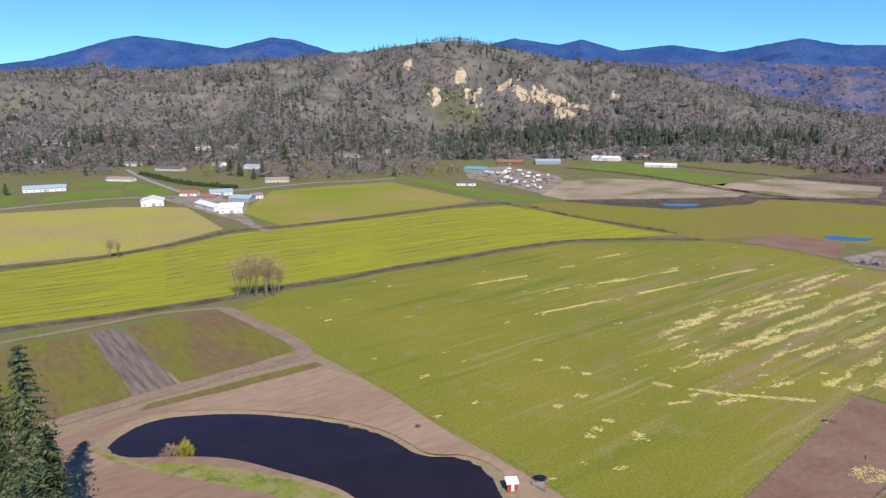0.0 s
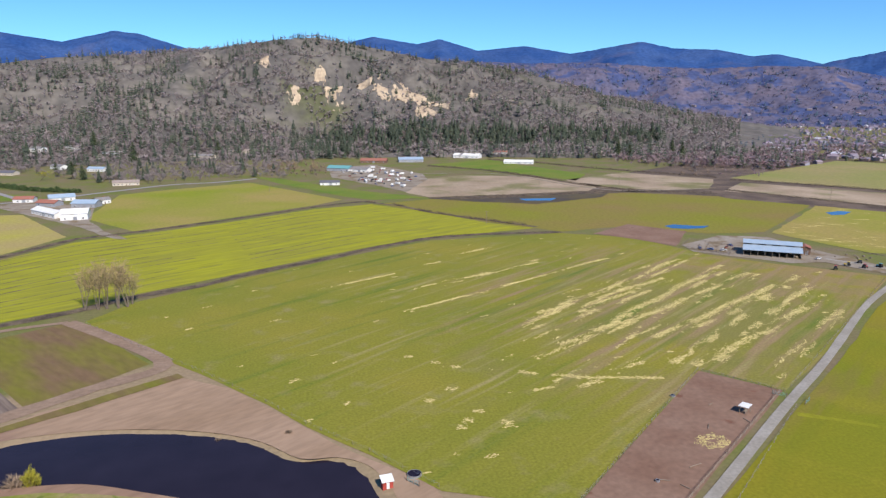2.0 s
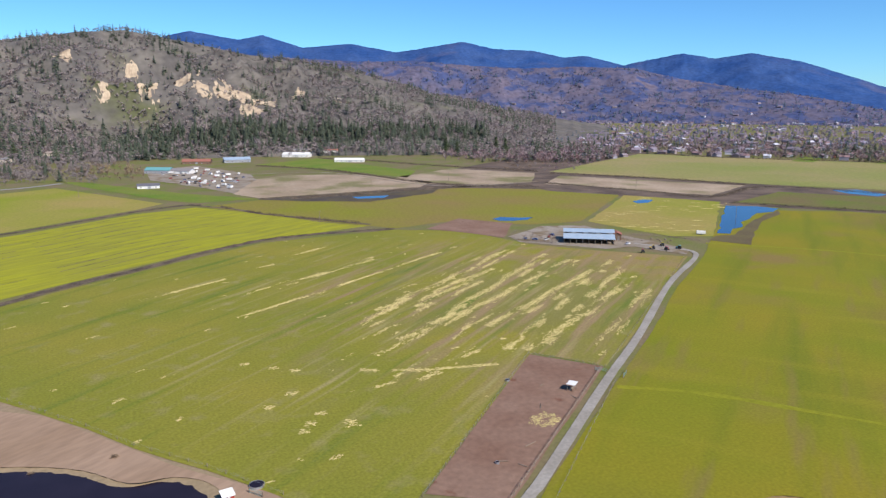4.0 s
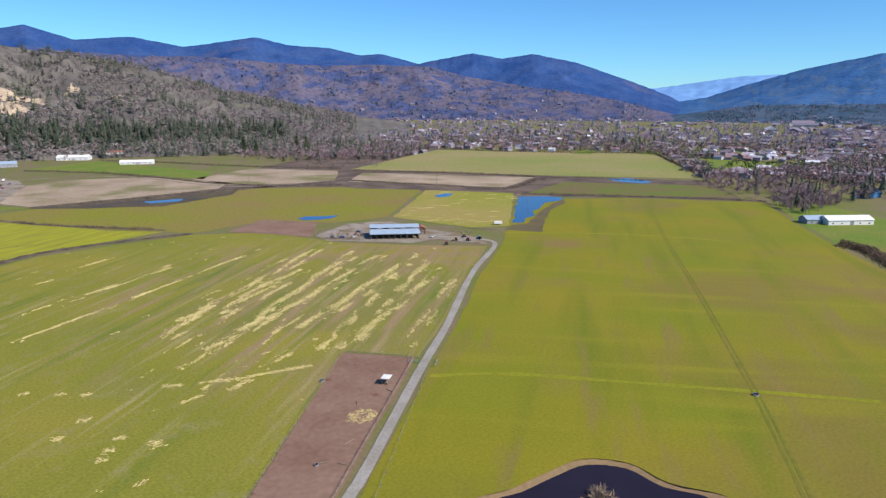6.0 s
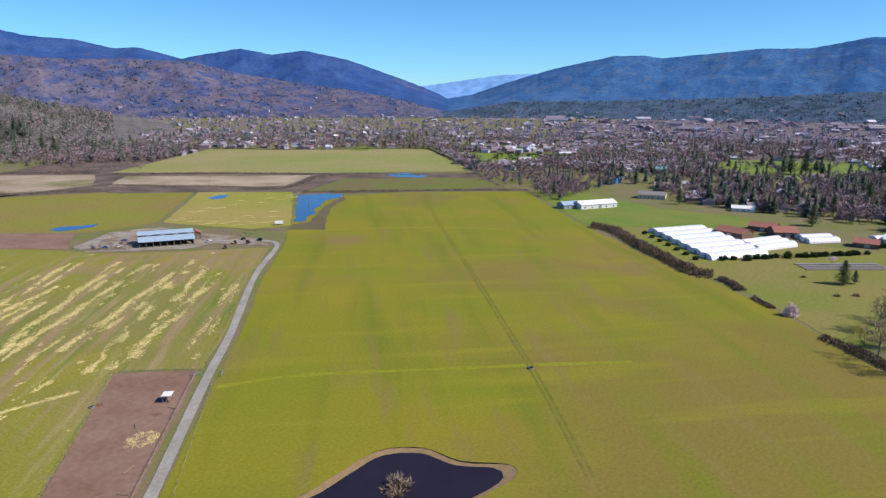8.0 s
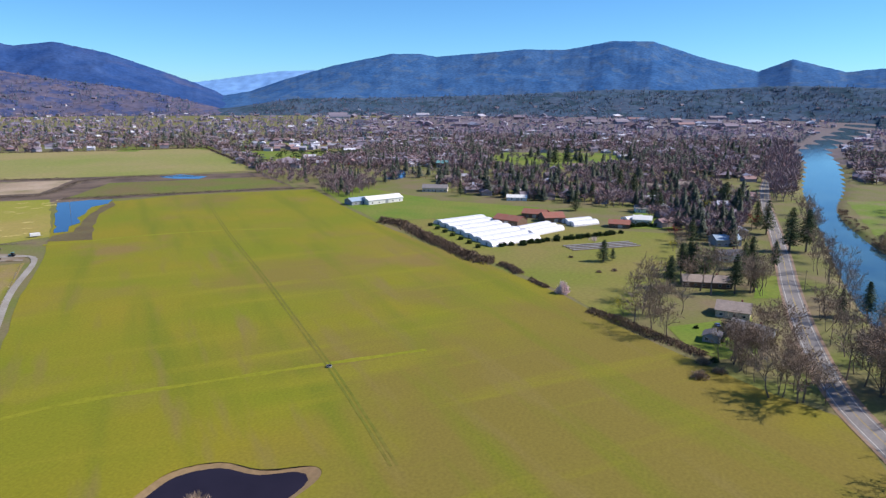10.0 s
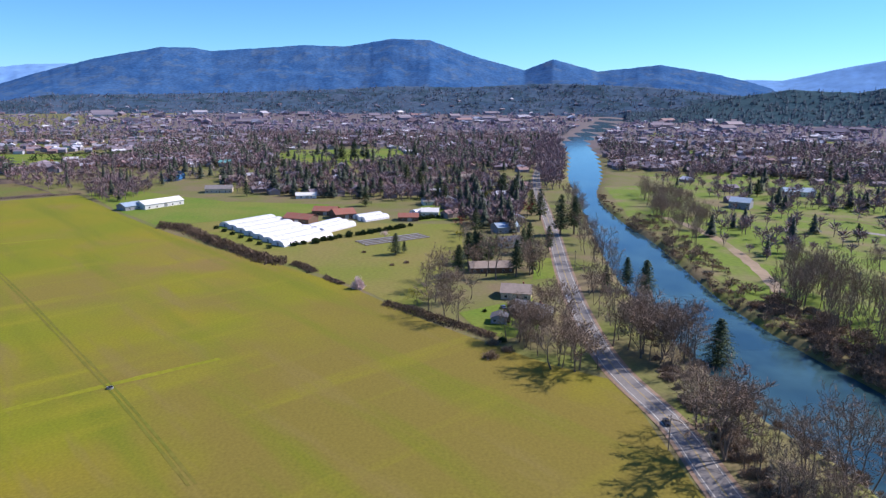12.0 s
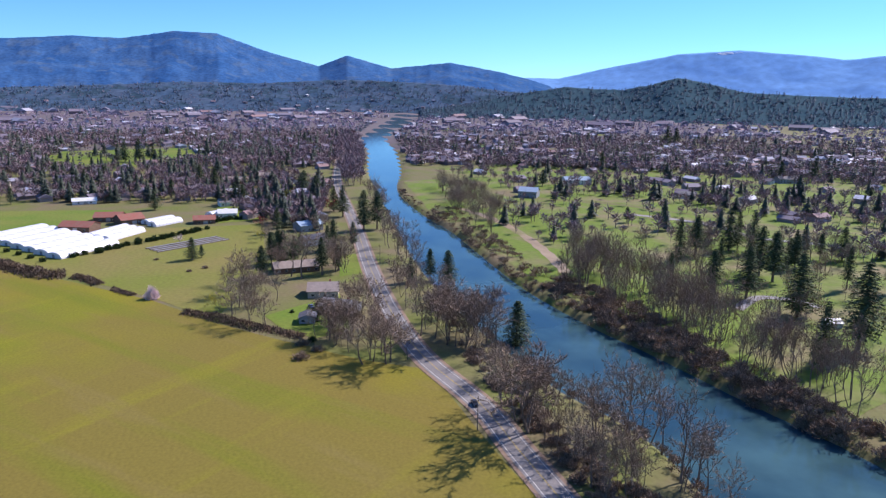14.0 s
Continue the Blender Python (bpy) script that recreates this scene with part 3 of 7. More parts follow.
sheet("field_wet_green", [(510, 522), (621, 568), (729, 445), (666, 374)], M_MARSH, 0.10, "green marsh pasture", "field", 2.0)
sheet("field_right_far", [(1033, 672), (1077, 452), (1007, 446), (863, 529)], M_GREEN, 0.10, "green paddock by the town", "field", 2.0)
sheet("meadow", [(505, 205), (530, 175), (529, -1), (536, -14), (409, -10), (308, 13), (351, 44), (403, 92), (454, 150)], M_MEADOW, 0.08, "rough olive meadow by the greenhouses", "field", 2.0)
sheet("meadow_green", [(661, 337), (682, 296), (633, 208), (575, 126), (530, 175), (509, 209), (574, 270)], M_GREEN, 0.10, "green paddocks", "field", 1.0)
sheet("lawn", [(310, -7), (338, -44), (283, -41), (276, -26), (289, -13)], M_GREEN, 0.12, "bright green lawn", "lawn", 1.0)
sheet("lawn_b", [(423, -55), (420, -68), (378, -68), (370, -48)], M_GREEN, 0.12, "bright green lawn", "lawn", 1.0)
sheet("lawn_c", [(620, 21), (622, -18), (547, -12), (541, 19)], M_GREEN, 0.12, "bright green lawn", "lawn", 1.0)
sheet("park_grass", [(750, -169), (763, -214), (622, -242), (557, -324), (379, -428), (193, -264), (163, -180), (217, -167), (330, -149), (400, -149), (568, -150)], M_PARK, 0.12, "sunlit riverside park grass", "park", 3.0)
sheet("park_grass_far", [(861, -242), (1063, -611), (776, -857), (425, -518), (379, -428), (566, -329), (639, -248)], M_PARK, 0.10, "park grass and gardens", "park", 3.0)
sheet("field_n", [(926, 233), (1168, 254), (1213, 84), (1039, 35), (914, 147)], M_GREEN, 0.10, "green field among the houses", "field", 2.0)
sheet("field_n_b", [(501, 163), (624, 192), (615, 101), (547, 106), (502, 151)], M_GREEN, 0.14, "green paddock by the greenhouses", "field", 2.0)
sheet("mud_yard", [(191, 506), (233, 540), (265, 503), (232, 451), (215, 477)], M_PADDOCK, 0.18, "brown muddy yard by the barn", "yard", 2.0)
sheet("barn_yard", [(237, 455), (280, 483), (313, 473), (315, 433), (323, 401), (328, 367), (315, 357), (300, 389), (277, 391), (234, 433)], M_YARD, 0.2, "pale gravel farmyard", "yard", 1.5)
sheet("scrap_yard", [(-14, 1064), (56, 1121), (117, 967), (116, 898), (76, 775), (43, 849), (-5, 937)], M_YARD, 0.2, "pale gravel works yard", "yard", 3.0)
sheet("wet_margin", [(362, 388), (380, 400), (394, 398), (418, 413), (461, 444), (517, 472), (505, 457), (461, 435), (407, 390), (376, 366)], M_WETDIRT, 0.16, "wet brown margin of a flooded patch", "field", 3.0)
sheet("pond_grass", [(-114, 189), (-102, 181), (-89, 177), (-69, 171), (-52, 166), (-39, 158), (-25, 159), (-36, 167), (-51, 174), (-66, 179), (-79, 181), (-93, 180), (-103, 184)], M_BANK, 0.12, "green grass on the pond's bank", "grass", 1.5)
sheet("grass_strip", [(-110, 215), (-87, 232), (-58, 257), (-61, 261), (-89, 238), (-110, 220)], M_WEEDY, 0.2, "strip of weedy grass beside the track", "grass", 1.0)
for pts in ([(-451, 706), (-470, 789), (-411, 811), (-384, 765), (-386, 742)], [(-443, 894), (-334, 812), (-312, 781), (-358, 761), (-417, 833)], [(-484, 651), (-561, 758), (-507, 754), (-461, 697)], [(-523, 893), (-441, 894), (-433, 833), (-467, 833)]):
    sheet("farm_lawn", pts, M_GREEN, 0.12, "green grass round the farm buildings", "lawn", 1.0)
sheet("farm_yard", [(-330, 733), (-303, 766), (-228, 709), (-207, 628), (-179, 575), (-152, 539), (-165, 544), (-210, 603), (-271, 669)], M_YARD, 0.16, "pale gravel yard between white farm sheds", "yard", 2.0)
for k in range(46):
    a, r = radians(rng.uniform(48, 138)), 1 / rng.uniform(1 / 2300, 1 / 960)
    cx, cy, w, d = r * math.sin(a), r * math.cos(a), rng.uniform(18, 55), rng.uniform(14, 35)
    if not any(inside(p, cx, cy) for p in ([(499, 844), (629, 935), (811, 1056), (889, 954), (997, 845), (1052, 748), (785, 489), (720, 562), (648, 642)], [(1033, 672), (1077, 452), (1007, 446), (863, 529)], [(926, 233), (1168, 254), (1213, 84), (1039, 35), (914, 147)], [(510, 522), (621, 568), (729, 445), (666, 374)])) and min(from_line(RIVER, np.array([cx]), np.array([cy]), True)) > 70 and not inside(RIVER, cx, cy):
        t_ = rng.uniform(0.1, 0.6)
        sheet("town_lawn", [(cx + u * w * math.cos(t_) - v * d * math.sin(t_), cy + u * w * math.sin(t_) + v * d * math.cos(t_)) for u, v in ((-1, -1), (1, -1), (1, 1), (-1, 1))],
              M_GREEN, 0.22, "bright green lawn between town houses", "lawn", 3.0)
NEAR_EDGE = [(-216, 303), (-175, 327), (-130, 358), (-48, 429), (25, 488), (110, 523)]
FAR_EDGE = [(-286, 404), (-243, 443), (-187, 530), (-95, 597), (-20, 663), (82, 628)]
for k in range(1, 12):
    f = k / 12 + rng.uniform(-0.02, 0.02)
    line = [(a[0] + (b[0] - a[0]) * f, a[1] + (b[1] - a[1]) * f) for a, b in zip(NEAR_EDGE, FAR_EDGE)]
    line = smooth_line(line, 16)
    for j in range(0, len(line) - 10, 24):
        ribbon("furrow", line[j:j + int(rng.integers(16, 27))], rng.uniform(0.6, 1.3), M_DITCH, 0.14, "thin dark furrow in the crop", "furrow", 0.9)
FLOODS = [[(386, 406), (496, 512), (519, 497), (526, 480), (505, 467), (487, 468), (459, 446), (440, 437), (424, 419), (410, 416), (394, 401)], [(258, 528), (269, 534), (284, 524), (294, 522), (284, 513), (272, 512), (260, 517)], [(431, 569), (449, 575), (456, 568), (440, 555), (427, 556)], [(820, 330), (853, 327), (861, 318), (785, 289), (758, 290), (759, 304)], [(687, 558), (715, 549), (709, 507), (687, 503), (676, 528)], [(183, 703), (223, 699), (213, 684), (187, 687)]]
for pts in FLOODS:
    sheet("flood_water", pts, M_FLOOD, 0.2, "sheet of blue standing water on the field", "puddle", 2.5)

ROAD = smooth_line([(-300, -60), (0, -70), (90, -73)] + [(140, -73), (170, -72), (202, -71), (250, -63), (310, -63), (391, -68), (490, -77), (610, -86), (705, -93), (821, -106)] + [(950, -125), (1200, -160)], 6)
ribbon("road_shoulder", ROAD, 11.0, M_TRACK, 0.14, "gravel road shoulder", "road")
ribbon("road", ROAD, 8.4, M_ASPHALT, 0.18, "worn grey two-lane asphalt road", "road")


def offset(pts, by):
    out = []
    for i, p in enumerate(pts):
        a, b = Vector(pts[max(i - 1, 0)]), Vector(pts[min(i + 1, len(pts) - 1)])
        d = (b - a).normalized()
        out.append((p[0] - d.y * by, p[1] + d.x * by))
    return out


for name, by, w, m in (("road_edge_line", 3.3, 0.16, M_LINE), ("road_edge_line", -3.3, 0.16, M_LINE), ("road_centre_line", 0.14, 0.12, M_YLINE), ("road_centre_line", -0.14, 0.12, M_YLINE)):
    ribbon(name, offset(ROAD, by), w, m, 0.2, "thin painted road line", "road line")
GRAVEL = smooth_line([(20, 88)] + [(78, 140), (91, 151), (146, 201), (186, 236), (258, 303), (321, 354), (319, 377), (306, 399)], 6)
ribbon("gravel_lane", GRAVEL, 3.5, M_GRAVEL, 0.26, "grey gravel farm lane", "road", 0.15)
M_LUSHLINE = surface("brighter_grass", ((0.2, 0.21, 0.011), (0.235, 0.23, 0.014)), scale=0.05, fine=0.5)
M_WORN = surface("wheel_worn_grass", ((0.135, 0.15, 0.014), (0.165, 0.145, 0.024)), scale=0.05, fine=0.3)
for by in (-0.9, 0.9):
    ribbon("wheel_track", offset(smooth_line([(572, 414), (437, 300), (330, 205), (269, 152), (224, 113), (189, 84), (164, 64)], 6), by), 0.9, M_WORN, 0.14, "faint wheel track worn into the grass", "track", 0.8)
for pts in ([(145, 194), (169, 178), (196, 148), (225, 115), (251, 84)], [(353, 381), (418, 323), (459, 258)]):
    ribbon("grass_line", smooth_line(pts, 8), 3.0, M_LUSHLINE, 0.13, "line of brighter yellow-green grass across the field", "grass", 0.9)
ribbon("park_path", smooth_line([(568, -178), (514, -189), (454, -188), (395, -181), (349, -172)], 6), 7.0, M_TAN, 0.2, "worn tan gravel path through the park", "path", 0.6)
ribbon("park_lane", smooth_line([(516, -306), (493, -327), (463, -345), (412, -348), (381, -378)], 6), 7.0, M_FARASPH, 0.2, "grey lane beside the park", "road")
ribbon("park_lane", smooth_line([(263, -264), (277, -258), (284, -245), (270, -222)], 6), 6.0, M_FARASPH, 0.2, "grey car park lane among the firs", "road")
ribbon("far_road", smooth_line([(-474, 637), (-456, 659), (-423, 698), (-384, 737), (-314, 761), (-247, 835), (-198, 889), (-143, 909), (-103, 944)], 4), 8.0, M_FARASPH, 0.2, "grey country road", "road")
ribbon("side_road", smooth_line([(-528, 1064), (-431, 921), (-320, 776)], 4), 7.0, M_FARASPH, 0.24, "grey side road", "road")
ribbon("dirt_road", smooth_line([(113, 966), (199, 960), (243, 899), (281, 787), (328, 742), (430, 752)], 4), 5.0, M_YARD, 0.24, "pale dirt road", "road", 0.2)
ribbon("farm_track", smooth_line([(-150, 189), (-137, 200), (-129, 209), (-107, 232), (-87, 252), (-68, 271), (-93, 303), (-124, 334)], 5), 7.0, M_TRACK, 0.16, "brown dirt farm track", "track", 0.3)
ribbon("farm_track", smooth_line([(-124, 334), (-152, 323), (-176, 301), (-201, 280), (-210, 271)], 5), 4.0, M_TRACK, 0.18, "brown dirt farm track", "track", 0.3)

ribbon("ditch_bank", rounded([(-304, 401), (-294, 418), (-265, 430), (-245, 448), (-217, 489), (-191, 546), (-164, 562), (-97, 611), (-20, 680), (25, 708)], 1.5, 8.0, False), 6, M_DITCH, 0.18, "dark dead grass on a ditch bank", "ditch", 0.7)

ribbon("ditch_bank", rounded([(-224, 291), (-212, 297), (-172, 320), (-128, 351), (-105, 375), (-77, 392), (-47, 421), (-13, 446), (25, 480), (67, 509), (109, 517), (169, 516)], 1.5, 8.0, False), 6.5, M_DITCH, 0.18, "dark dead grass on a ditch bank", "ditch", 0.7)

ribbon("ditch_bank", rounded([(25, 708), (61, 671), (82, 630), (122, 580), (157, 541)], 1.5, 8.0, False), 5, M_DITCH, 0.18, "dark dead grass on a ditch bank", "ditch", 0.7)

ribbon("ditch_bank", rounded([(94, 722), (182, 731), (301, 746), (402, 702)], 1.5, 8.0, False), 9, M_DITCH, 0.18, "dark dead grass on a ditch bank", "ditch", 0.7)

ribbon("ditch_bank", rounded([(512, 525), (564, 469), (615, 407), (663, 344)], 1.5, 8.0, False), 7, M_DITCH, 0.18, "dark dead grass on a ditch bank", "ditch", 0.7)

ribbon("ditch_bank", rounded([(430, 734), (493, 623), (525, 563), (621, 606), (672, 586), (711, 520)], 1.5, 8.0, False), 9, M_DITCH, 0.18, "dark dead grass on a ditch bank", "ditch", 0.7)

ribbon("ditch_bank", rounded([(125, 714), (171, 717), (252, 730), (346, 737), (403, 715)], 1.5, 8.0, False), 9, M_DITCH, 0.18, "dark dead grass on a ditch bank", "ditch", 0.7)

ribbon("ditch_bank", rounded([(139, 1082), (208, 1005), (257, 899), (288, 807), (330, 746)], 1.5, 8.0, False), 5, M_DITCH, 0.18, "dark dead grass on a ditch bank", "ditch", 0.7)
ribbon("ditch_bank", rounded([(254, 1183), (316, 1110), (367, 1014), (486, 852)], 1.5, 8.0, False), 6, M_DITCH, 0.18, "dark dead grass on a ditch bank", "ditch", 0.7)
ribbon("ditch_bank", rounded([(488, 825), (578, 729), (634, 628)], 1.5, 8.0, False), 5, M_DITCH, 0.18, "dark dead grass on a ditch bank", "ditch", 0.7)
ribbon("ditch_bank", rounded([(1069, 767), (903, 601), (788, 486)], 1.5, 8.0, False), 5, M_DITCH, 0.18, "dark dead grass on a ditch bank", "ditch", 0.7)
ribbon("ditch_bank", rounded([(837, 1071), (880, 945), (1062, 756)], 1.5, 8.0, False), 5, M_DITCH, 0.18, "dark dead grass on a ditch bank", "ditch", 0.7)
ribbon("ditch_bank", rounded([(1043, 678), (1068, 448)], 1.5, 8.0, False), 6, M_DITCH, 0.18, "dark dead grass on a ditch bank", "ditch", 0.7)

# ---------------------------------------------------------------- hills and mountains
def ridge(name, crest, r0, r1, mat, label, power=1.2, relief=0.3, freq=0.18, wave=420.0, cells=(420, 40), back=1.06, seed=0.0, octaves=4):
    """A range of hills: its skyline by compass angle and height angle, rising from r0 to r1 metres away. Returns its height at any place."""
    ca, ce = [c[0] for c in crest], [c[1] for c in crest]

    def height(a, r):
        s = (r - r0) / (r1 - r0)
        top = 100 + r1 * np.tan(np.radians(np.interp(a, ca, ce))) + 6 * (fbm(a * 3 + seed, a * 0 + 1, 3) - 0.45)
        sc = np.clip(s, 0, 1)
        g = ridged(r * np.sin(np.radians(a)) / wave + seed, r * np.cos(np.radians(a)) / wave + seed, octaves) * 0.94 / (1 - 0.5 ** octaves) - 0.55
        z = top * (sc ** power + relief * g * 4 * sc * (1 - sc) ** 0.7)
        cap = 100 + (top - 100) * (r / r1) - 0.03 * np.abs(top) * (1 - sc)
        z = np.minimum(z, cap + 0.0 * r)
        return np.where(s > 1, top - (s - 1) * (r1 - r0) * 0.5, np.where(s <= 0, -6.0, np.maximum(z, -6 + 6 * sc)))

    a = np.linspace(ca[0], ca[-1], cells[0])
    r = np.concatenate([np.linspace(r0, r1, cells[1]), [r1 * (1 + (back - 1) / 2), r1 * back]])
    A, R = np.meshgrid(a, r)
    Z = height(A, R)
    X, Y = R * np.sin(np.radians(A)), R * np.cos(np.radians(A))
    n, m = len(a), len(r)
    k = np.arange(n * m).reshape(m, n)
    q = np.stack([k[:-1, :-1], k[1:, :-1], k[1:, 1:], k[:-1, 1:]], -1).reshape(-1, 4)
    ob = put(name, np.stack([X, Y, Z], -1).reshape(-1, 3).tolist(), q[:, ::-1].tolist(), mat, True)
    tagged(ob, label, "hills", kind="structure")
    return height


FAR_WEST = [(-60, 2.0), (-40, 2.2), (-33.6, 2.6), (-31.6, 2.9), (-29.1, 3.6), (-26.5, 4.45), (-25, 4.73), (-22.7, 4.48), (-18.8, 3.96), (-15.5, 4.8), (-13.8, 4.65), (-10.4, 3.64), (-6, 3.0), (-1, 3.6),
            (1.4, 4.34), (3.1, 4.74), (6.6, 4.19), (8.3, 4.57), (11.3, 3.69), (14.9, 4.02), (18.5, 3.4), (23.6, 4.2), (26.1, 3.65), (29.1, 3.5), (31.5, 2.96), (33.1, 3.09), (36.2, 2.3), (39, 1.6), (43, 0.4), (46, -1.2)]
FAR_NORTH = [(28, -1.0), (31, 0.6), (33, 1.5), (36.5, 2.5), (40.2, 3.16), (42.5, 2.76), (44.9, 3.09), (48.2, 2.45), (51.7, 1.26), (54.1, 0.4), (56, -0.4), (58, -1.2)]
FAR_GAP = [(46, -1.0), (50, 0.3), (54.1, 0.5), (57.3, 0.95), (60.1, 1.36), (62.8, 1.46), (66, 1.5), (70, 1.4)]
FAR_EAST = [(51, -1.2), (54, -0.7), (58, -0.1), (61, 0.9), (64.3, 1.85), (68.7, 2.76), (71.1, 2.78), (72.1, 2.57), (79.1, 3.16), (82.2, 3.11), (85.7, 3.76), (88.7, 3.68), (92.6, 2.38), (96.1, 1.5), (98.3, 2.33),
            (101.7, 1.43), (106.3, 1.93), (110.1, 1.3), (112.5, 0.75), (116, -0.3), (119, -1.2)]
FAR_SOUTH = [(100, -1.0), (108, 0.5), (112.2, 0.88), (114.8, 0.83), (118.6, 1.72), (123.5, 2.69), (127.7, 2.96), (132.5, 2.56), (134.6, 2.28), (136.8, 2.53), (150, 2.2), (180, 1.8), (230, 2.0), (300, 2.0)]
# The ranges' blue is haze in their materials, paler from west to south.
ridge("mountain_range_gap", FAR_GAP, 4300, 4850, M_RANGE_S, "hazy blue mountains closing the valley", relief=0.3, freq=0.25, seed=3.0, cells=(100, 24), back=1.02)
range_south = ridge("mountain_range_south", FAR_SOUTH, 4000, 4800, M_RANGE_S, "long forested mountain tinted blue for haze", relief=0.10, freq=0.2, seed=11.0, back=1.02, octaves=4)
ridge("mountain_range_west", FAR_WEST, 3300, 4700, M_RANGE, "dark forested mountains tinted blue for haze", relief=0.24, freq=0.22, wave=460.0, seed=5.0, cells=(500, 44), back=1.03, octaves=4)
ridge("mountain_range_north", FAR_NORTH, 3600, 4600, M_RANGE, "dark forested mountains tinted blue for haze", relief=0.24, freq=0.25, wave=460.0, seed=7.0, cells=(200, 40), back=1.03, octaves=4)
ridge("mountain_range_east", FAR_EAST, 3500, 4600, M_RANGE_E, "broad forested mountain tinted blue for haze", relief=0.17, freq=0.24, wave=460.0, seed=9.0, cells=(500, 44), back=1.03, octaves=4)
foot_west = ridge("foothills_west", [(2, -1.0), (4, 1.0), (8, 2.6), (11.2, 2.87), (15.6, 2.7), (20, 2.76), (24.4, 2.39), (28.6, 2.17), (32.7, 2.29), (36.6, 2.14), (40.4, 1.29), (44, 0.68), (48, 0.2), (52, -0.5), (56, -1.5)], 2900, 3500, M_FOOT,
      "brown wooded foothills tinted blue for haze", relief=0.35, freq=0.4, seed=13.0, cells=(300, 30))
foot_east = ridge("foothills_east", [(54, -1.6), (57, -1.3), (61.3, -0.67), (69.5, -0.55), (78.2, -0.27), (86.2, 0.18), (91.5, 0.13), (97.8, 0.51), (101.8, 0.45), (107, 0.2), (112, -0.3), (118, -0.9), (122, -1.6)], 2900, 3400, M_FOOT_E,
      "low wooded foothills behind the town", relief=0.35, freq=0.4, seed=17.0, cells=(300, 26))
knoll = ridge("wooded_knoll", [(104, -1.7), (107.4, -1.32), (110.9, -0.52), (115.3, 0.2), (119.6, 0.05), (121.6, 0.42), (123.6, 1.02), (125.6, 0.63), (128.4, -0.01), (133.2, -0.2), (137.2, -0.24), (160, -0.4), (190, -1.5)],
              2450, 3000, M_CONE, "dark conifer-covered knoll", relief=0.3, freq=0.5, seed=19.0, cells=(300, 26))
HILL = [(-75, 1.6), (-50, 2.0), (-33.6, 2.13), (-28.5, 2.41), (-22.9, 2.41), (-18.9, 2.94), (-15.6, 3.14), (-9.6, 3.6), (-4.3, 4.45), (-1.1, 4.65), (2.7, 3.99), (7.1, 3.14), (11.3, 2.57), (14.7, 2.11),
        (17.5, 1.25), (20.6, 0.41), (24.4, -0.24), (26.9, -0.9), (31, -1.6), (35, -2.2)]
hill = ridge("oak_hill", HILL, 1250, 2400, M_HILL, "grey-brown oak and pine hillside", power=1.15, relief=0.6, freq=0.33, wave=300.0, seed=23.0, cells=(520, 100), back=1.15)


def settle(x, y):
    """The place on the ground or the hillside in the line of sight of a place on the flat, and how much nearer it is."""
    flat = math.hypot(x, y)
    a = math.degrees(math.atan2(x, y))
    if flat > 1250 and -75 < a < 30:
        r = np.arange(1250, min(flat, 2400), 6.0)
        h = hill(np.full(r.shape, a), r)
        over = np.nonzero(h > 100 - 100 * r / flat)[0]
        if len(over):
            i = int(over[0])
            return x * r[i] / flat, y * r[i] / flat, float(h[i]) - 0.3, float(r[i]) / flat
    return x, y, float(ground_z(x, y)), 1.0


SCARS = []


def scar(name, rise, near, far, a, e, wa, wr, seed, mat, label, category):
    """A bare patch lying on a slope, at a compass angle and a height angle."""
    d = np.arange(near, far, 5.0)
    over = np.nonzero(rise(np.full(d.shape, a), d) > 100 + d * math.tan(radians(e)))[0]
    r = float(d[over[0]]) if len(over) else far - 60
    n, m = 56, 30
    aa, rr = np.meshgrid(np.linspace(a - wa, a + wa, n), np.linspace(r - wr, r + wr, m))
    u, v = np.meshgrid(np.linspace(-1, 1, n), np.linspace(-1, 1, m))
    keep = (u * u + v * v + 2.6 * (fbm(u * 3.2 + seed, v * 2.2 + seed * 2, 4) - 0.47)) < 0.55
    z = rise(aa, rr) + 1.4 + 4.0 * (fbm(u * 5 + seed, v * 4, 3) - 0.45)
    x, y = rr * np.sin(np.radians(aa)), rr * np.cos(np.radians(aa))
    k = np.arange(n * m).reshape(m, n)
    q = [(int(k[i, j]), int(k[i, j + 1]), int(k[i + 1, j + 1]), int(k[i + 1, j])) for i in range(m - 1) for j in range(n - 1)
         if keep[i, j] and keep[i, j + 1] and keep[i + 1, j + 1] and keep[i + 1, j]]
    SCARS.append((a, r, wa, wr))
    if q:
        tagged(put(name, np.stack([x, y, z], -1).reshape(-1, 3).tolist(), q, mat), label, category, kind="structure")


for i, (a, e, wa, wr) in enumerate(((-5.2, 2.5, 1.1, 45), (-1.0, 1.7, 0.7, 25), (-3.0, 0.4, 0.7, 35), (2.3, 0.85, 1.5, 60), (3.9, 0.45, 1.4, 70), (6.5, 0.0, 1.9, 95), (8.5, -0.4, 1.8, 95), (5.4, 0.2, 1.0, 60),
                                    (7.3, -0.9, 1.5, 60), (10.8, -0.1, 0.9, 45), (14.0, -0.4, 1.0, 40), (0.2, 0.25, 0.9, 45))):
    scar("sandy_cliff", hill, 1300, 2350, a, e, wa, wr, i * 3.7 + 1, M_SAND, "bare eroded pale sandy scar on the hillside", "cliff")


scar("snow_patch", range_south, 4000, 4790, 127.0, 2.75, 1.1, 16, 71.0, M_SNOW, "patch of old snow near the mountain top", "snow")
SCARS.pop()


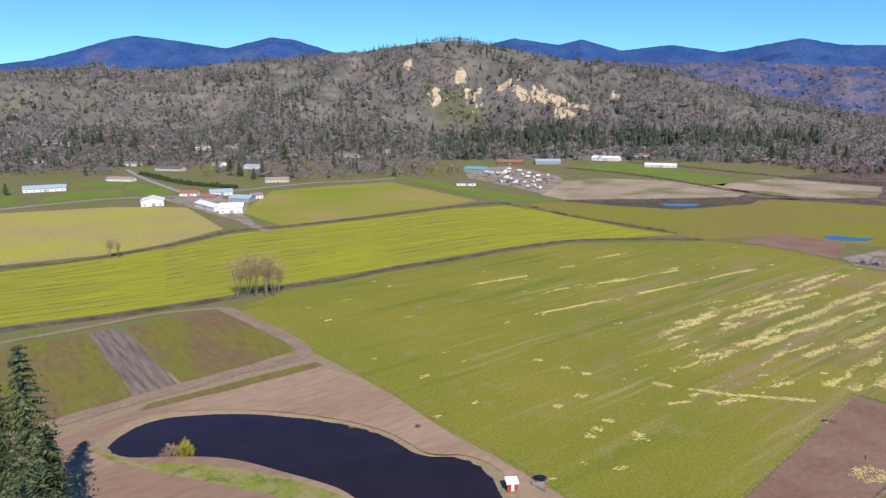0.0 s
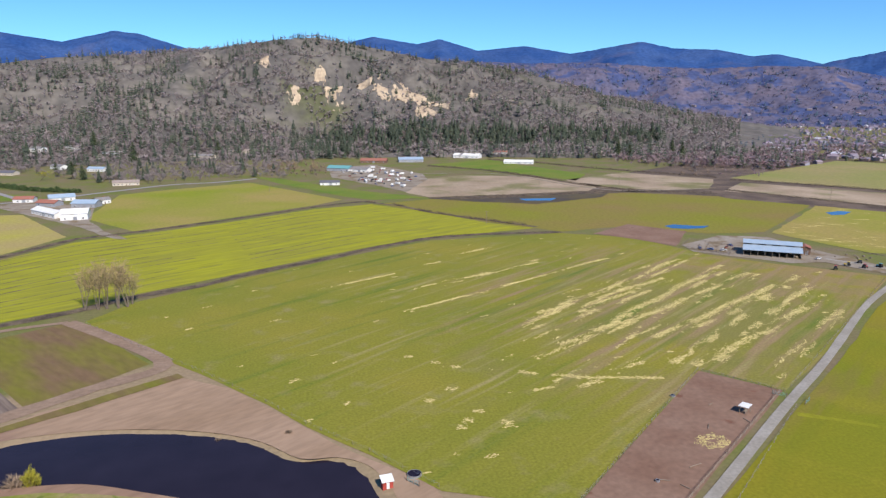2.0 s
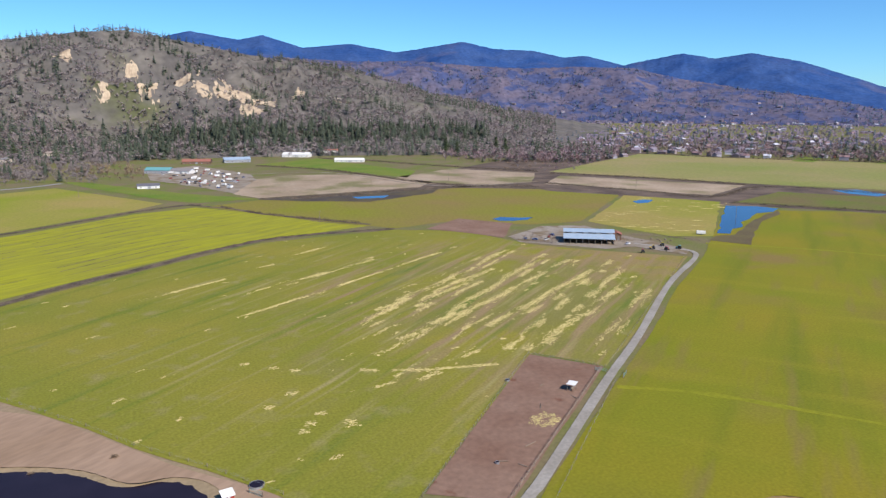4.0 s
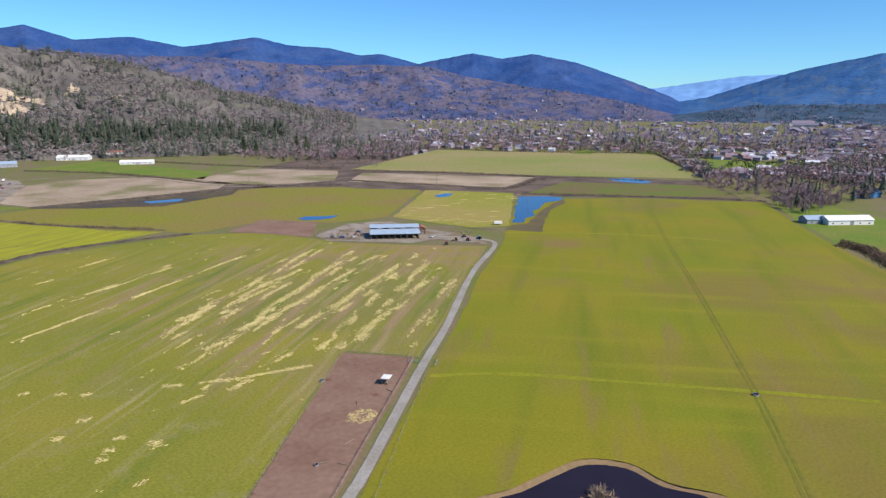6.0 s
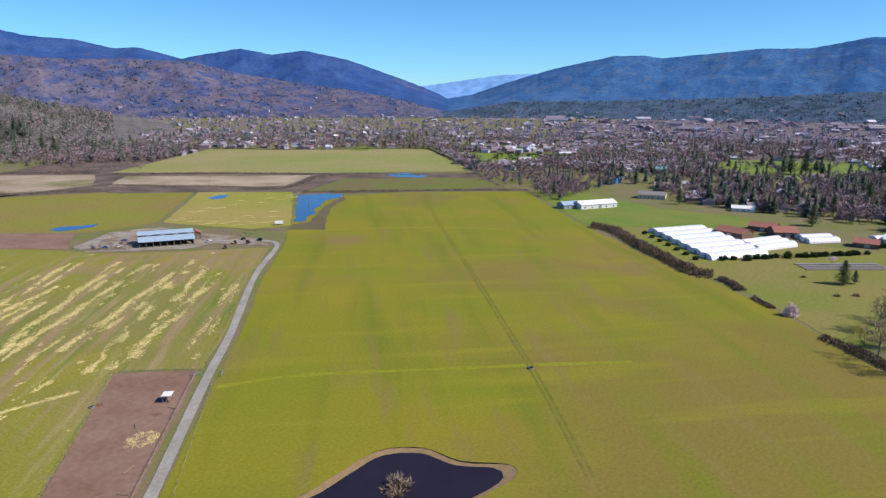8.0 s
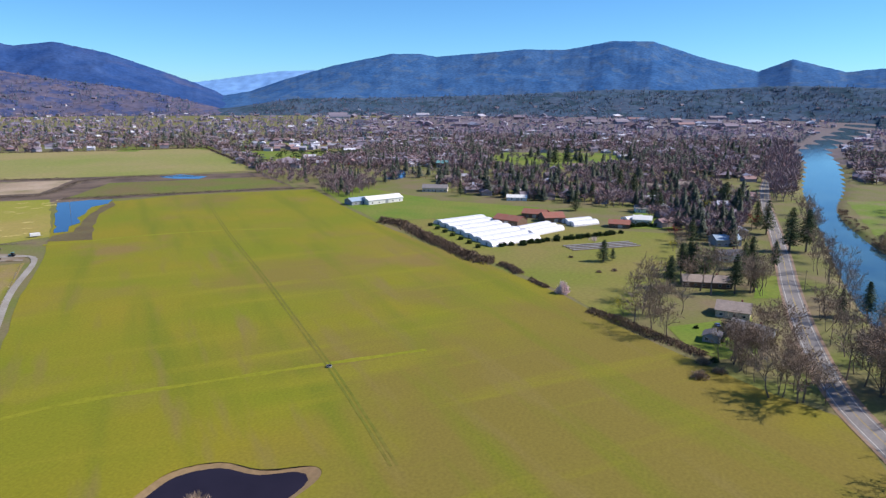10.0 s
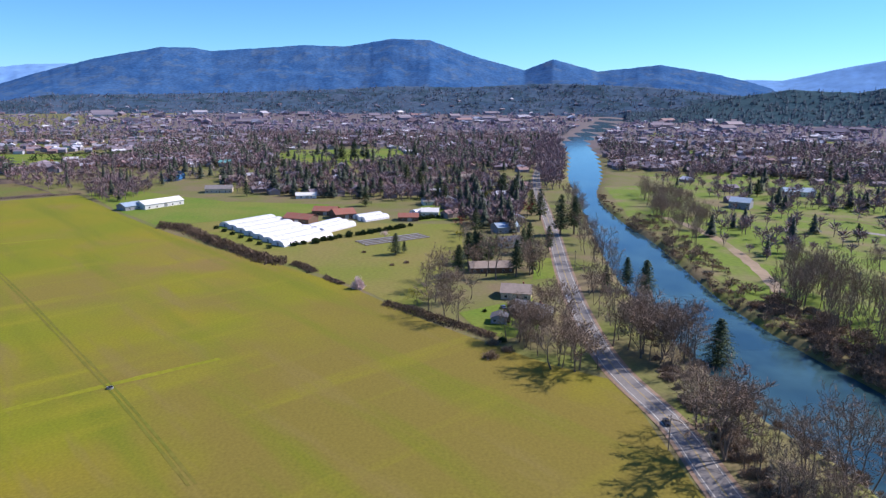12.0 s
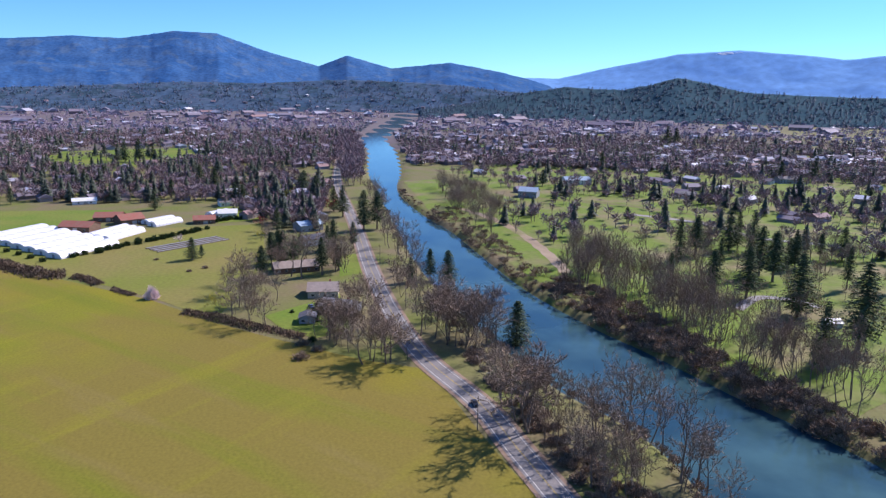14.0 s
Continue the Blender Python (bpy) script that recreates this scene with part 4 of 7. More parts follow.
def off_scars(a, r, share):
    """Which of the places stay clear of the bare scars, but for a share of them."""
    ok = np.ones(len(a), bool)
    for sa, sr, wa, wr in SCARS:
        ok &= ((a - sa) / wa) ** 2 + ((r - sr + 10) / (wr + 25)) ** 2 > 0.55
    return ok | (rng.random(len(a)) < share)


# ---------------------------------------------------------------- plants
def arrays(name, V, T, mat):
    me = bpy.data.meshes.new(name)
    me.from_pydata(V, [], T)
    me.materials.append(mat)
    me.update()
    return me


def blade_set(starts, ends, width, r):
    """Thin triangles from starts to ends."""
    d = ends - starts
    side = np.cross(d, r.normal(size=d.shape))
    side /= np.linalg.norm(side, axis=1, keepdims=True) + 1e-9
    w = np.asarray(width).reshape(-1, 1) if np.ndim(width) else width
    V = np.stack([starts - side * w / 2, starts + side * w / 2, ends], 1).reshape(-1, 3)
    return V, np.arange(len(V)).reshape(-1, 3)


def far_bare(n, seed, width=0.03, rx=0.34):
    """A leafless tree one metre high, for far woods."""
    r = np.random.default_rng(seed)
    d = r.normal(size=(n, 3))
    d /= np.linalg.norm(d, axis=1, keepdims=True)
    rad = r.random(n) ** 0.5
    c = d * rad[:, None] * [rx * 0.8, rx * 0.8, 0.3] + [0, 0, 0.62]
    out = d * [1, 1, 0.6] + [0, 0, 0.7]
    out /= np.linalg.norm(out, axis=1, keepdims=True)
    V, T = blade_set(c - out * 0.1, c + out * 0.13, width * r.uniform(0.7, 1.3, n), r)
    k = max(5, n // 10)
    t0 = np.stack([r.normal(0, 0.01, k), r.normal(0, 0.01, k), np.linspace(0, 0.35, k)], 1)
    t1 = np.stack([r.normal(0, 0.12, k), r.normal(0, 0.12, k), r.uniform(0.5, 0.85, k)], 1)
    t0[:2], t1[:2] = [[0, 0, -0.03]] * 2, [[0.01, 0, 0.6], [-0.01, 0.01, 0.55]]
    V2, T2 = blade_set(t0, t1, 0.035, r)
    return np.concatenate([V, V2]), np.concatenate([T, T2 + len(V)])


def far_conifer(tiers, seed, sides=7, rad=0.17):
    """A conifer one metre high, for far woods: ragged drooping tiers."""
    r = np.random.default_rng(seed)
    V, T = [(0.012, 0, -0.03), (-0.012, 0.01, -0.03), (0, 0, 0.6)], [(0, 1, 2)]
    for i in range(tiers):
        s = i / tiers
        z = 0.1 + 0.88 * s
        for k in range(sides):
            a = 6.283 * (k + r.uniform(-0.3, 0.3)) / sides + i
            rr = rad * (1 - s) ** 0.8 * r.uniform(0.6, 1.25) + 0.012
            w = 3.6 / sides * rr
            top = z + 0.13 * (1 - 0.4 * s)
            n0 = len(V)
            V += [(0, 0, top), (math.cos(a) * rr - math.sin(a) * w, math.sin(a) * rr + math.cos(a) * w, z + r.uniform(-0.02, 0.02)),
                  (math.cos(a) * rr + math.sin(a) * w, math.sin(a) * rr - math.cos(a) * w, z - 0.01 + r.uniform(-0.02, 0.02))]
            T.append((n0, n0 + 1, n0 + 2))
    return np.array(V, float), np.array(T)


def strew(name, templates, x, y, z, h, mat, label, category="trees", wide=None):
    """Joins many small copies of the templates into one mesh of uncountable growth."""
    Vs, Ts, off = [], [], 0
    pick = rng.integers(0, len(templates), len(x))
    for i, (V, T) in enumerate(templates):
        m = pick == i
        n = int(m.sum())
        if not n:
            continue
        a = rng.random(n) * 6.283
        c, s, hh = np.cos(a)[:, None], np.sin(a)[:, None], h[m][:, None]
        ww = hh * (wide[m][:, None] if wide is not None else rng.uniform(0.85, 1.2, (n, 1)))
        X = (V[:, 0] * c - V[:, 1] * s) * ww + x[m][:, None]
        Y = (V[:, 0] * s + V[:, 1] * c) * ww + y[m][:, None]
        Z = V[:, 2] * hh + z[m][:, None]
        Vs.append(np.stack([X, Y, Z], -1).reshape(-1, 3))
        Ts.append((T[None] + (np.arange(n) * len(V))[:, None, None] + off).reshape(-1, 3))
        off += n * len(V)
    if Vs:
        ob = new(name, arrays(name, np.concatenate(Vs).tolist(), np.concatenate(Ts).tolist(), mat))
        return tagged(ob, label, category, kind="stuff")


def in_poly(pts, n):
    xs, ys = [p[0] for p in pts], [p[1] for p in pts]
    x, y = rng.uniform(min(xs), max(xs), n * 6 + 40), rng.uniform(min(ys), max(ys), n * 6 + 40)
    m = inside(pts, x, y)
    return x[m][:n], y[m][:n]


def in_view(pts, n):
    """Places in the polygon, spread evenly as seen from the hilltop view rather than over the ground."""
    a = [math.atan2(p[0], p[1]) for p in pts]
    q = [1 / math.hypot(*p) for p in pts]
    aa, qq = rng.uniform(min(a), max(a), n * 8), rng.uniform(min(q), max(q), n * 8)
    x, y = np.sin(aa) / qq, np.cos(aa) / qq
    m = inside(pts, x, y)
    return x[m][:n], y[m][:n]


BARE_FAR = [far_bare(22, 40 + i, 0.085) for i in range(4)]
BARE_MID = [far_bare(66, 50 + i, 0.046) for i in range(4)]
BARE_HILL = [far_bare(13, 35 + i, 0.125) for i in range(4)]
BARE_TINY = [far_bare(9, 45 + i, 0.17) for i in range(4)]
CON_FAR = [far_conifer(5, 60 + i, 5) for i in range(3)]
CON_MID = [far_conifer(11, 70 + i, 8) for i in range(3)]
BUSH_FAR = [far_bare(40, 80 + i, 0.12, 0.6) for i in range(3)]

# hillside oaks and pines
n = 25000
a, s = rng.uniform(-45, 31, n), rng.uniform(0.0, 1.0, n) ** 0.9
r = 1240 + 1160 * s
dens = fbm(a * 0.35, s * 7, 4)
keep = (dens + 0.1 * (1 - s) + rng.normal(0, 0.06, n) > 0.4) & off_scars(a, r, 0.12)
a, r, dens = a[keep], r[keep], dens[keep]
z = np.maximum(hill(a, r), 0) - 0.5
x, y = r * np.sin(np.radians(a)), r * np.cos(np.radians(a))
strew("hillside_oaks", BARE_HILL, x, y, z, rng.uniform(7, 14, len(x)), M_TWIG_FAR, "leafless grey-brown oaks covering the hillside", wide=rng.uniform(1.3, 2.0, len(x)))
n = 8500
a, s = rng.uniform(-45, 31, n), rng.uniform(0.0, 1.02, n)
r = 1235 + 1165 * s
dens = fbm(a * 0.5 + 40, s * 9 + 7, 4) + 0.06 * np.clip((-8 - a) / 8, 0, 1) + 0.1 * (1 - s) ** 3 + 0.05 * (s > 0.97)
keep = (dens + rng.normal(0, 0.07, n) > 0.51) & off_scars(a, r, 0.3)
a, r = a[keep], r[keep]
z = np.maximum(hill(a, r), 0) - 0.5
x, y = r * np.sin(np.radians(a)), r * np.cos(np.radians(a))
strew("hillside_pines", CON_FAR, x, y, z, rng.uniform(13, 27, len(x)), M_NEEDLE_FAR, "dark green pines dotted over the hillside", wide=rng.uniform(0.8, 1.1, len(x)))

HOMES = [(-461, 904, 37.6), (-457, 1046, 68.5), (-554, 1127, 31.0), (-575, 1473, 39.8), (-529, 1553, 31.7), (-414, 1397, 43.2), (-341, 1078, 26.6), (-410, 1122, 29.9), (-1012, 1644, 67.8), (-958, 1643, 28.9), (-749, 1170, 39.1), (-235, 1295, 57.4), (-178, 1417, 48.0), (-249, 892, 29.5), (-1387, 2086, 53.4), (2, 1021, 35.0), (31, 1005, 27.1), (59, 1146, 41.5), (121, 1151, 39.8), (223, 1217, 50.0), (284, 1092, 48.2), (258, 1317, 37.8), (301, 1290, 30.0)]


def clear_of_homes(x, y):
    """Which of the places leave the fronts of the houses in the woods open."""
    ok = np.ones(len(x), bool)
    a, r = np.arctan2(x, y), np.hypot(x, y)
    for hx, hy, w in HOMES:
        ha, hr = math.atan2(hx, hy), math.hypot(hx, hy)
        ok &= (np.abs(a - ha) > (w * 0.5 + 3) / hr) | (r < hr * 0.93) | (r > hr * 1.01)
    return ok


# woods at the foot of the hill
x, y = in_view([(-1639, 2204), (-1083, 2521), (-72, 2466), (-35, 1184), (-119, 1013), (-235, 922), (-273, 922), (-542, 1143), (-587, 1102), (-658, 873)], 1700)
ok = clear_of_homes(x, y)
x, y = x[ok], y[ok]
pts = [settle(px, py) for px, py in zip(x, y)]
x, y, z = (np.array([p[i] for p in pts]) for i in range(3))
strew("valley_oaks", BARE_MID, x, y, z, rng.uniform(6.5, 12.5, len(x)), M_TWIG_FAR, "leafless grey-purple oak woods round the houses", wide=rng.uniform(1.0, 1.5, len(x)))
x, y = in_view([(-1639, 2204), (-1083, 2521), (-72, 2466), (-35, 1184), (-119, 1013), (-235, 922), (-273, 922), (-542, 1143), (-587, 1102), (-658, 873)], 110)
pts = [settle(px, py) for px, py in zip(x, y)]
x, y, z = (np.array([p[i] for p in pts]) for i in range(3))
strew("valley_pines", CON_MID, x, y, z, rng.uniform(12, 26, len(x)), M_NEEDLE_FAR, "dark pines among the bare oaks")
FRONT = [(-1090, 1605), (-1042, 2035), (-288, 1847), (-62, 1163), (-64, 924), (-113, 967), (-214, 898), (-289, 925), (-336, 1025), (-545, 1110), (-502, 970), (-583, 971), (-665, 971)]
x, y = in_view(FRONT, 1200)
ok = clear_of_homes(x, y)
pts = [settle(px, py) for px, py in zip(x[ok], y[ok])]
x, y, z = (np.array([p[i] for p in pts]) for i in range(3))
strew("front_oaks", BARE_MID, x, y, z, rng.uniform(6, 11, len(x)), M_TWIG_FAR, "leafless grey-purple oaks at the edge of the fields", wide=rng.uniform(1.2, 1.7, len(x)))
x, y = in_view(FRONT, 70)
ok = clear_of_homes(x, y)
pts = [settle(px, py) for px, py in zip(x[ok], y[ok])]
x, y, z = (np.array([p[i] for p in pts]) for i in range(3))
strew("front_pines", CON_MID, x, y, z, rng.uniform(9, 17, len(x)), M_NEEDLE_FAR, "dark pines at the edge of the fields", wide=rng.uniform(1.2, 1.7, len(x)))
x, y = in_view([(-51, 1230), (-58, 1973), (311, 2445), (577, 2044), (1005, 2093), (757, 1547), (430, 1517), (182, 1420), (13, 1254)], 430)
pts = [settle(px, py) for px, py in zip(x, y)]
x, y, z = (np.array([p[i] for p in pts]) for i in range(3))
strew("fir_belt", CON_MID, x, y, z, rng.uniform(12, 32, len(x)), M_NEEDLE_FAR, "belt of tall dark firs at the hill's foot", wide=rng.uniform(0.9, 1.5, len(x)))
x, y = in_view([(-51, 1230), (-58, 1973), (311, 2445), (577, 2044), (1005, 2093), (757, 1547), (430, 1517), (182, 1420), (13, 1254)], 260)
pts = [settle(px, py) for px, py in zip(x, y)]
x, y, z = (np.array([p[i] for p in pts]) for i in range(3))
strew("belt_oaks", BARE_MID, x, y, z, rng.uniform(10, 17, len(x)), M_TWIG_FAR, "leafless trees among the firs", wide=rng.uniform(0.9, 1.3, len(x)))
x, y = in_poly([(-116, 1064), (-43, 1162), (-6, 1064), (-12, 923), (-76, 981)], 60)
strew("yard_shrubs", BARE_MID, x, y, x * 0, rng.uniform(5, 12, len(x)), M_TWIG, "brown leafless shrubs by the works yard")
x, y = in_poly([(485, 856), (715, 1175), (912, 1267), (719, 1000), (519, 827)], 120)
strew("marsh_shrubs", BUSH_FAR, x, y, x * 0, rng.uniform(2, 7, len(x)), M_TWIG_TOWN, "purple-brown leafless marsh shrubs")
x, y = in_view([(748, 473), (923, 478), (1024, 391), (759, 287), (602, 283), (668, 350), (678, 387)], 320)
strew("thicket", BARE_MID, x, y, x * 0, rng.uniform(8, 14.5, len(x)), M_TWIG_TOWN, "thicket of leafless trees by the slough")
x, y = in_view([(748, 473), (923, 478), (1024, 391), (759, 287), (602, 283), (668, 350), (678, 387)], 24)
strew("thicket_firs", CON_MID, x, y, x * 0, rng.uniform(10, 20, len(x)), M_NEEDLE_FAR, "dark firs in the thicket")
x, y = in_poly([(916, 590), (1130, 467), (1040, 428), (859, 553)], 40)
strew("windbreak", BUSH_FAR, x, y, x * 0, rng.uniform(6, 11, len(x)), M_EVERGREEN, "row of rounded green windbreak trees")

# clumps and scrub between the far fields
for pts, nb, nf, ns in (([(175, 1242), (528, 1319), (719, 1179), (982, 1579), (445, 1903), (220, 1684)], 150, 70, 60), ([(459, 872), (576, 944), (719, 1179), (545, 1204), (478, 1079)], 25, 2, 90), ([(719, 1179), (1089, 1026), (1178, 841), (1640, 1104), (1400, 1496), (954, 1535)], 190, 70, 40), ([(745, 286), (823, 180), (778, 32), (1139, 53), (1143, 253), (897, 378)], 110, 70, 40)):
    for name, kinds, n, lo, hi, mat, label in (("far_field_trees", BARE_MID, nb, 6, 13, M_TWIG_FAR, "leafless grey-brown trees between far fields"), ("far_field_firs", CON_MID, nf, 9, 20, M_NEEDLE_FAR, "dark firs between far fields"),
                                              ("far_field_scrub", BUSH_FAR, ns, 1.5, 4, M_BRAMBLE, "low brown scrub between far fields")):
        x, y = in_view(pts, n)
        strew(name, kinds, x, y, x * 0, rng.uniform(lo, hi, len(x)), mat, label, wide=rng.uniform(1.1, 1.7, len(x)))

# the town: gardens, houses and trees out to the foothills
OPEN = [[(499, 844), (629, 935), (811, 1056), (889, 954), (997, 845), (1052, 748), (785, 489), (720, 562), (648, 642)], [(1033, 672), (1077, 452), (1007, 446), (863, 529)], [(926, 233), (1168, 254), (1213, 84), (1039, 35), (914, 147)], [(510, 522), (621, 568), (729, 445), (666, 374)], [(488, 798), (629, 624), (535, 574), (424, 725)], [(661, 337), (682, 296), (633, 208), (575, 126), (530, 175), (509, 209), (574, 270)], [(501, 163), (624, 192), (615, 101), (547, 106), (502, 151)], RIGHT]


def town_places(n, a0, a1, r0, r1, thin=9.0):
    """Places in the town; thin: keeps to the open parts below it or, if negative, to the wooded parts above."""
    a = rng.uniform(a0, a1, n)
    r = 1 / rng.uniform(1 / r1, 1 / r0, n)
    x, y = r * np.sin(np.radians(a)), r * np.cos(np.radians(a))
    ok = signed(RIVER, x, y) > 12
    for p in OPEN:
        ok &= ~inside(p, x, y)
    ok &= ~((a < 46) & (r < 1120))
    ok &= from_line(ROAD, x, y) > 8
    wooded = fbm(x * 0.007, y * 0.007, 3) + rng.normal(0, 0.09, n)
    ok &= wooded < thin if thin > 0 else wooded > -thin
    return x[ok], y[ok]


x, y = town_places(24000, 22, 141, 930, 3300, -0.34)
# Trees beyond 1650 m take the lavender copy, coloured for haze.
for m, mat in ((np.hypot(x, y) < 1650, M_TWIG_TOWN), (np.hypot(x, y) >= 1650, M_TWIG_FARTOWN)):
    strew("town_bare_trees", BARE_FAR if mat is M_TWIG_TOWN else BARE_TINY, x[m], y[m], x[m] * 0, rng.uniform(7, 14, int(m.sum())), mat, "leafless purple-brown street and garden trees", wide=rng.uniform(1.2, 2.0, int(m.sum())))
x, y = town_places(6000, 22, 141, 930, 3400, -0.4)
# Firs beyond 1500 m take the bluer copy, coloured for haze.
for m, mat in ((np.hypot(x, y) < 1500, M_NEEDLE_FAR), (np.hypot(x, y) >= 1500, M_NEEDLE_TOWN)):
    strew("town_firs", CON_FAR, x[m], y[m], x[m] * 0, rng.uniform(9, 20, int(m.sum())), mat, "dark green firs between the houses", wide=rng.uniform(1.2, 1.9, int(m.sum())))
x, y = town_places(420, 40, 141, 930, 2200)
strew("town_red_trees", BARE_FAR, x, y, x * 0, rng.uniform(6, 10, len(x)), M_RED, "reddish flowering garden trees")
a, r = rng.uniform(104, 142, 2600), rng.uniform(2460, 2990, 2600)
# The knoll's firs use the needles with haze in their colour.
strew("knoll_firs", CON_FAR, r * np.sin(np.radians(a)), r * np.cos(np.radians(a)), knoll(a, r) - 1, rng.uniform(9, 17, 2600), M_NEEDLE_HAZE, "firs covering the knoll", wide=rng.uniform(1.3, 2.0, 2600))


def town_blocks(name_w, name_r, x, y, w, d, h, base=None):
    """Small gabled houses, walls and roofs each joined into one mesh."""
    n = len(x)
    base = x * 0 if base is None else base
    a = rng.normal(0.35, 0.25, n) + 1.5708 * rng.integers(0, 2, n)
    c, s = np.cos(a)[:, None], np.sin(a)[:, None]
    g = 0.28 * d
    wl = np.array([(-1, -1), (1, -1), (1, 1), (-1, 1)])
    lx, ly = wl[:, 0] * w[:, None] / 2, wl[:, 1] * d[:, None] / 2
    X, Y = lx * c - ly * s + x[:, None], lx * s + ly * c + y[:, None]
    lo, hi = np.stack([X, Y, X * 0 - 0.3 + base[:, None] * 0.98], -1), np.stack([X, Y, X * 0 + (base + h)[:, None]], -1)
    V = np.concatenate([lo, hi], 1).reshape(-1, 3)
    f = np.array([(0, 1, 5, 4), (1, 2, 6, 5), (2, 3, 7, 6), (3, 0, 4, 7)])
    F = (f[None] + 8 * np.arange(n)[:, None, None]).reshape(-1, 4)
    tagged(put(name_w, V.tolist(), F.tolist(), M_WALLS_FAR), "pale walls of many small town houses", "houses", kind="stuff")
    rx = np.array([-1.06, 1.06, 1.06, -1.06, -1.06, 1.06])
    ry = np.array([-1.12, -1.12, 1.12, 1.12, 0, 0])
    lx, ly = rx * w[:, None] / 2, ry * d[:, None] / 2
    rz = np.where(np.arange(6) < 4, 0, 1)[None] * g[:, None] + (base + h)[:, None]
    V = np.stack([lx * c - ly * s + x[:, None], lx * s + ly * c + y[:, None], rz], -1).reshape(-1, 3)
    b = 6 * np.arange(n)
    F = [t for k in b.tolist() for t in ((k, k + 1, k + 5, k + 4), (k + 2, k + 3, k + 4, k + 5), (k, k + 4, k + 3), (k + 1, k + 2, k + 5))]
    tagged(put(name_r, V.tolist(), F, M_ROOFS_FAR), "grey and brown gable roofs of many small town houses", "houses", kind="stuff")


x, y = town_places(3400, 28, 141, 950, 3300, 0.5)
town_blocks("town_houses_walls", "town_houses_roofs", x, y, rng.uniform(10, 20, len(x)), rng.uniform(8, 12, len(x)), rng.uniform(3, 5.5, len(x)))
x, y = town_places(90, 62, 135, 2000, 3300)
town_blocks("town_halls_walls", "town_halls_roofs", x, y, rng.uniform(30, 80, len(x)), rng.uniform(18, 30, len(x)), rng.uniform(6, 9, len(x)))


# the foothills: haze-tinted firs and bare woods, and the last houses of the town
for rise, a0, a1, r0, r1, nf, nb, nh in ((foot_east, 58, 120, 2905, 3380, 2200, 1700, 40), (foot_west, 6, 54, 2905, 3480, 1300, 1900, 40)):
    a, r = rng.uniform(a0, a1, nf), rng.uniform(r0, r1, nf)
    keep = fbm(a * 0.6, r * 0.006, 3) + rng.normal(0, 0.06, nf) > 0.4
    a, r = a[keep], r[keep]
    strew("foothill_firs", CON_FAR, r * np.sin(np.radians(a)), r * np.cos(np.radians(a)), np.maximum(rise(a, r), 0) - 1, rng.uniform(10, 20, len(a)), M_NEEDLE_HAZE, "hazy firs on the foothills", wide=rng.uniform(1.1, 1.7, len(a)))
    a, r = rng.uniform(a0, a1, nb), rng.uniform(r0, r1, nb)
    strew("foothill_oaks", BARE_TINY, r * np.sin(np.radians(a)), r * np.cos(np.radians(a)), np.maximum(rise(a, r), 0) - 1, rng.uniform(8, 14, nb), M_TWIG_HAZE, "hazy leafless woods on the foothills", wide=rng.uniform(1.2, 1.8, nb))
    a, r = rng.uniform(a0, a1, nh), r0 + (r1 - r0) * rng.random(nh) ** 2 * 0.6
    town_blocks("foothill_house_walls", "foothill_house_roofs", r * np.sin(np.radians(a)), r * np.cos(np.radians(a)), rng.uniform(11, 20, nh), rng.uniform(9, 12, nh), rng.uniform(3.5, 6, nh), np.maximum(rise(a, r), 0))


def grow(r, V, F, p, d, length, rad, level, twigs):
    """A limb in bent pieces, with side limbs; the thinnest become blades."""
    pieces = 3 if level < 2 else 2
    q = Vector(p)
    dd = Vector(d)
    nodes = [q.copy()]
    for i in range(pieces):
        dd = (dd + Vector(r.normal(0, 0.13, 3)) + Vector((0, 0, 0.06))).normalized()
        q = q + dd * length / pieces
        nodes.append(q.copy())
    sides = 5 if level == 0 else 3
    base = None
    for i, p0 in enumerate(nodes):
        t = (nodes[min(i + 1, pieces)] - nodes[max(i - 1, 0)]).to_track_quat("Z", "Y")
        rr = rad * (1 - 0.62 * i / pieces)
        k = len(V)
        V += [tuple(p0 + t @ Vector((math.cos(6.2832 * j / sides) * rr, math.sin(6.2832 * j / sides) * rr, 0))) for j in range(sides)]
        if base is not None:
            F += [(base + j, base + (j + 1) % sides, k + (j + 1) % sides, k + j) for j in range(sides)]
        base = k
    if level >= 2:
        twigs.append((nodes, length))
        return
    count = (6, 6)[level]
    for i in range(count):
        s = (0.42 + 0.58 * (i + 1) / count) if level == 0 else (0.25 + 0.75 * (i + 1) / count)
        f = min(s * pieces, pieces - 1e-3)
        j = int(f)
        at = nodes[j].lerp(nodes[j + 1], f - j)
        ang = i * 2.4 + r.uniform(-0.5, 0.5)
        axis_ = (nodes[j + 1] - nodes[j]).normalized()
        side = axis_.orthogonal().normalized()
        side.rotate(Matrix.Rotation(ang, 3, axis_))
        open_ = r.uniform(0.5, 0.95) if level else r.uniform(0.45, 0.9)
        nd = (axis_ * (1 - open_ * 0.5) + side * open_ + Vector((0, 0, 0.18))).normalized()
        grow(r, V, F, at, nd, length * r.uniform(0.42, 0.62), rad * (1 - 0.6 * s) * 0.62, level + 1, twigs)


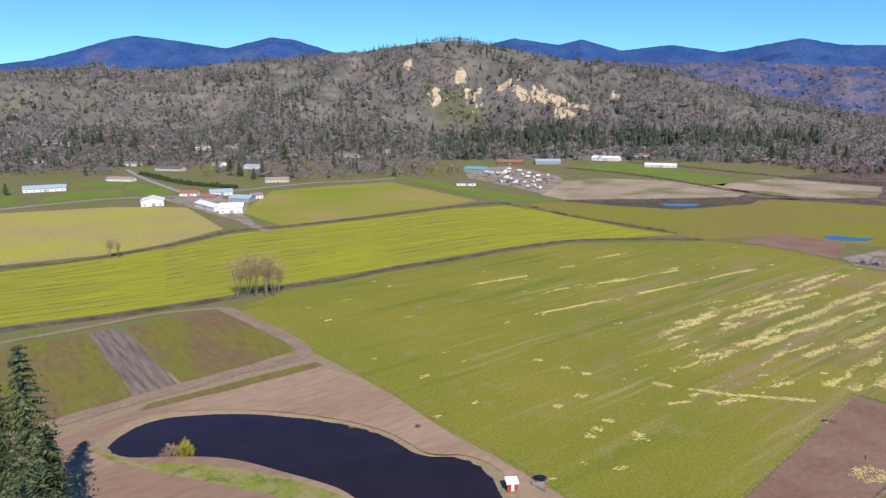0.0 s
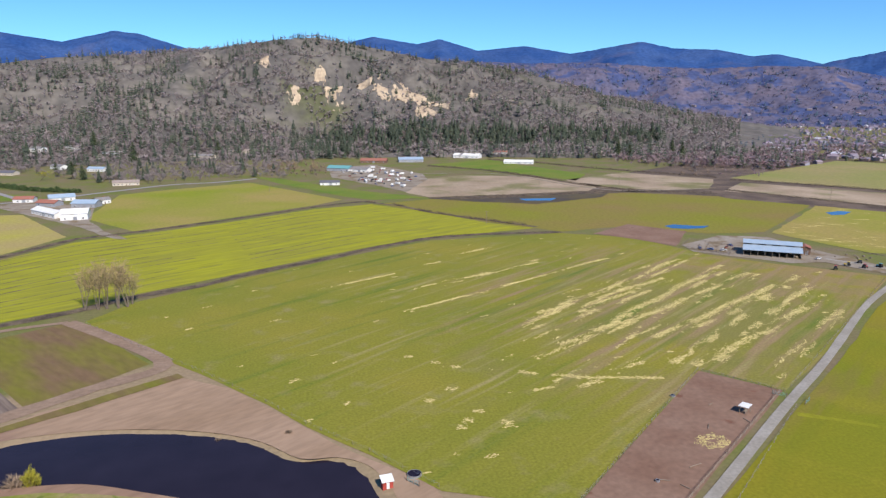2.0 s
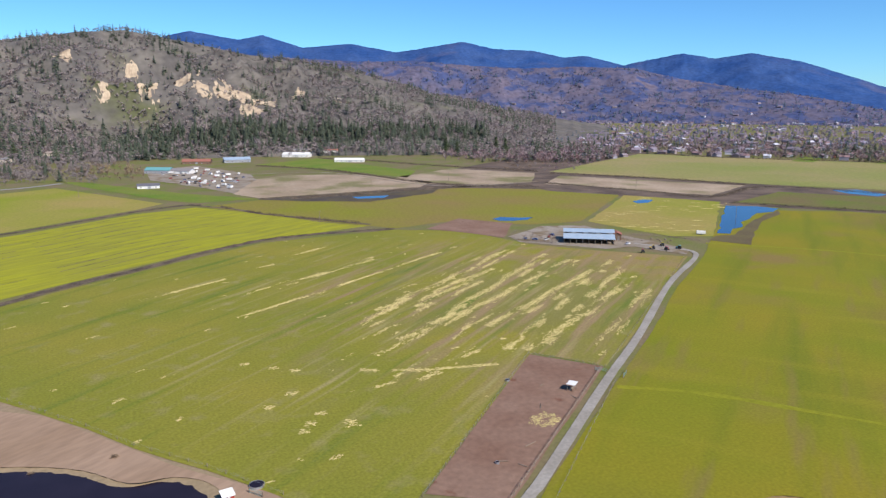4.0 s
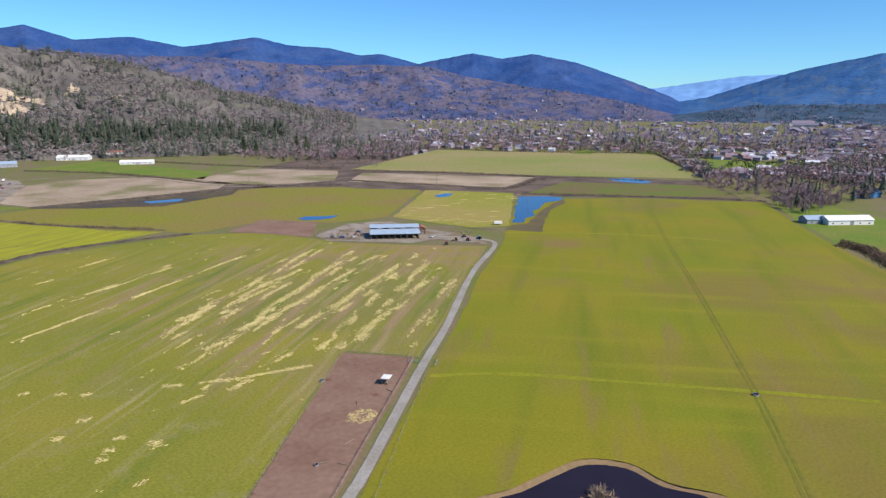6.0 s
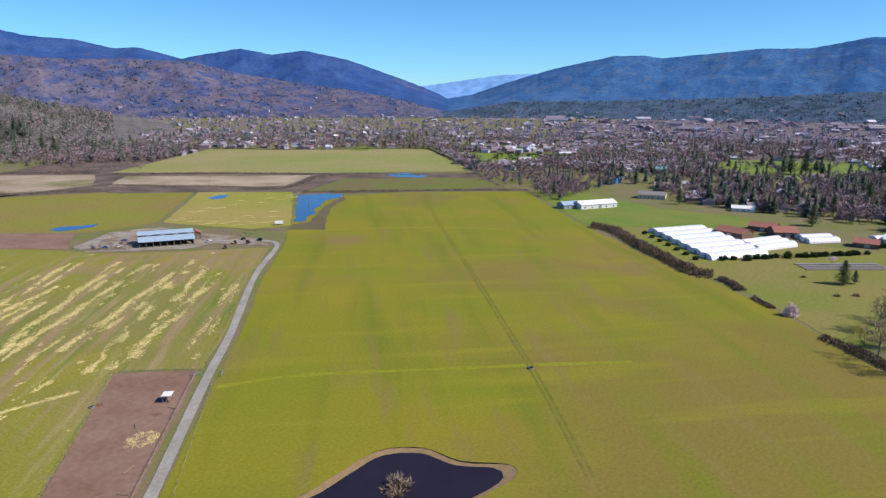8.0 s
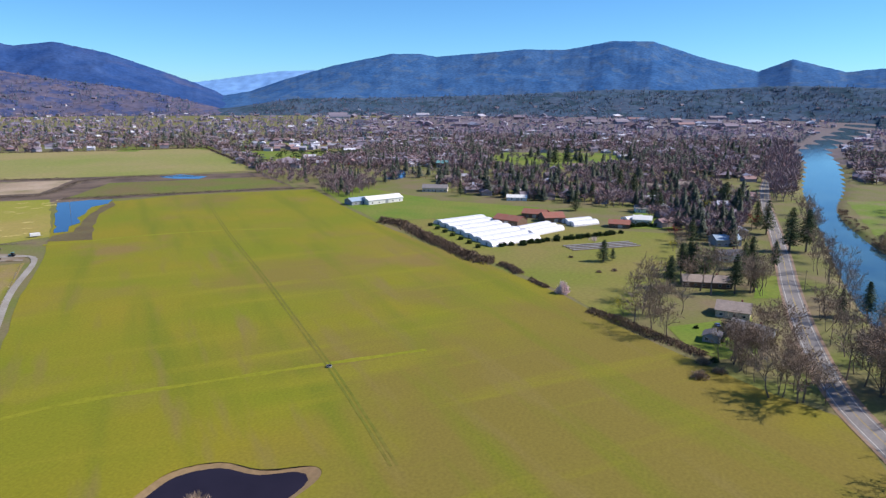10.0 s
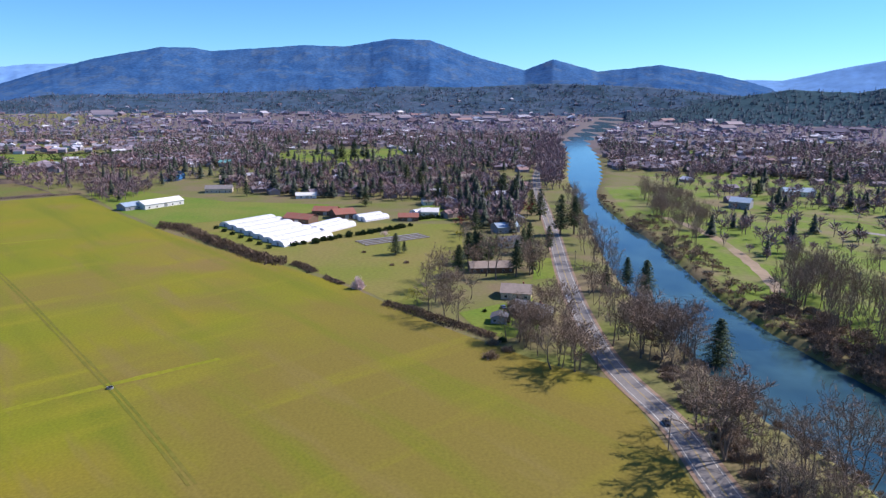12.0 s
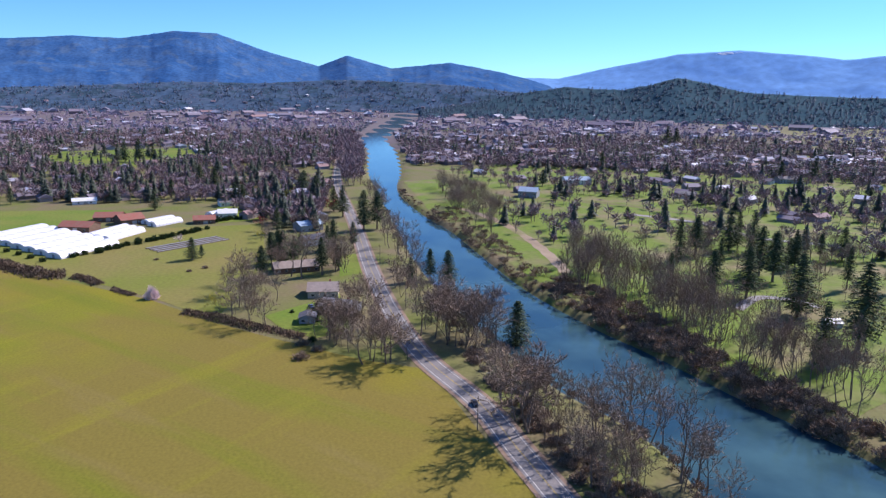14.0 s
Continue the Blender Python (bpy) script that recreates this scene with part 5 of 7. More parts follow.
def bare_tree(name, seed, mat, stems=1, slim=1.0, dense=1.0, label="leafless tree with a grey-brown twiggy crown"):
    """A leafless tree, ten metres high: trunk with limbs, and a crown of fine twigs."""
    r = np.random.default_rng(seed)
    V, F, twigs = [], [], []
    for k in range(stems):
        lean = Vector((r.normal(0, 0.12 + 0.1 * (stems > 1)), r.normal(0, 0.12 + 0.1 * (stems > 1)), 1)).normalized()
        grow(r, V, F, (r.normal(0, 0.25) * (stems > 1), r.normal(0, 0.25) * (stems > 1), -0.15), lean, 7.6, 0.2 if stems == 1 else 0.14, 0, twigs)
    a, b = [], []
    for nodes, length in twigs:
        for k in range(int(13 * dense)):
            f = r.uniform(0.1, 1.0) * (len(nodes) - 1)
            j = min(int(f), len(nodes) - 2)
            at = nodes[j].lerp(nodes[j + 1], f - j)
            d = (nodes[j + 1] - nodes[j]).normalized() * 0.6 + Vector(r.normal(0, 0.55, 3)) + Vector((0, 0, 0.25))
            end = at + d.normalized() * r.uniform(0.5, 1.25)
            a.append(at)
            b.append(end)
            mid = at.lerp(end, r.uniform(0.3, 0.7))
            a.append(mid)
            b.append(mid + (d.normalized() + Vector(r.normal(0, 0.6, 3))).normalized() * r.uniform(0.3, 0.7))
    TV, TT = blade_set(np.array(a), np.array(b), 0.08, r)
    top = max(v[2] for v in V)
    k = 10.0 / max(top, TV[:, 2].max())
    sc = np.array([k * slim, k * slim, k])
    root = new(name)
    trunk = new("trunk", arrays("trunk", (np.array(V) * sc).tolist(), F, M_BARK))
    crown = new("crown", arrays("crown", (TV * sc).tolist(), TT.tolist(), mat))
    trunk.parent = crown.parent = root
    return tagged(root, label, "tree")


def conifer(name, seed, spread=0.2, bare=0.12, label="tall dark green fir"):
    """A conifer ten metres high: a tapered trunk and drooping boughs of many needle sprays."""
    r = np.random.default_rng(seed)
    bm = bmesh.new()
    tube(bm, (0, 0, -0.15), (0, 0, 9.7), 0.16, 0.02, 6)
    root = new(name)
    a, b = [], []
    whorls = 27
    for i in range(whorls):
        s = i / whorls
        z = 10 * (bare + (0.985 - bare) * s)
        reach = 10 * spread * (1 - s) ** 0.75 * (0.55 + 0.45 * min(1, s * 6)) + 0.12
        for k in range(7):
            ang = 6.2832 * k / 7 + i * 1.1 + r.uniform(-0.3, 0.3)
            ln = reach * r.uniform(0.6, 1.15)
            tip = np.array([math.cos(ang) * ln, math.sin(ang) * ln, z - 0.28 * ln + r.uniform(-0.1, 0.1)])
            root_p = np.array([0, 0, z])
            for t in np.linspace(0.12, 1.0, 7):
                p = root_p + (tip - root_p) * t
                for side in (-1, 1):
                    w = 0.5 * (0.35 + reach * 0.3) * (1.1 - 0.5 * t)
                    d = np.array([-math.sin(ang), math.cos(ang), 0]) * side * w + (tip - root_p) / (ln + 0.01) * 0.5 * w + [0, 0, r.uniform(-0.35, 0.05) * w]
                    a.append(p)
                    b.append(p + d)
    a, b = np.array(a), np.array(b)
    TV, TT = blade_set(a, b, r.uniform(0.09, 0.2, len(a)), r)
    part("trunk", bm, M_BARK, root)
    crown = new("crown", arrays("crown", TV.tolist(), TT.tolist(), M_NEEDLE))
    crown.parent = root
    return tagged(root, label, "tree")


def shrub(name, seed, mat, n=900, label="brown leafless bramble bush on rough ground", flat=0.6, blade=0.09):
    """A bush one metre wide and about as high: many stems from the ground and a ragged twiggy outline."""
    r = np.random.default_rng(seed)
    d = r.normal(size=(n, 3))
    d /= np.linalg.norm(d, axis=1, keepdims=True)
    d[:, 2] = np.abs(d[:, 2])
    lump = 0.75 + 0.5 * np.array([noise.noise(Vector(v) * 2.2 + Vector((seed, 0, 0))) for v in d])
    rad = (r.random(n) ** 0.4) * lump
    c = d * rad[:, None] * [0.5, 0.5, flat]
    o = d + [0, 0, 0.5] + r.normal(0, 0.45, (n, 3))
    o /= np.linalg.norm(o, axis=1, keepdims=True)
    V, T = blade_set(np.maximum(c - o * 0.05, [-9, -9, -0.02]), c + o * 0.14, blade * r.uniform(0.2, 0.5, n), r)
    st = r.normal(0, 0.06, (30, 3)) * [1, 1, 0]
    V2, T2 = blade_set(st, d[:30] * [0.4, 0.4, flat * 0.9], 0.03, r)
    root = new(name)
    crown = new("crown", arrays("crown", V.tolist(), T.tolist(), mat))
    stems = new("stem", arrays("stem", V2.tolist(), T2.tolist(), M_BARK))
    crown.parent = stems.parent = root
    return tagged(root, label, "bush")


def plant(proto, used, x, y, h, wide=1.0, z=None):
    """Sets the prototype at its first place, and copies at the others."""
    g = float(ground_z(x, y)) if z is None else z
    k = h / 10.0
    m = pose(x, y, g, 0, 0, rng.uniform(0, 360)) @ Matrix.Diagonal((k * wide, k * wide, k, 1))
    if proto in used:
        ob = proto.copy()
        scene.collection.objects.link(ob)
        for c in proto.children:
            cc = c.copy()
            scene.collection.objects.link(cc)
            cc.parent = ob
    else:
        ob = proto
        used.add(proto)
    ob.matrix_basis = m
    return ob


USED = set()
BARES = [bare_tree("bare_tree", 101, M_TWIG), bare_tree("bare_tree", 102, M_TWIG_PALE, 1, 0.9), bare_tree("bare_tree", 103, M_TWIG, 2, 0.9), bare_tree("bare_tree", 104, M_TWIG_PALE, 1, 1.15)]
SLIMS = [bare_tree("slender_tree", 111 + i, M_TWIG, 1 + i % 2, 0.62, 0.8, "tall slender leafless riverside tree") for i in range(3)]
FIRS = [conifer("fir_tree", 121, 0.25), conifer("fir_tree", 122, 0.22, 0.18), conifer("fir_tree", 123, 0.2, 0.26)]
GOLD = bare_tree("poplar", 131, M_TWIG_GOLD, 6, 0.75, 0.45, "golden leafless poplar in the field hedge")
BUSHES = [shrub("bush", 141 + i, M_BRAMBLE, 560) for i in range(3)]
OAKLET = shrub("evergreen_bush", 151, M_EVERGREEN, 900, "dark green rounded evergreen shrub", 0.75, 0.13)
BUDDING = bare_tree("budding_tree", 155, M_BUD, 2, 1.1, 1.0, "tree with fresh yellow-green spring leaves")
BLOSSOM = bare_tree("blossom_tree", 157, M_BLOSSOM, 2, 1.3, 1.6, "small tree in pale pink blossom in the meadow")
REDTREE = bare_tree("red_tree", 159, M_RED, 1, 1.1, 1.8, "garden tree with dense red spring leaves")

CONIFERS_A = [(258, -106, 21), (353, -104, 21), (353, -94, 19), (351, -83, 14), (493, -82, 30), (495, -92, 29), (426, 30, 14), (431, 25, 8), (408, -14, 19), (404, -21, 21), (407, -27, 17), (377, -8, 18), (574, -71, 22), (550, -75, 26), (370, -269, 27), (379, -300, 27), (320, -275, 30), (308, -274, 29), (336, -309, 18), (329, -307, 22), (344, -339, 18), (341, -353, 22), (212, -234, 38), (292, -224, 25), (254, -242, 31), (284, -238, 28)]
CONIFERS_B = [(999, 145, 30), (997, 127, 32), (995, 110, 21), (736, 144, 21), (659, 186, 16), (668, 61, 19), (609, 69, 17), (739, 40, 24), (697, 25, 25), (626, 7, 20), (625, 0, 18), (832, -451, 24), (1190, -779, 38), (1188, -797, 35), (678, -597, 25), (671, -638, 31), (672, -56, 24), (646, -64, 22), (692, -53, 16), (855, 196, 15), (832, 143, 15), (529, -571, 16), (691, -306, 18), (482, -286, 13)]
CONIFERS_C = [(-98.0, 141.3, 51), (-97.3, 146.6, 29), (-106.4, 142.7, 45), (-519, 764, 14), (-310, 1163, 38), (-493, 1572, 38), (-219, 1394, 24), (-758, 1577, 38), (-338, 980, 24), (-321, 965, 21), (-372, 1020, 20), (486, 1182, 30), (498, 1160, 25), (582, 1139, 30), (601, 1214, 28), (-856, 1579, 34), (-881, 1662, 34), (-876, 1579, 30), (-1062, 1862, 37)]
for group in (CONIFERS_A, CONIFERS_B, CONIFERS_C):
    for i, (x, y, h) in enumerate(group):
        sx, sy, sz, k = settle(x, y)
        plant(FIRS[i % 3], USED, sx, sy, h * k, rng.uniform(1.35, 1.8) if math.hypot(x, y) > 200 else 0.8, sz)
for i, (x, y, h) in enumerate([(313, -51, 18), (273, -37, 16), (300, 0, 20), (309, 7, 19), (296, -7, 18), (274, -26, 16), (266, -32, 16), (244, -50, 19), (246, -44, 17), (245, -57, 15), (370, 2, 21), (349, 3, 23), (376, -23, 26), (369, -28, 29), (382, -49, 21), (396, -48, 20), (394, -56, 15), (447, -16, 16), (483, -13, 14), (282, -42, 10)]):
    plant(BARES[i % 4], USED, x, y, h, rng.uniform(0.9, 1.2))
for i, (x, y, h) in enumerate([(265, -73, 24), (269, -68, 23), (260, -77, 24), (295, -73, 21), (266, -98, 27), (263, -93, 24), (275, -91, 20), (188, -78, 27), (180, -79, 28), (198, -77, 21), (192, -89, 17), (201, -98, 12), (173, -97, 21), (166, -96, 21), (169, -110, 26), (150, -97, 26), (159, -111, 20), (144, -112, 22), (140, -105, 21), (432, -88, 25), (413, -90, 27), (404, -93, 25), (462, -98, 22), (133, -113, 18), (184, -95, 16), (252, -95, 21)]):
    plant(BARES[(i * 3) % 4], USED, x, y, h, rng.uniform(0.8, 1.05))
for i, (x, y, h) in enumerate([(-123, 354, 21), (-117, 354, 22), (-113, 354, 24), (-108, 355, 23), (-104, 356, 21), (-103, 361, 15), (-238, 445, 14), (-233, 447, 12), (-58, 1021, 16), (-29, 981, 16)]):
    if h > 0:
        plant(GOLD, USED, x, y, h * 1.2, rng.uniform(0.7, 0.95))
BANK_R2 = [(329, -156), (270, -161), (217, -167), (179, -173), (152, -182), (179, -211), (209, -199), (265, -202), (335, -205), (393, -196)]
for i, (x, y) in enumerate(zip(*in_poly(BANK_R2, 160))):
    if signed(RIVER, x, y) > 3:
        plant(SLIMS[i % 3], USED, x, y, rng.uniform(17, 27), rng.uniform(0.8, 1.2))
for i, (x, y) in enumerate(zip(*in_poly([(394, -192), (401, -322), (320, -396), (176, -243), (175, -207), (203, -199), (258, -197), (337, -199)], 95))):
    if signed(RIVER, x, y) > 8:
        plant((BARES + SLIMS)[i % 7], USED, x, y, rng.uniform(11, 20), rng.uniform(0.9, 1.3))
for i, (x, y) in enumerate(zip(*in_poly([(394, -192), (401, -322), (320, -396), (176, -243), (175, -207), (203, -199), (258, -197), (337, -199)], 9))):
    plant(FIRS[i % 3], USED, x, y, rng.uniform(18, 30), 1.0)
for i, (x, y) in enumerate(zip(*in_poly([(731, -199), (644, -221), (536, -204), (452, -164), (565, -169)], 110))):
    if signed(RIVER, x, y) > 10:
        plant((SLIMS + BARES)[i % 7], USED, x, y, rng.uniform(13, 22), 1.0)
for poly_, n in (([(372, 12), (391, -10), (308, -15), (291, -7), (298, 9)], 16), ([(298, -26), (300, -49), (243, -57), (242, -39), (272, -26)], 26), ([(524, -13), (551, -54), (437, -66), (375, -55), (361, -35), (385, -10)], 20), ([(353, -72), (295, -71), (258, -71), (232, -79), (240, -95), (289, -98), (360, -95)], 32)):
    for i, (x, y) in enumerate(zip(*in_poly(poly_, n))):
        if from_line(ROAD, x, y) > 7.5 and signed(RIVER, x, y) > 3:
            plant(BARES[i % 4], USED, x, y, rng.uniform(10, 20), rng.uniform(0.9, 1.25))
for i, (x, y) in enumerate(zip(*in_poly([(524, -13), (551, -54), (437, -66), (375, -55), (361, -35), (385, -10)], 12))):
    plant(FIRS[i % 3], USED, x, y, rng.uniform(12, 22), 1.4)
for i, (x, y) in enumerate(zip(*in_poly([(389, -80), (351, -81), (328, -87), (428, -106), (552, -118), (661, -122), (662, -114), (508, -95)], 34))):
    if signed(RIVER, x, y) > 4 and from_line(ROAD, x, y) > 7:
        plant((SLIMS + BARES)[i % 7], USED, x, y, rng.uniform(14, 24), 0.9)
for i, (x, y) in enumerate(zip(*in_poly([(291, -88), (245, -86), (209, -90), (179, -90), (155, -93), (135, -97), (139, -81), (168, -78), (211, -80), (244, -79)], 58))):
    if from_line(ROAD, x, y) > 9:
        plant((SLIMS + BARES)[i % 7], USED, x, y, rng.uniform(9, 21), 1.0)
BLOSSOM_CROWN = shrub("blossom_tree", 158, M_BLOSSOM, 1300, "small round tree in pale pink blossom in the meadow", 0.85, 0.11)
plant(BLOSSOM_CROWN, USED, 349, 44, 85, 0.95)
plant(BLOSSOM, USED, 470, 40, 7)
plant(REDTREE, USED, 560, -66, 14, 1.2)
plant(REDTREE, USED, 505, -12, 12, 1.2)
plant(BUDDING, USED, 322, 12, 9)
plant(BUDDING, USED, 470, -10, 9)
plant(BUDDING, USED, -372, 966, 14, 1.6)
plant(BUDDING, USED, 645, -40, 12, 1.2)

BIG_OAK = bare_tree("spreading_tree", 171, M_TWIG, 2, 1.15, 1.9, "large leafless tree with a dense spreading crown")
for x, y, h in [(179, -78, 29), (257, -76, 27), (242, -48, 21), (272, -34, 17), (260, -86, 25), (300, -48, 20)]:
    plant(BIG_OAK, USED, x, y, h, rng.uniform(0.9, 1.15))
for i, (x, y, h) in enumerate([(166, -93, 27), (175, -109, 26), (144, -107, 28), (141, -113, 22), (197, -96, 13), (165, -111, 20)]):
    plant(SLIMS[i % 3], USED, x, y, h, 1.3)

# bushes: river banks, hedges, garden edges
for i, (x, y) in enumerate(zip(*in_poly([(324, -145), (272, -151), (219, -156), (184, -161), (154, -167), (127, -170), (141, -186), (187, -180), (233, -179), (288, -178), (344, -168)], 165))):
    if signed(RIVER, x, y) > -3:
        plant(BUSHES[i % 3], USED, x, y, rng.uniform(35, 75), 1.3)
def along_bank(pts, n, lo, hi):
    """Places close to the water's edge."""
    line = np.array(smooth_line(pts, 6))
    i = rng.integers(0, len(line) - 1, n)
    f = rng.random((n, 1))
    p = line[i] * (1 - f) + line[i + 1] * f + rng.normal(0, 4.0, (n, 2))
    d = signed(RIVER, p[:, 0], p[:, 1])
    ok = (d > lo) & (d < hi)
    return p[ok, 0], p[ok, 1]


BRUSH = [far_bare(110, 90 + i, 0.07, 0.75) for i in range(3)]
for poly_, n in (([(560, -146), (497, -149), (396, -144), (328, -143), (346, -159), (433, -165), (570, -170)], 110), ([(324, -145), (272, -151), (219, -156), (184, -161), (154, -167), (127, -170), (141, -186), (187, -180), (233, -179), (288, -178), (344, -168)], 150)):
    x, y = in_poly(poly_, n)
    ok = signed(RIVER, x, y) > 0
    x, y = x[ok], y[ok]
    strew("bank_brush", BRUSH, x, y, ground_z(x, y) - 0.6, rng.uniform(3, 6.5, len(x)), M_BRAMBLE, "tangled brown brush on the river bank", "brush")
for bank, n in ((RIVER_R[3:], 480), (RIVER_L[3:], 330)):
    x, y = along_bank(bank, n, -0.6, 5.0)
    strew("bank_brush", BRUSH, x, y, ground_z(x, y) - 0.4, rng.uniform(2, 4.5, len(x)), M_BRAMBLE, "low brown brush at the water's edge", "brush")
for i, (x, y) in enumerate(zip(*in_poly([(291, -88), (245, -86), (209, -90), (179, -90), (155, -93), (135, -97), (139, -81), (168, -78), (211, -80), (244, -79)], 135))):
    if from_line(ROAD, x, y) > 7.5 and signed(RIVER, x, y) > -2:
        plant(BUSHES[i % 3], USED, x, y, rng.uniform(22, 55), 1.2)
for x, y, w in ((-17, 206, 22), (-38, 206, 20), (132, 104, 75), (128, 102, 50), (-87, 186.6, 78), (255, -18, 60), (262, -25, 50), (270, -20, 55), (430, 50, 30), (404, 22, 35), (398, 30, 30)):
    plant(BUSHES[int(x) % 3], USED, x, y, w, 1.3)
WILLOW = shrub("willow_bush", 161, M_BUD, 900, "yellow-budding willow bush at the pond's edge", 0.7, 0.1)
plant(WILLOW, USED, -83, 186.4, 72, 0.8, -0.2)
for x, y in zip(*in_poly([(300, -5), (340, -20), (330, -50), (270, -45), (262, -20)], 16)):
    plant(OAKLET, USED, x, y, rng.uniform(20, 45), 1.1)

# residential district west of the river road
for poly_, nb, nf in (([(934, 294), (890, -28), (726, -90), (496, -49), (524, -15), (635, 21), (651, 107), (686, 219)], 700, 190), ([(1610, 498), (1500, -199), (878, -116), (896, 18), (1259, 87), (1230, 275), (926, 233), (934, 294)], 520, 150), ([(1330, -384), (1386, -795), (1126, -1234), (620, -746), (395, -446), (499, -398), (587, -341), (637, -259), (791, -236)], 900, 170), ([(622, -242), (572, -332), (387, -437), (289, -360), (386, -310), (409, -199), (492, -174)], 120, 14)):
    x, y = in_view(poly_, nb)
    ok = signed(RIVER, x, y) > 8
    x, y = x[ok], y[ok]
    strew("garden_trees", BARE_MID, x, y, x * 0, rng.uniform(7, 15, len(x)), M_TWIG_TOWN, "leafless brown garden trees among houses", wide=rng.uniform(0.9, 1.4, len(x)))
    x, y = in_view(poly_, nf)
    ok = signed(RIVER, x, y) > 8
    x, y = x[ok], y[ok]
    strew("garden_firs", CON_MID, x, y, x * 0, rng.uniform(9, 20, len(x)), M_NEEDLE_FAR, "dark green garden firs among houses", wide=rng.uniform(1.2, 1.8, len(x)))
x, y = in_view([(724, -101), (722, -118), (1016, -173), (1415, -238), (1593, -212), (1021, -127)], 190)
ok = signed(RIVER, x, y) > 6
strew("bank_trees", BARE_MID, x[ok], y[ok], x[ok] * 0, rng.uniform(14, 24, int(ok.sum())), M_TWIG_TOWN, "dense leafless trees on the river bank")
for poly_, n in (([(934, 294), (890, -28), (726, -90), (496, -49), (524, -15), (635, 21), (651, 107), (686, 219)], 60), ([(1610, 498), (1500, -199), (878, -116), (896, 18), (1259, 87), (1230, 275), (926, 233), (934, 294)], 90), ([(1330, -384), (1386, -795), (1126, -1234), (620, -746), (395, -446), (499, -398), (587, -341), (637, -259), (791, -236)], 75)):
    x, y = in_view(poly_, n)
    ok = (signed(RIVER, x, y) > 20) & (from_line(ROAD, x, y) > 14)
    x, y = x[ok], y[ok]
    town_blocks("garden_house_walls", "garden_house_roofs", x, y, rng.uniform(11, 18, len(x)), rng.uniform(8, 12, len(x)), rng.uniform(2.8, 4.5, len(x)))


def hedge(pts, width, height, mat, label, density=7.0, gap=0.0):
    """A low rough hedge or ditch bank along a line, one ragged mesh of stems and grass."""
    line = smooth_line(pts, 4)
    P0, P1 = [], []
    for (x0, y0), (x1, y1) in zip(line, line[1:]):
        L = math.hypot(x1 - x0, y1 - y0)
        k = int(L * density * 2.2)
        s = rng.random(k)
        cx, cy = x0 + (x1 - x0) * s, y0 + (y1 - y0) * s
        if gap:
            ok = fbm(cx * 0.05, cy * 0.05, 3) > gap
            cx, cy = cx[ok], cy[ok]
        k = len(cx)
        nx_, ny_ = -(y1 - y0) / (L + 1e-6), (x1 - x0) / (L + 1e-6)
        o = rng.normal(0, width / 3.2, k)
        lift = height * np.exp(-(o / (width * 0.5)) ** 2) * (0.5 + 0.9 * vnoise(cx * 0.15, cy * 0.15))
        cz = lift * rng.random(k) * 0.8
        p = np.stack([cx + nx_ * o, cy + ny_ * o, cz], 1)
        d = rng.normal(0, 0.6, (k, 3)) + [0, 0, 0.55]
        P0.append(p - d * 0.2)
        P1.append(p + d * (0.35 + 0.35 * height)[None] if np.ndim(height) else p + d * (0.22 + 0.16 * height))
    a, b = np.concatenate(P0), np.concatenate(P1)
    V, T = blade_set(a, b, rng.uniform(0.12, 0.4, len(a)) * (0.5 + 0.3 * height), rng)
    return tagged(new("hedge", arrays("hedge", V.tolist(), T.tolist(), mat)), label, "hedge")


hedge([(-304, 401), (-294, 418), (-265, 430), (-245, 448), (-217, 489), (-191, 546), (-164, 562), (-97, 611), (-20, 680), (25, 708)], 5.0, 1.1, M_DITCH, "brown bramble ditch hedge between fields", 7)
hedge([(-224, 291), (-212, 297), (-172, 320), (-128, 351), (-105, 375), (-77, 392), (-47, 421), (-13, 446), (25, 480), (67, 509), (109, 517), (169, 516)], 5.0, 1.1, M_DITCH, "brown bramble ditch hedge beside the pasture", 8)
hedge([(25, 708), (61, 671), (82, 630), (122, 580), (157, 541)], 6.0, 2.4, M_DITCH, "dark broken bramble hedge", 9, 0.42)
hedge([(94, 722), (182, 731), (301, 746), (402, 702)], 8.0, 1.6, M_DITCH, "dark brown ditch growth", 7)
hedge([(505, 207), (497, 186), (454, 150), (431, 128), (404, 103), (402, 92)], 9.0, 5.0, M_HEDGE, "tall brown leafless hedge by the greenhouses", 34)
hedge([(399, 88), (392, 80), (380, 72)], 5.0, 3.4, M_HEDGE, "brown leafless hedge clump", 30)
hedge([(370, 64), (362, 58), (356, 53)], 4.0, 2.4, M_HEDGE, "brown leafless hedge clump", 30)
hedge([(323, 28), (316, 19), (300, 3), (289, -10), (278, -21)], 6.0, 3.0, M_HEDGE, "brown leafless garden hedge", 30)
hedge([(512, 525), (564, 469), (615, 407), (663, 344)], 6.0, 2.2, M_DITCH, "dark hedge at the field's far end", 8)
hedge([(430, 734), (493, 623), (525, 563), (621, 606), (672, 586), (711, 520)], 8.0, 2.0, M_DITCH, "dark ditch growth by the marsh", 7)
hedge([(-474, 995), (-357, 869), (-280, 829)], 7.0, 6.0, M_EVERGREEN, "tall clipped evergreen hedge along the road", 26)
hedge([(125, 714), (171, 717), (252, 730), (346, 737), (403, 715)], 7.0, 1.8, M_DITCH, "dark brown ditch growth by far fields", 7)

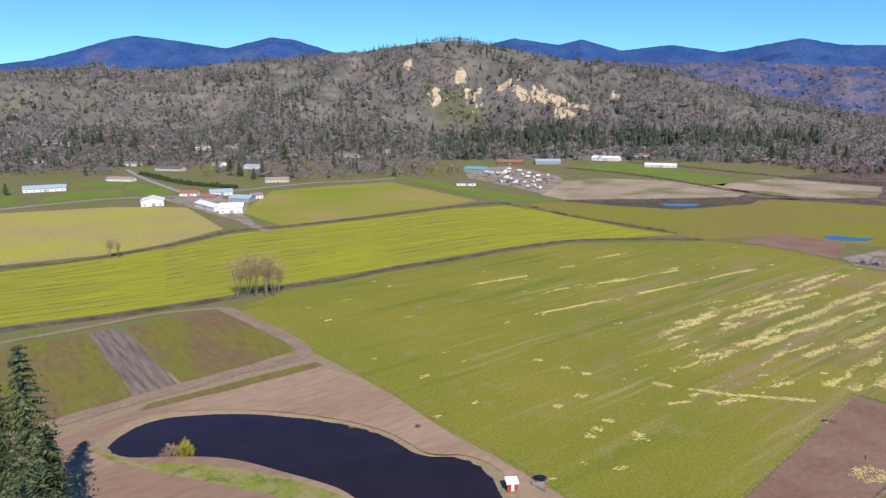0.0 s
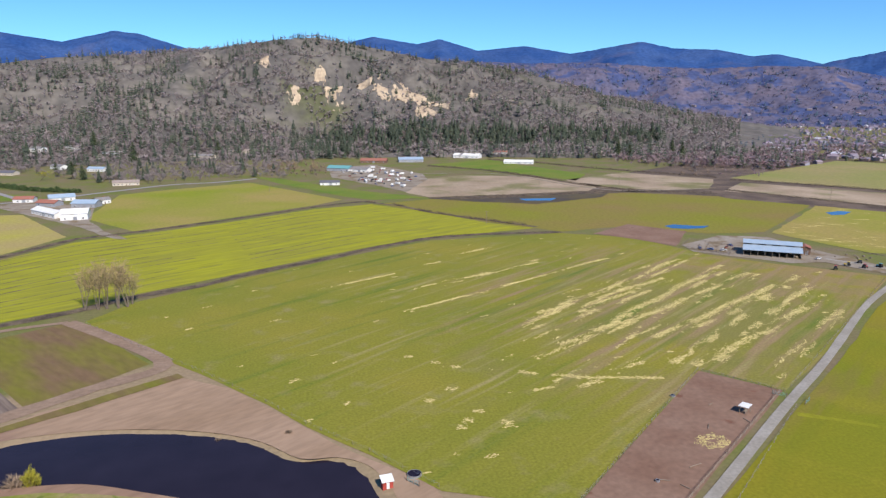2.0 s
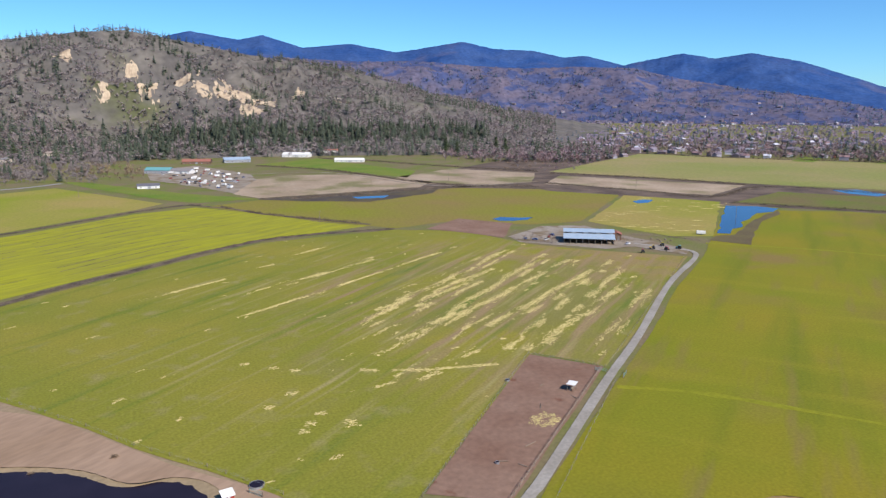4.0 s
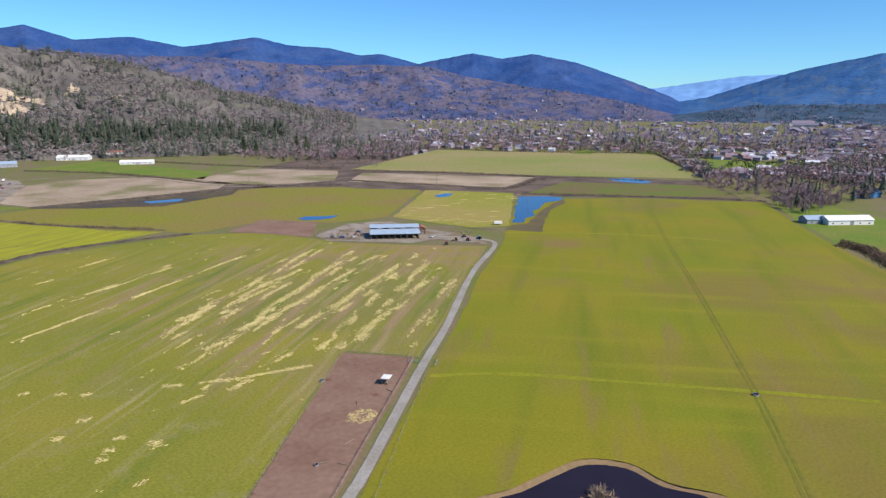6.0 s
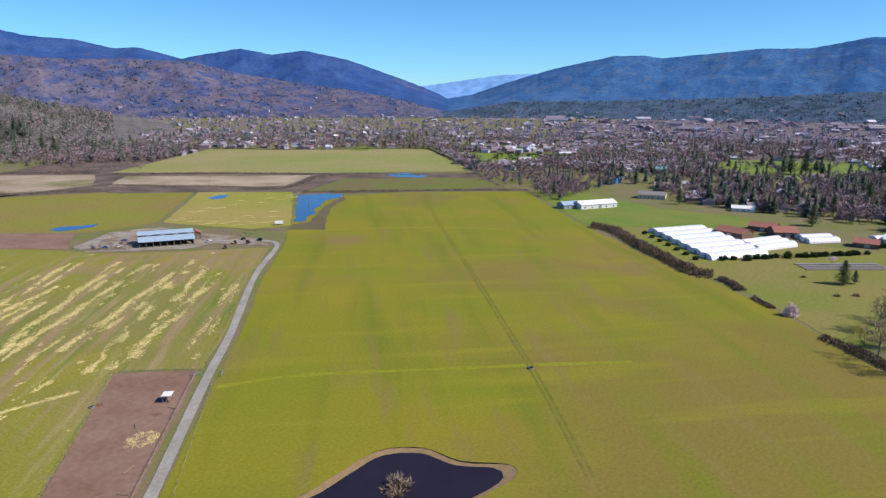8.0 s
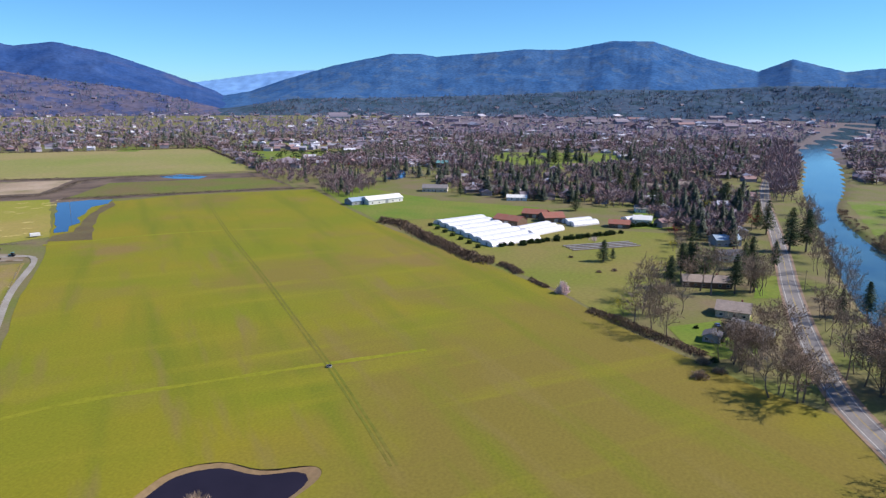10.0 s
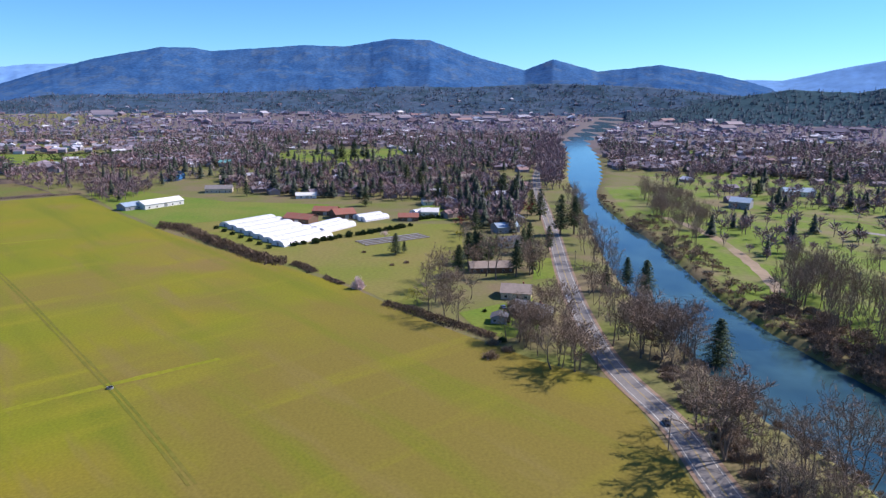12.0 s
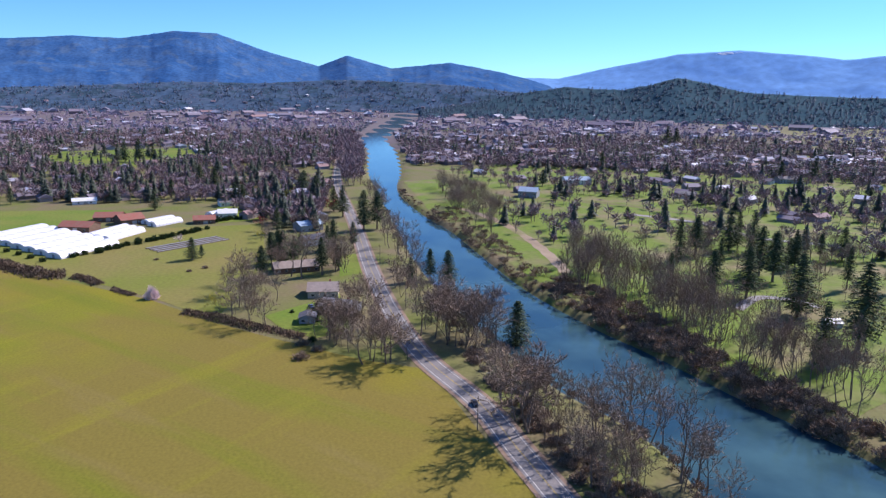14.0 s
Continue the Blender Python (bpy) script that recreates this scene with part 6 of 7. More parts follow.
for pts in ([(139, 1082), (208, 1005), (257, 899), (288, 807), (330, 746)], [(254, 1183), (316, 1110), (367, 1014), (486, 852)], [(488, 825), (578, 729), (634, 628)], [(1069, 767), (903, 601), (788, 486)], [(837, 1071), (880, 945), (1062, 756)], [(1043, 678), (1068, 448)]):
    hedge(pts, 5.0, 2.8, M_DITCH, "dark brown ditch growth between far fields", 8)


# ---------------------------------------------------------------- buildings
def building(kind, x, y, w, d, h, turn, wall, roof, label):
    """A gabled house or shed: front middle at x, y, depth behind it; walls, roof, door, windows and for houses a chimney."""
    sx, sy, sz, k = settle(x, y)
    w, d = min(w * k, 46.0), d * (0.6 + 0.4 * k)
    root = new(kind)
    root.matrix_basis = pose(sx, sy, max(sz, 0.0), 0, 0, turn)
    rise = min(0.2 * min(w, d), 3.2)
    along = w >= d
    bm = bmesh.new()
    if along:
        prof = [(0, -0.3), (d, -0.3), (d, h), (d / 2, h + rise), (0, h)]
        ends = [[bm.verts.new((s * w / 2, a, b)) for a, b in prof] for s in (-1, 1)]
    else:
        prof = [(-w / 2, -0.3), (w / 2, -0.3), (w / 2, h), (0, h + rise), (-w / 2, h)]
        ends = [[bm.verts.new((a, s * d, b)) for a, b in prof] for s in (0, 1)]
    for i in range(5):
        bm.faces.new((ends[0][i], ends[0][(i + 1) % 5], ends[1][(i + 1) % 5], ends[1][i]))
    bm.faces.new(ends[0][::-1])
    bm.faces.new(ends[1])
    bmesh.ops.recalc_face_normals(bm, faces=bm.faces)
    body = part("wall", bm, wall, root)
    o, th = 0.55, 0.16
    bm = bmesh.new()
    span = d if along else w
    half = span / 2
    for s in (-1, 1):
        sl = rise / half
        pts = [(s * (half + o), h - o * sl + 0.03), (0, h + rise + 0.03), (0, h + rise + 0.03 + th), (s * (half + o), h - o * sl + 0.03 + th)]
        rows = []
        for e in (0, 1):
            if along:
                rows.append([bm.verts.new(((w / 2 + o) * (2 * e - 1), half + a, b)) for a, b in pts])
            else:
                rows.append([bm.verts.new((a, -o + (d + 2 * o) * e, b)) for a, b in pts])
        for i in range(4):
            bm.faces.new((rows[0][i], rows[0][(i + 1) % 4], rows[1][(i + 1) % 4], rows[1][i]))
        bm.faces.new(rows[0][::-1])
        bm.faces.new(rows[1])
    bmesh.ops.recalc_face_normals(bm, faces=bm.faces)
    part("roof", bm, roof, root)
    dw, dh = (1.0, 2.1) if kind == "house" else (min(3.2, w * 0.3), min(3.0, h * 0.8))
    part("door", boxes((-dw / 2 + 0.8, dw / 2 + 0.8, -0.05, 0.02, 0.0, dh)), M_BROWNWALL if kind == "house" else M_STEEL, root)
    n = max(2, int(w / (4 if kind == "house" else 7)))
    for i in range(n):
        u = -w / 2 + w * (i + 0.5) / n
        if abs(u - 0.8) < dw / 2 + 0.9:
            continue
        win = part("window", boxes((u - 0.75, u + 0.75, -0.06, 0.02, 0.9, 0.98), (u - 0.75, u + 0.75, -0.06, 0.02, 2.05, 2.13), (u - 0.75, u - 0.67, -0.06, 0.02, 0.98, 2.05), (u + 0.67, u + 0.75, -0.06, 0.02, 0.98, 2.05)), M_WHITE, root)
        part("pane", boxes((u - 0.67, u + 0.67, -0.03, 0.02, 0.98, 2.05)), M_GLASS, win)
        if kind == "house" and h > 4.8:
            win = part("window", boxes((u - 0.7, u + 0.7, -0.06, 0.02, 3.3, 3.38), (u - 0.7, u + 0.7, -0.06, 0.02, 4.4, 4.48)), M_WHITE, root)
            part("pane", boxes((u - 0.62, u + 0.62, -0.03, 0.02, 3.38, 4.4)), M_GLASS, win)
    if kind == "house":
        cx, cy = (w * 0.22, d * 0.6) if along else (w * 0.2, d * 0.6)
        part("chimney", boxes((cx - 0.4, cx + 0.4, cy - 0.35, cy + 0.35, h, h + rise + 0.9)), M_ROOF_RED, root)
    return tagged(root, label, kind)


building("shed", -493, 794, 44.0, 16.0, 4, 29, M_WHITE, M_ROOF_BLUE, "long white farm shed with a blue-grey metal roof")
building("house", -461, 904, 37.6, 11.0, 3.4, -10, M_WHITE, M_ROOF_TAN, "low white house with a weathered roof")
building("barn", -315, 680, 21.2, 22.0, 5.5, 22, M_WHITE, M_ROOF_WHITE, "white open-sided hay barn with a white metal roof")
building("shed", -257, 663, 59.0, 12.0, 4, -47, M_WHITE, M_ROOF_WHITE, "long white poultry shed with a pale roof")
building("barn", -222, 636, 21.2, 20.0, 5.5, 10, M_WHITE, M_ROOF_WHITE, "bright white farm barn with a pale roof")
building("shed", -310, 756, 18.7, 12.0, 3.5, 1, M_WHITE, M_ROOF_RED, "small farm shed with a red roof")
building("shed", -278, 725, 21.6, 12.0, 3.5, -23, M_GREYWALL, M_ROOF_RED, "farm shed with a rusty red roof")
building("shed", -275, 762, 23.8, 14.0, 3.8, 24, M_WHITE, M_ROOF_BLUE, "farm shed with a blue-grey roof")
building("shed", -239, 711, 23.3, 14.0, 4, -10, M_GREYWALL, M_ROOF_BLUE, "farm shed with a blue-grey roof and grey walls")
building("house", -227, 735, 13.4, 10.0, 4, 42, M_WHITE, M_ROOF_GREY, "small white farmhouse with a grey roof")
building("house", -457, 1046, 68.5, 14.0, 3.5, -15, M_CREAM, M_ROOF_DARK, "long ranch house with a dark slate-grey roof")
building("house", -554, 1127, 31.0, 12.0, 4, -19, M_WHITE, M_ROOF_GREY, "white bungalow with a grey roof")
building("house", -575, 1473, 39.8, 14.0, 7, -26, M_WHITE, M_ROOF_GREY, "two-storey white house among bare trees")
building("house", -529, 1553, 31.7, 12.0, 4, -1, M_WHITE, M_ROOF_GREY, "white house among bare trees")
building("house", -414, 1397, 43.2, 13.0, 4, -1, M_WHITE, M_ROOF_GREY, "white house with a grey roof")
building("house", -341, 1078, 26.6, 12.0, 4, -21, M_WHITE, M_ROOF_BLUE, "white house with a blue-grey roof")
building("house", -410, 1122, 29.9, 12.0, 5, -43, M_WHITE, M_ROOF_GREY, "small white gabled house")
building("house", -1012, 1644, 67.8, 16.0, 6, -1, M_WHITE, M_ROOF_GREY, "large white house on the wooded rise")
building("house", -958, 1643, 28.9, 12.0, 5, -1, M_WHITE, M_ROOF_GREY, "white house on the wooded rise")
building("house", -749, 1170, 39.1, 12.0, 4, -17, M_WHITE, M_ROOF_GREY, "white bungalow in bare woods")
building("house", -235, 1295, 57.4, 14.0, 4, -28, M_CREAM, M_ROOF_GREY, "pale ranch house on the slope")
building("house", -178, 1417, 48.0, 12.0, 4, -20, M_CREAM, M_ROOF_TAN, "tan-roofed house on the slope")
building("house", -249, 892, 29.5, 12.0, 3.6, 13, M_CREAM, M_ROOF_TAN, "low brown-roofed house by the road")
building("house", -1387, 2086, 53.4, 14.0, 5, -2, M_GREYWALL, M_ROOF_DARK, "grey house among bare trees")
building("shed", -8, 854, 23.2, 10.0, 3.4, 0, M_WHITE, M_ROOF_DARK, "small white outbuilding with a dark roof")
building("shed", 2, 1021, 35.0, 18.0, 4.5, -28, M_GREYWALL, M_ROOF_TEAL, "works shed with a teal metal roof")
building("shed", 31, 1005, 27.1, 14.0, 4, -36, M_WHITE, M_ROOF_GREY, "works shed with a pale roof")
building("shed", 59, 1146, 41.5, 18.0, 4, -15, M_BROWNWALL, M_ROOF_RED, "works shed with a dull red roof")
building("shed", 121, 1151, 39.8, 22.0, 4.5, -0, M_GREYWALL, M_ROOF_BLUE, "long works shed with a blue-grey roof")
building("shed", 223, 1217, 50.0, 20.0, 4.5, -28, M_WHITE, M_ROOF_WHITE, "long white works shed with pale roof")
building("shed", 284, 1092, 48.2, 14.0, 3.2, -23, M_WHITE, M_ROOF_WHITE, "long low white shed in the fields")
building("house", 258, 1317, 37.8, 12.0, 4, -1, M_CREAM, M_ROOF_GREY, "pale house at the wood's edge")
building("house", 301, 1290, 30.0, 12.0, 4, -1, M_WHITE, M_ROOF_RED, "white house with a red roof")
building("shed", 301, 412, 6.0, 9.0, 4.5, -31, M_BROWNWALL, M_ROOF_RED, "small brown lean-to at the barn's end")
building("shed", 577, 256, 16.5, 12.0, 3.6, -32, M_GREYWALL, M_ROOF_BLUE, "grey shed with a metal roof")
building("shed", 593, 237, 37.6, 14.0, 4, -33, M_WHITE, M_ROOF_WHITE, "long white shed with a pale roof")
building("house", 332, -35, 14.5, 14.0, 3.4, -99, M_CREAM, M_ROOF_TAN, "hip-roofed bungalow with tan shingles")
building("house", 305, -37, 15.4, 12.0, 3.4, -125, M_GREYWALL, M_ROOF_GREY, "grey bungalow with a grey roof")
building("house", 383, -27, 24.4, 12.0, 3.2, -83, M_BROWNWALL, M_ROOF_TAN, "long low ranch house with a tan roof")
building("shed", 295, -24, 6.7, 7.0, 2.8, -100, M_GREYWALL, M_ROOF_DARK, "small dark garden shed")
building("house", 450, -45, 15.0, 12.0, 4, -68, M_WHITE, M_ROOF_DARK, "white house with a dark roof")
building("house", 497, -46, 17.4, 12.0, 4.5, -67, M_GREYWALL, M_ROOF_BLUE, "grey house with a blue-grey roof")
building("house", 539, -42, 23.2, 12.0, 4.5, -68, M_WHITE, M_ROOF_DARK, "white house with a slate-blue roof")
building("house", 616, -48, 17.2, 12.0, 4.5, -79, M_GREYWALL, M_ROOF_DARK, "grey house by the river road")
building("house", 669, -61, 17.3, 12.0, 5, -68, M_WHITE, M_ROOF_DARK, "white house by the river road")
building("house", 562, 12, 13.9, 12.0, 3.5, -90, M_WHITE, M_ROOF_WHITE, "white bungalow behind the greenhouses")
building("house", 617, 11, 15.9, 12.0, 3.5, -79, M_WHITE, M_ROOF_GREY, "white bungalow with a grey roof")
building("shed", 539, 28, 15.2, 12.0, 3.2, -88, M_BROWNWALL, M_ROOF_RED, "low building with a red-brown roof")
building("shed", 546, 77, 16.6, 16.0, 4, -62, M_BROWNWALL, M_ROOF_RED, "packing shed with a red-brown roof")
building("shed", 524, 112, 22.3, 14.0, 4, -111, M_BROWNWALL, M_ROOF_RED, "packing shed with a red-brown roof")
building("shed", 561, 97, 19.1, 14.0, 3.5, -96, M_BROWNWALL, M_ROOF_RED, "low shed with a red-brown roof")
building("shed", 648, 128, 18.5, 10.0, 3, -79, M_WHITE, M_ROOF_WHITE, "white tunnel-like shed in a field")
building("house", 677, 218, 25.1, 14.0, 4, -79, M_CREAM, M_ROOF_GREY, "pale house with a grey roof")
building("house", 756, 227, 27.9, 14.0, 4, -78, M_CREAM, M_ROOF_TAN, "brown-roofed house by the slough")
building("house", 702, 183, 23.6, 14.0, 4, -89, M_WHITE, M_ROOF_GREY, "white house with a grey roof")
building("house", 689, 156, 21.4, 14.0, 4, -79, M_CREAM, M_ROOF_GREY, "pale bungalow with a grey roof")
building("house", 763, 193, 20.6, 14.0, 4, -78, M_WHITE, M_ROOF_GREY, "white bungalow among garden trees")
building("house", 901, 280, 14.7, 14.0, 6, -78, M_GREYWALL, M_ROOF_TEAL, "house with a teal metal roof")
building("house", 762, 7, 21.4, 14.0, 4, -79, M_BROWNWALL, M_ROOF_TAN, "brown-roofed bungalow among trees")
building("house", 793, -26, 22.2, 14.0, 4, -78, M_CREAM, M_ROOF_TAN, "brown-roofed bungalow among trees")
building("house", 616, -258, 17.3, 16.0, 6, -124, M_GREYWALL, M_ROOF_BLUE, "two-storey grey-blue house by the park")
building("house", 693, -349, 28.3, 16.0, 5, -99, M_WHITE, M_ROOF_BLUE, "blue-roofed house by the park")
building("house", 582, -408, 16.4, 12.0, 4, -125, M_WHITE, M_ROOF_GREY, "white house at the park's edge")
building("house", 821, -530, 19.6, 14.0, 6, -98, M_WHITE, M_ROOF_GREY, "white house among garden trees")
building("house", 663, -597, 24.0, 14.0, 5, -99, M_GREYWALL, M_ROOF_GREY, "grey house among firs")
building("shed", 236, -246, 6.3, 6.0, 2.5, -103, M_GREYWALL, M_ROOF_WHITE, "small pale park shelter")
building("house", 1063, -408, 32.5, 14.0, 5, -96, M_CREAM, M_ROOF_TAN, "tan-roofed house across the river")
building("house", 909, -395, 36.3, 16.0, 5, -97, M_CREAM, M_ROOF_GREY, "pale house across the river")
building("house", 846, -446, 31.0, 16.0, 5, -98, M_BROWNWALL, M_ROOF_TAN, "brown house across the river")


def pole_barn(x, y, turn):
    """A long open-fronted cattle barn: lean-to roof below, a clerestory with openings, the main roof above."""
    root = new("pole_barn")
    root.matrix_basis = pose(x, y, 0.2, 0, 0, turn)
    W, D = 34.5, 20.0

    def slab(y0, z0, y1, z1, t=0.18):
        bm = bmesh.new()
        v = [bm.verts.new(p) for p in ((-W / 2 - 0.5, y0, z0), (W / 2 + 0.5, y0, z0), (W / 2 + 0.5, y1, z1), (-W / 2 - 0.5, y1, z1),
                                       (-W / 2 - 0.5, y0, z0 + t), (W / 2 + 0.5, y0, z0 + t), (W / 2 + 0.5, y1, z1 + t), (-W / 2 - 0.5, y1, z1 + t))]
        for f in ((3, 2, 1, 0), (4, 5, 6, 7), (0, 1, 5, 4), (1, 2, 6, 5), (2, 3, 7, 6), (3, 0, 4, 7)):
            bm.faces.new([v[i] for i in f])
        return bm

    part("roof", slab(-1.0, 3.6, 8.0, 5.6), M_ROOF_BLUE, root, "blue-grey metal lean-to roof")
    part("roof", slab(7.4, 6.7, 13.5, 8.2), M_ROOF_BLUE, root, "blue-grey metal upper roof")
    part("roof", slab(13.5, 8.2, 20.6, 5.6), M_ROOF_BLUE, root, "blue-grey metal back roof")
    part("back_wall", boxes((-W / 2, W / 2, D - 0.2, D, -0.3, 5.8)), M_GREYWALL, root)
    for s in (-1, 1):
        part("side_wall", boxes((s * W / 2 - 0.1, s * W / 2 + 0.1, 7.5, D - 0.2, -0.3, 6.0)), M_BROWNWALL, root)
    for i in range(9):
        u = -W / 2 + 0.2 + (W - 0.4) * i / 8
        part("post", boxes((u - 0.14, u + 0.14, -0.14, 0.14, -0.3, 3.85)), M_WOOD, root)
        part("post", boxes((u - 0.14, u + 0.14, 7.6, 7.88, -0.3, 6.75)), M_WOOD, root)
    for i in range(8):
        u = -W / 2 + 0.4 + (W - 0.4) * (i + 0.5) / 8
        if i % 2:
            part("clerestory_panel", boxes((u - 1.8, u + 1.4, 7.55, 7.62, 5.8, 6.6)), M_STEEL, root)
    for k in range(9):
        part("stall_divider", boxes((-W / 2 + 0.3 + k * 4.2, -W / 2 + 0.4 + k * 4.2, 0.4, 12.0, -0.1, 1.4)), M_STEEL, root)
    return tagged(root, "long open-fronted cattle barn with blue-grey metal roofs", "barn")


pole_barn(275.7, 409.1, -31)


def greenhouse(x, y, length, width, turn, label="long white plastic greenhouse tunnel"):
    """A film tunnel with rounded shoulders, its ribs, and a dark shrub-shaded end wall with a door."""
    root = new("greenhouse")
    root.matrix_basis = pose(x, y, 0.1, 0, 0, turn)
    n, H_ = 12, 3.6

    def arch(r_, hh):
        return [(-math.cos(math.pi * k / n) * r_, math.sin(math.pi * k / n) ** 0.8 * hh) for k in range(n + 1)]

    bm = bmesh.new()
    cut = 6
    rows = [[bm.verts.new((u, a, b)) for a, b in arch(width / 2, H_)] for u in np.linspace(0, length, cut)]
    for i in range(cut - 1):
        for k in range(n):
            bm.faces.new((rows[i][k], rows[i][k + 1], rows[i + 1][k + 1], rows[i + 1][k]))
    part("cover", bm, M_PLASTIC, root)
    for u in (0.0, length):
        bm = bmesh.new()
        v = [bm.verts.new((u, a, b)) for a, b in arch(width / 2 - 0.05, H_ - 0.05)]
        bm.faces.new(v)
        part("end_wall", bm, M_PLASTIC, root)
    for i in range(1, 8):
        u = length * i / 8
        bm = bmesh.new()
        p = arch(width / 2 + 0.03, H_ + 0.03)
        for (a0, b0), (a1, b1) in zip(p, p[1:]):
            tube(bm, (u, a0, b0), (u, a1, b1), 0.05, 0.05, 3)
        part("rib", bm, M_STEEL, root)
    part("door", boxes((-0.06, -0.01, -0.9, 0.9, 0, 2.2)), M_GREYWALL, root)
    return tagged(root, label, "greenhouse", group="greenhouse tunnels")


# first block: seven tunnels between the meadow and the packing sheds
gdx, gdy = -72 / 7.0, -62 / 7.0
for k in range(7):
    greenhouse(513 + gdx * (k + 0.5), 165 + gdy * (k + 0.5), 44, 12.4, math.degrees(math.atan2(-25, 35)))
    plant(OAKLET, USED, 511 + gdx * (k + 0.5) - 5, 167 + gdy * (k + 0.5) + 2, 42, 1.1)
for k in range(3):
    greenhouse(506 - 20 / 3.0 * (k + 0.5), 101 - 17 / 3.0 * (k + 0.5), 35, 8.4, math.degrees(math.atan2(-18, 31)))
for k in range(2):
    greenhouse(550 - 9 * (k + 0.5), 72 - 5.5 * (k + 0.5), 24, 9.5, math.degrees(math.atan2(-18, 18)))
greenhouse(570, 26, 20, 8, -40)
for k in range(22):
    s = k / 21
    plant(OAKLET, USED, 447 + 70 * s + rng.normal(0, 1), 98 - 72 * s + rng.normal(0, 1), rng.uniform(42, 62), 1.1)
for k in range(14):
    s = k / 13
    plant(OAKLET, USED, 545 + 20 * s + rng.normal(0, 0.7), 24 - 40 * s + rng.normal(0, 0.7), rng.uniform(40, 60), 0.9)


# ---------------------------------------------------------------- farm things
def fence(pts, gap=4.0, height=1.25, label="wire stock fence on wooden posts", rails=False):
    root = new("fence")
    root.matrix_basis = pose(pts[0][0], pts[0][1], 0.1)
    me = None
    for (x0, y0), (x1, y1) in zip(pts, pts[1:]):
        n = max(1, int(math.hypot(x1 - x0, y1 - y0) / gap))
        for k in range(n + 1):
            if me is None:
                ob = part("post", boxes((-0.07, 0.07, -0.07, 0.07, -0.3, height)), M_WOOD, root)
                me = ob.data
            else:
                ob = new("post", me)
                ob.parent = root
            ob.matrix_basis = pose(x0 + (x1 - x0) * k / n - pts[0][0], y0 + (y1 - y0) * k / n - pts[0][1], 0, rng.normal(0, 2), rng.normal(0, 2), 0)
        for z in ((0.45, 0.8, 1.15)):
            r_ = 0.045 if rails else 0.012
            bm = bmesh.new()
            tube(bm, (x0 - pts[0][0], y0 - pts[0][1], z), (x1 - pts[0][0], y1 - pts[0][1], z), r_, r_, 3)
            part("rail" if rails else "wire", bm, M_WOOD if rails else M_STEEL, root)
    return tagged(root, label, "fence")


fence([(152, 211), (132, 234.5), (57, 154)], 4.0)
fence([(150, 211), (76, 143)], 4.0, rails=True, label="wooden rail fence along the gravel lane")
fence([(157, 215), (195, 249), (256, 303), (308, 350)], 6.0)
fence([(24, 168), (7, 190), (-12, 211), (-26, 230), (-52, 261), (-75, 285), (-116, 331)], 6.0)
fence([(148, 199), (86, 138)], 6.0)


fence([(233, 449), (252, 419), (269, 444), (252, 472), (233, 449)], 4.0, rails=True, label="grey timber rail pen beside the barn")
fence([(243, 434), (260, 459)], 4.0, rails=True, label="grey timber rail dividing the barn pen")
fence([(324, 425), (340, 411), (354, 388)], 4.0, rails=True, label="timber rail fence along the farmyard")


def garden_bed(x, y, turn, length):
    """A long raised bed: low timber sides round a pale sheeted top."""
    root = new("garden_bed")
    root.matrix_basis = pose(x, y, 0.1, 0, 0, turn)
    for v in (-0.9, 0.9):
        part("side_board", boxes((0, length, v - 0.05, v + 0.05, -0.1, 0.6)), M_WOOD, root)
    for u in (0.05, length - 0.05):
        part("end_board", boxes((u - 0.05, u + 0.05, -0.85, 0.85, -0.1, 0.6)), M_WOOD, root)
    part("cover", boxes((0.1, length - 0.1, -0.85, 0.85, 0.3, 0.52)), M_GREYWALL, root, "grey sheet cover")
    return tagged(root, "long raised garden bed under a grey sheet", "garden bed", group="raised beds by the greenhouses")


for k in range(4):
    garden_bed(461 - 3.6 * k, 59 - 2.5 * k, -54.7, 50.2)


def gate(x, y, turn, w=4.6):
    root = new("metal_gate")
    root.matrix_basis = pose(x, y, 0.1, 0, 0, turn)
    for u in (0, w):
        part("gate_post", boxes((u - 0.1, u + 0.1, -0.1, 0.1, -0.3, 1.6)), M_WOOD, root)
    bm = bmesh.new()
    for z in (0.2, 0.5, 0.8, 1.1, 1.35):
        tube(bm, (0.1, 0, z), (w - 0.1, 0, z), 0.03, 0.03, 4)
    tube(bm, (0.15, 0, 0.2), (0.15, 0, 1.35), 0.03, 0.03, 4)
    tube(bm, (w - 0.15, 0, 0.2), (w - 0.15, 0, 1.35), 0.03, 0.03, 4)
    part("gate_frame", bm, M_ROOF_TEAL, root)
    return tagged(root, "green tubular steel farm gate", "gate")


gate(146.5, 210, -48)
gate(152, 200, 40)
gate(19, 169, 130)


def shelter(x, y, turn):
    """A small feed shelter: flat sheet roof on four posts."""
    root = new("feed_shelter")
    root.matrix_basis = pose(x, y, 0.12, 0, 0, turn)
    for u in (-1.5, 1.5):
        for v in (-1.2, 1.2):
            part("post", boxes((u - 0.08, u + 0.08, v - 0.08, v + 0.08, -0.2, 2.5)), M_WOOD, root)
    part("roof", boxes((-2.0, 2.0, -1.6, 1.6, 2.5, 2.62)), M_ROOF_WHITE, root, "pale sheet metal roof")
    part("feed_bunk", boxes((-1.2, 1.2, -0.5, 0.5, 0.35, 0.8), (-1.1, -0.9, -0.4, 0.4, -0.1, 0.35), (0.9, 1.1, -0.4, 0.4, -0.1, 0.35)), M_WOOD, root)
    return tagged(root, "small cattle feed shelter with a pale roof in the paddock", "shelter")


shelter(128.8, 197.7, 40)


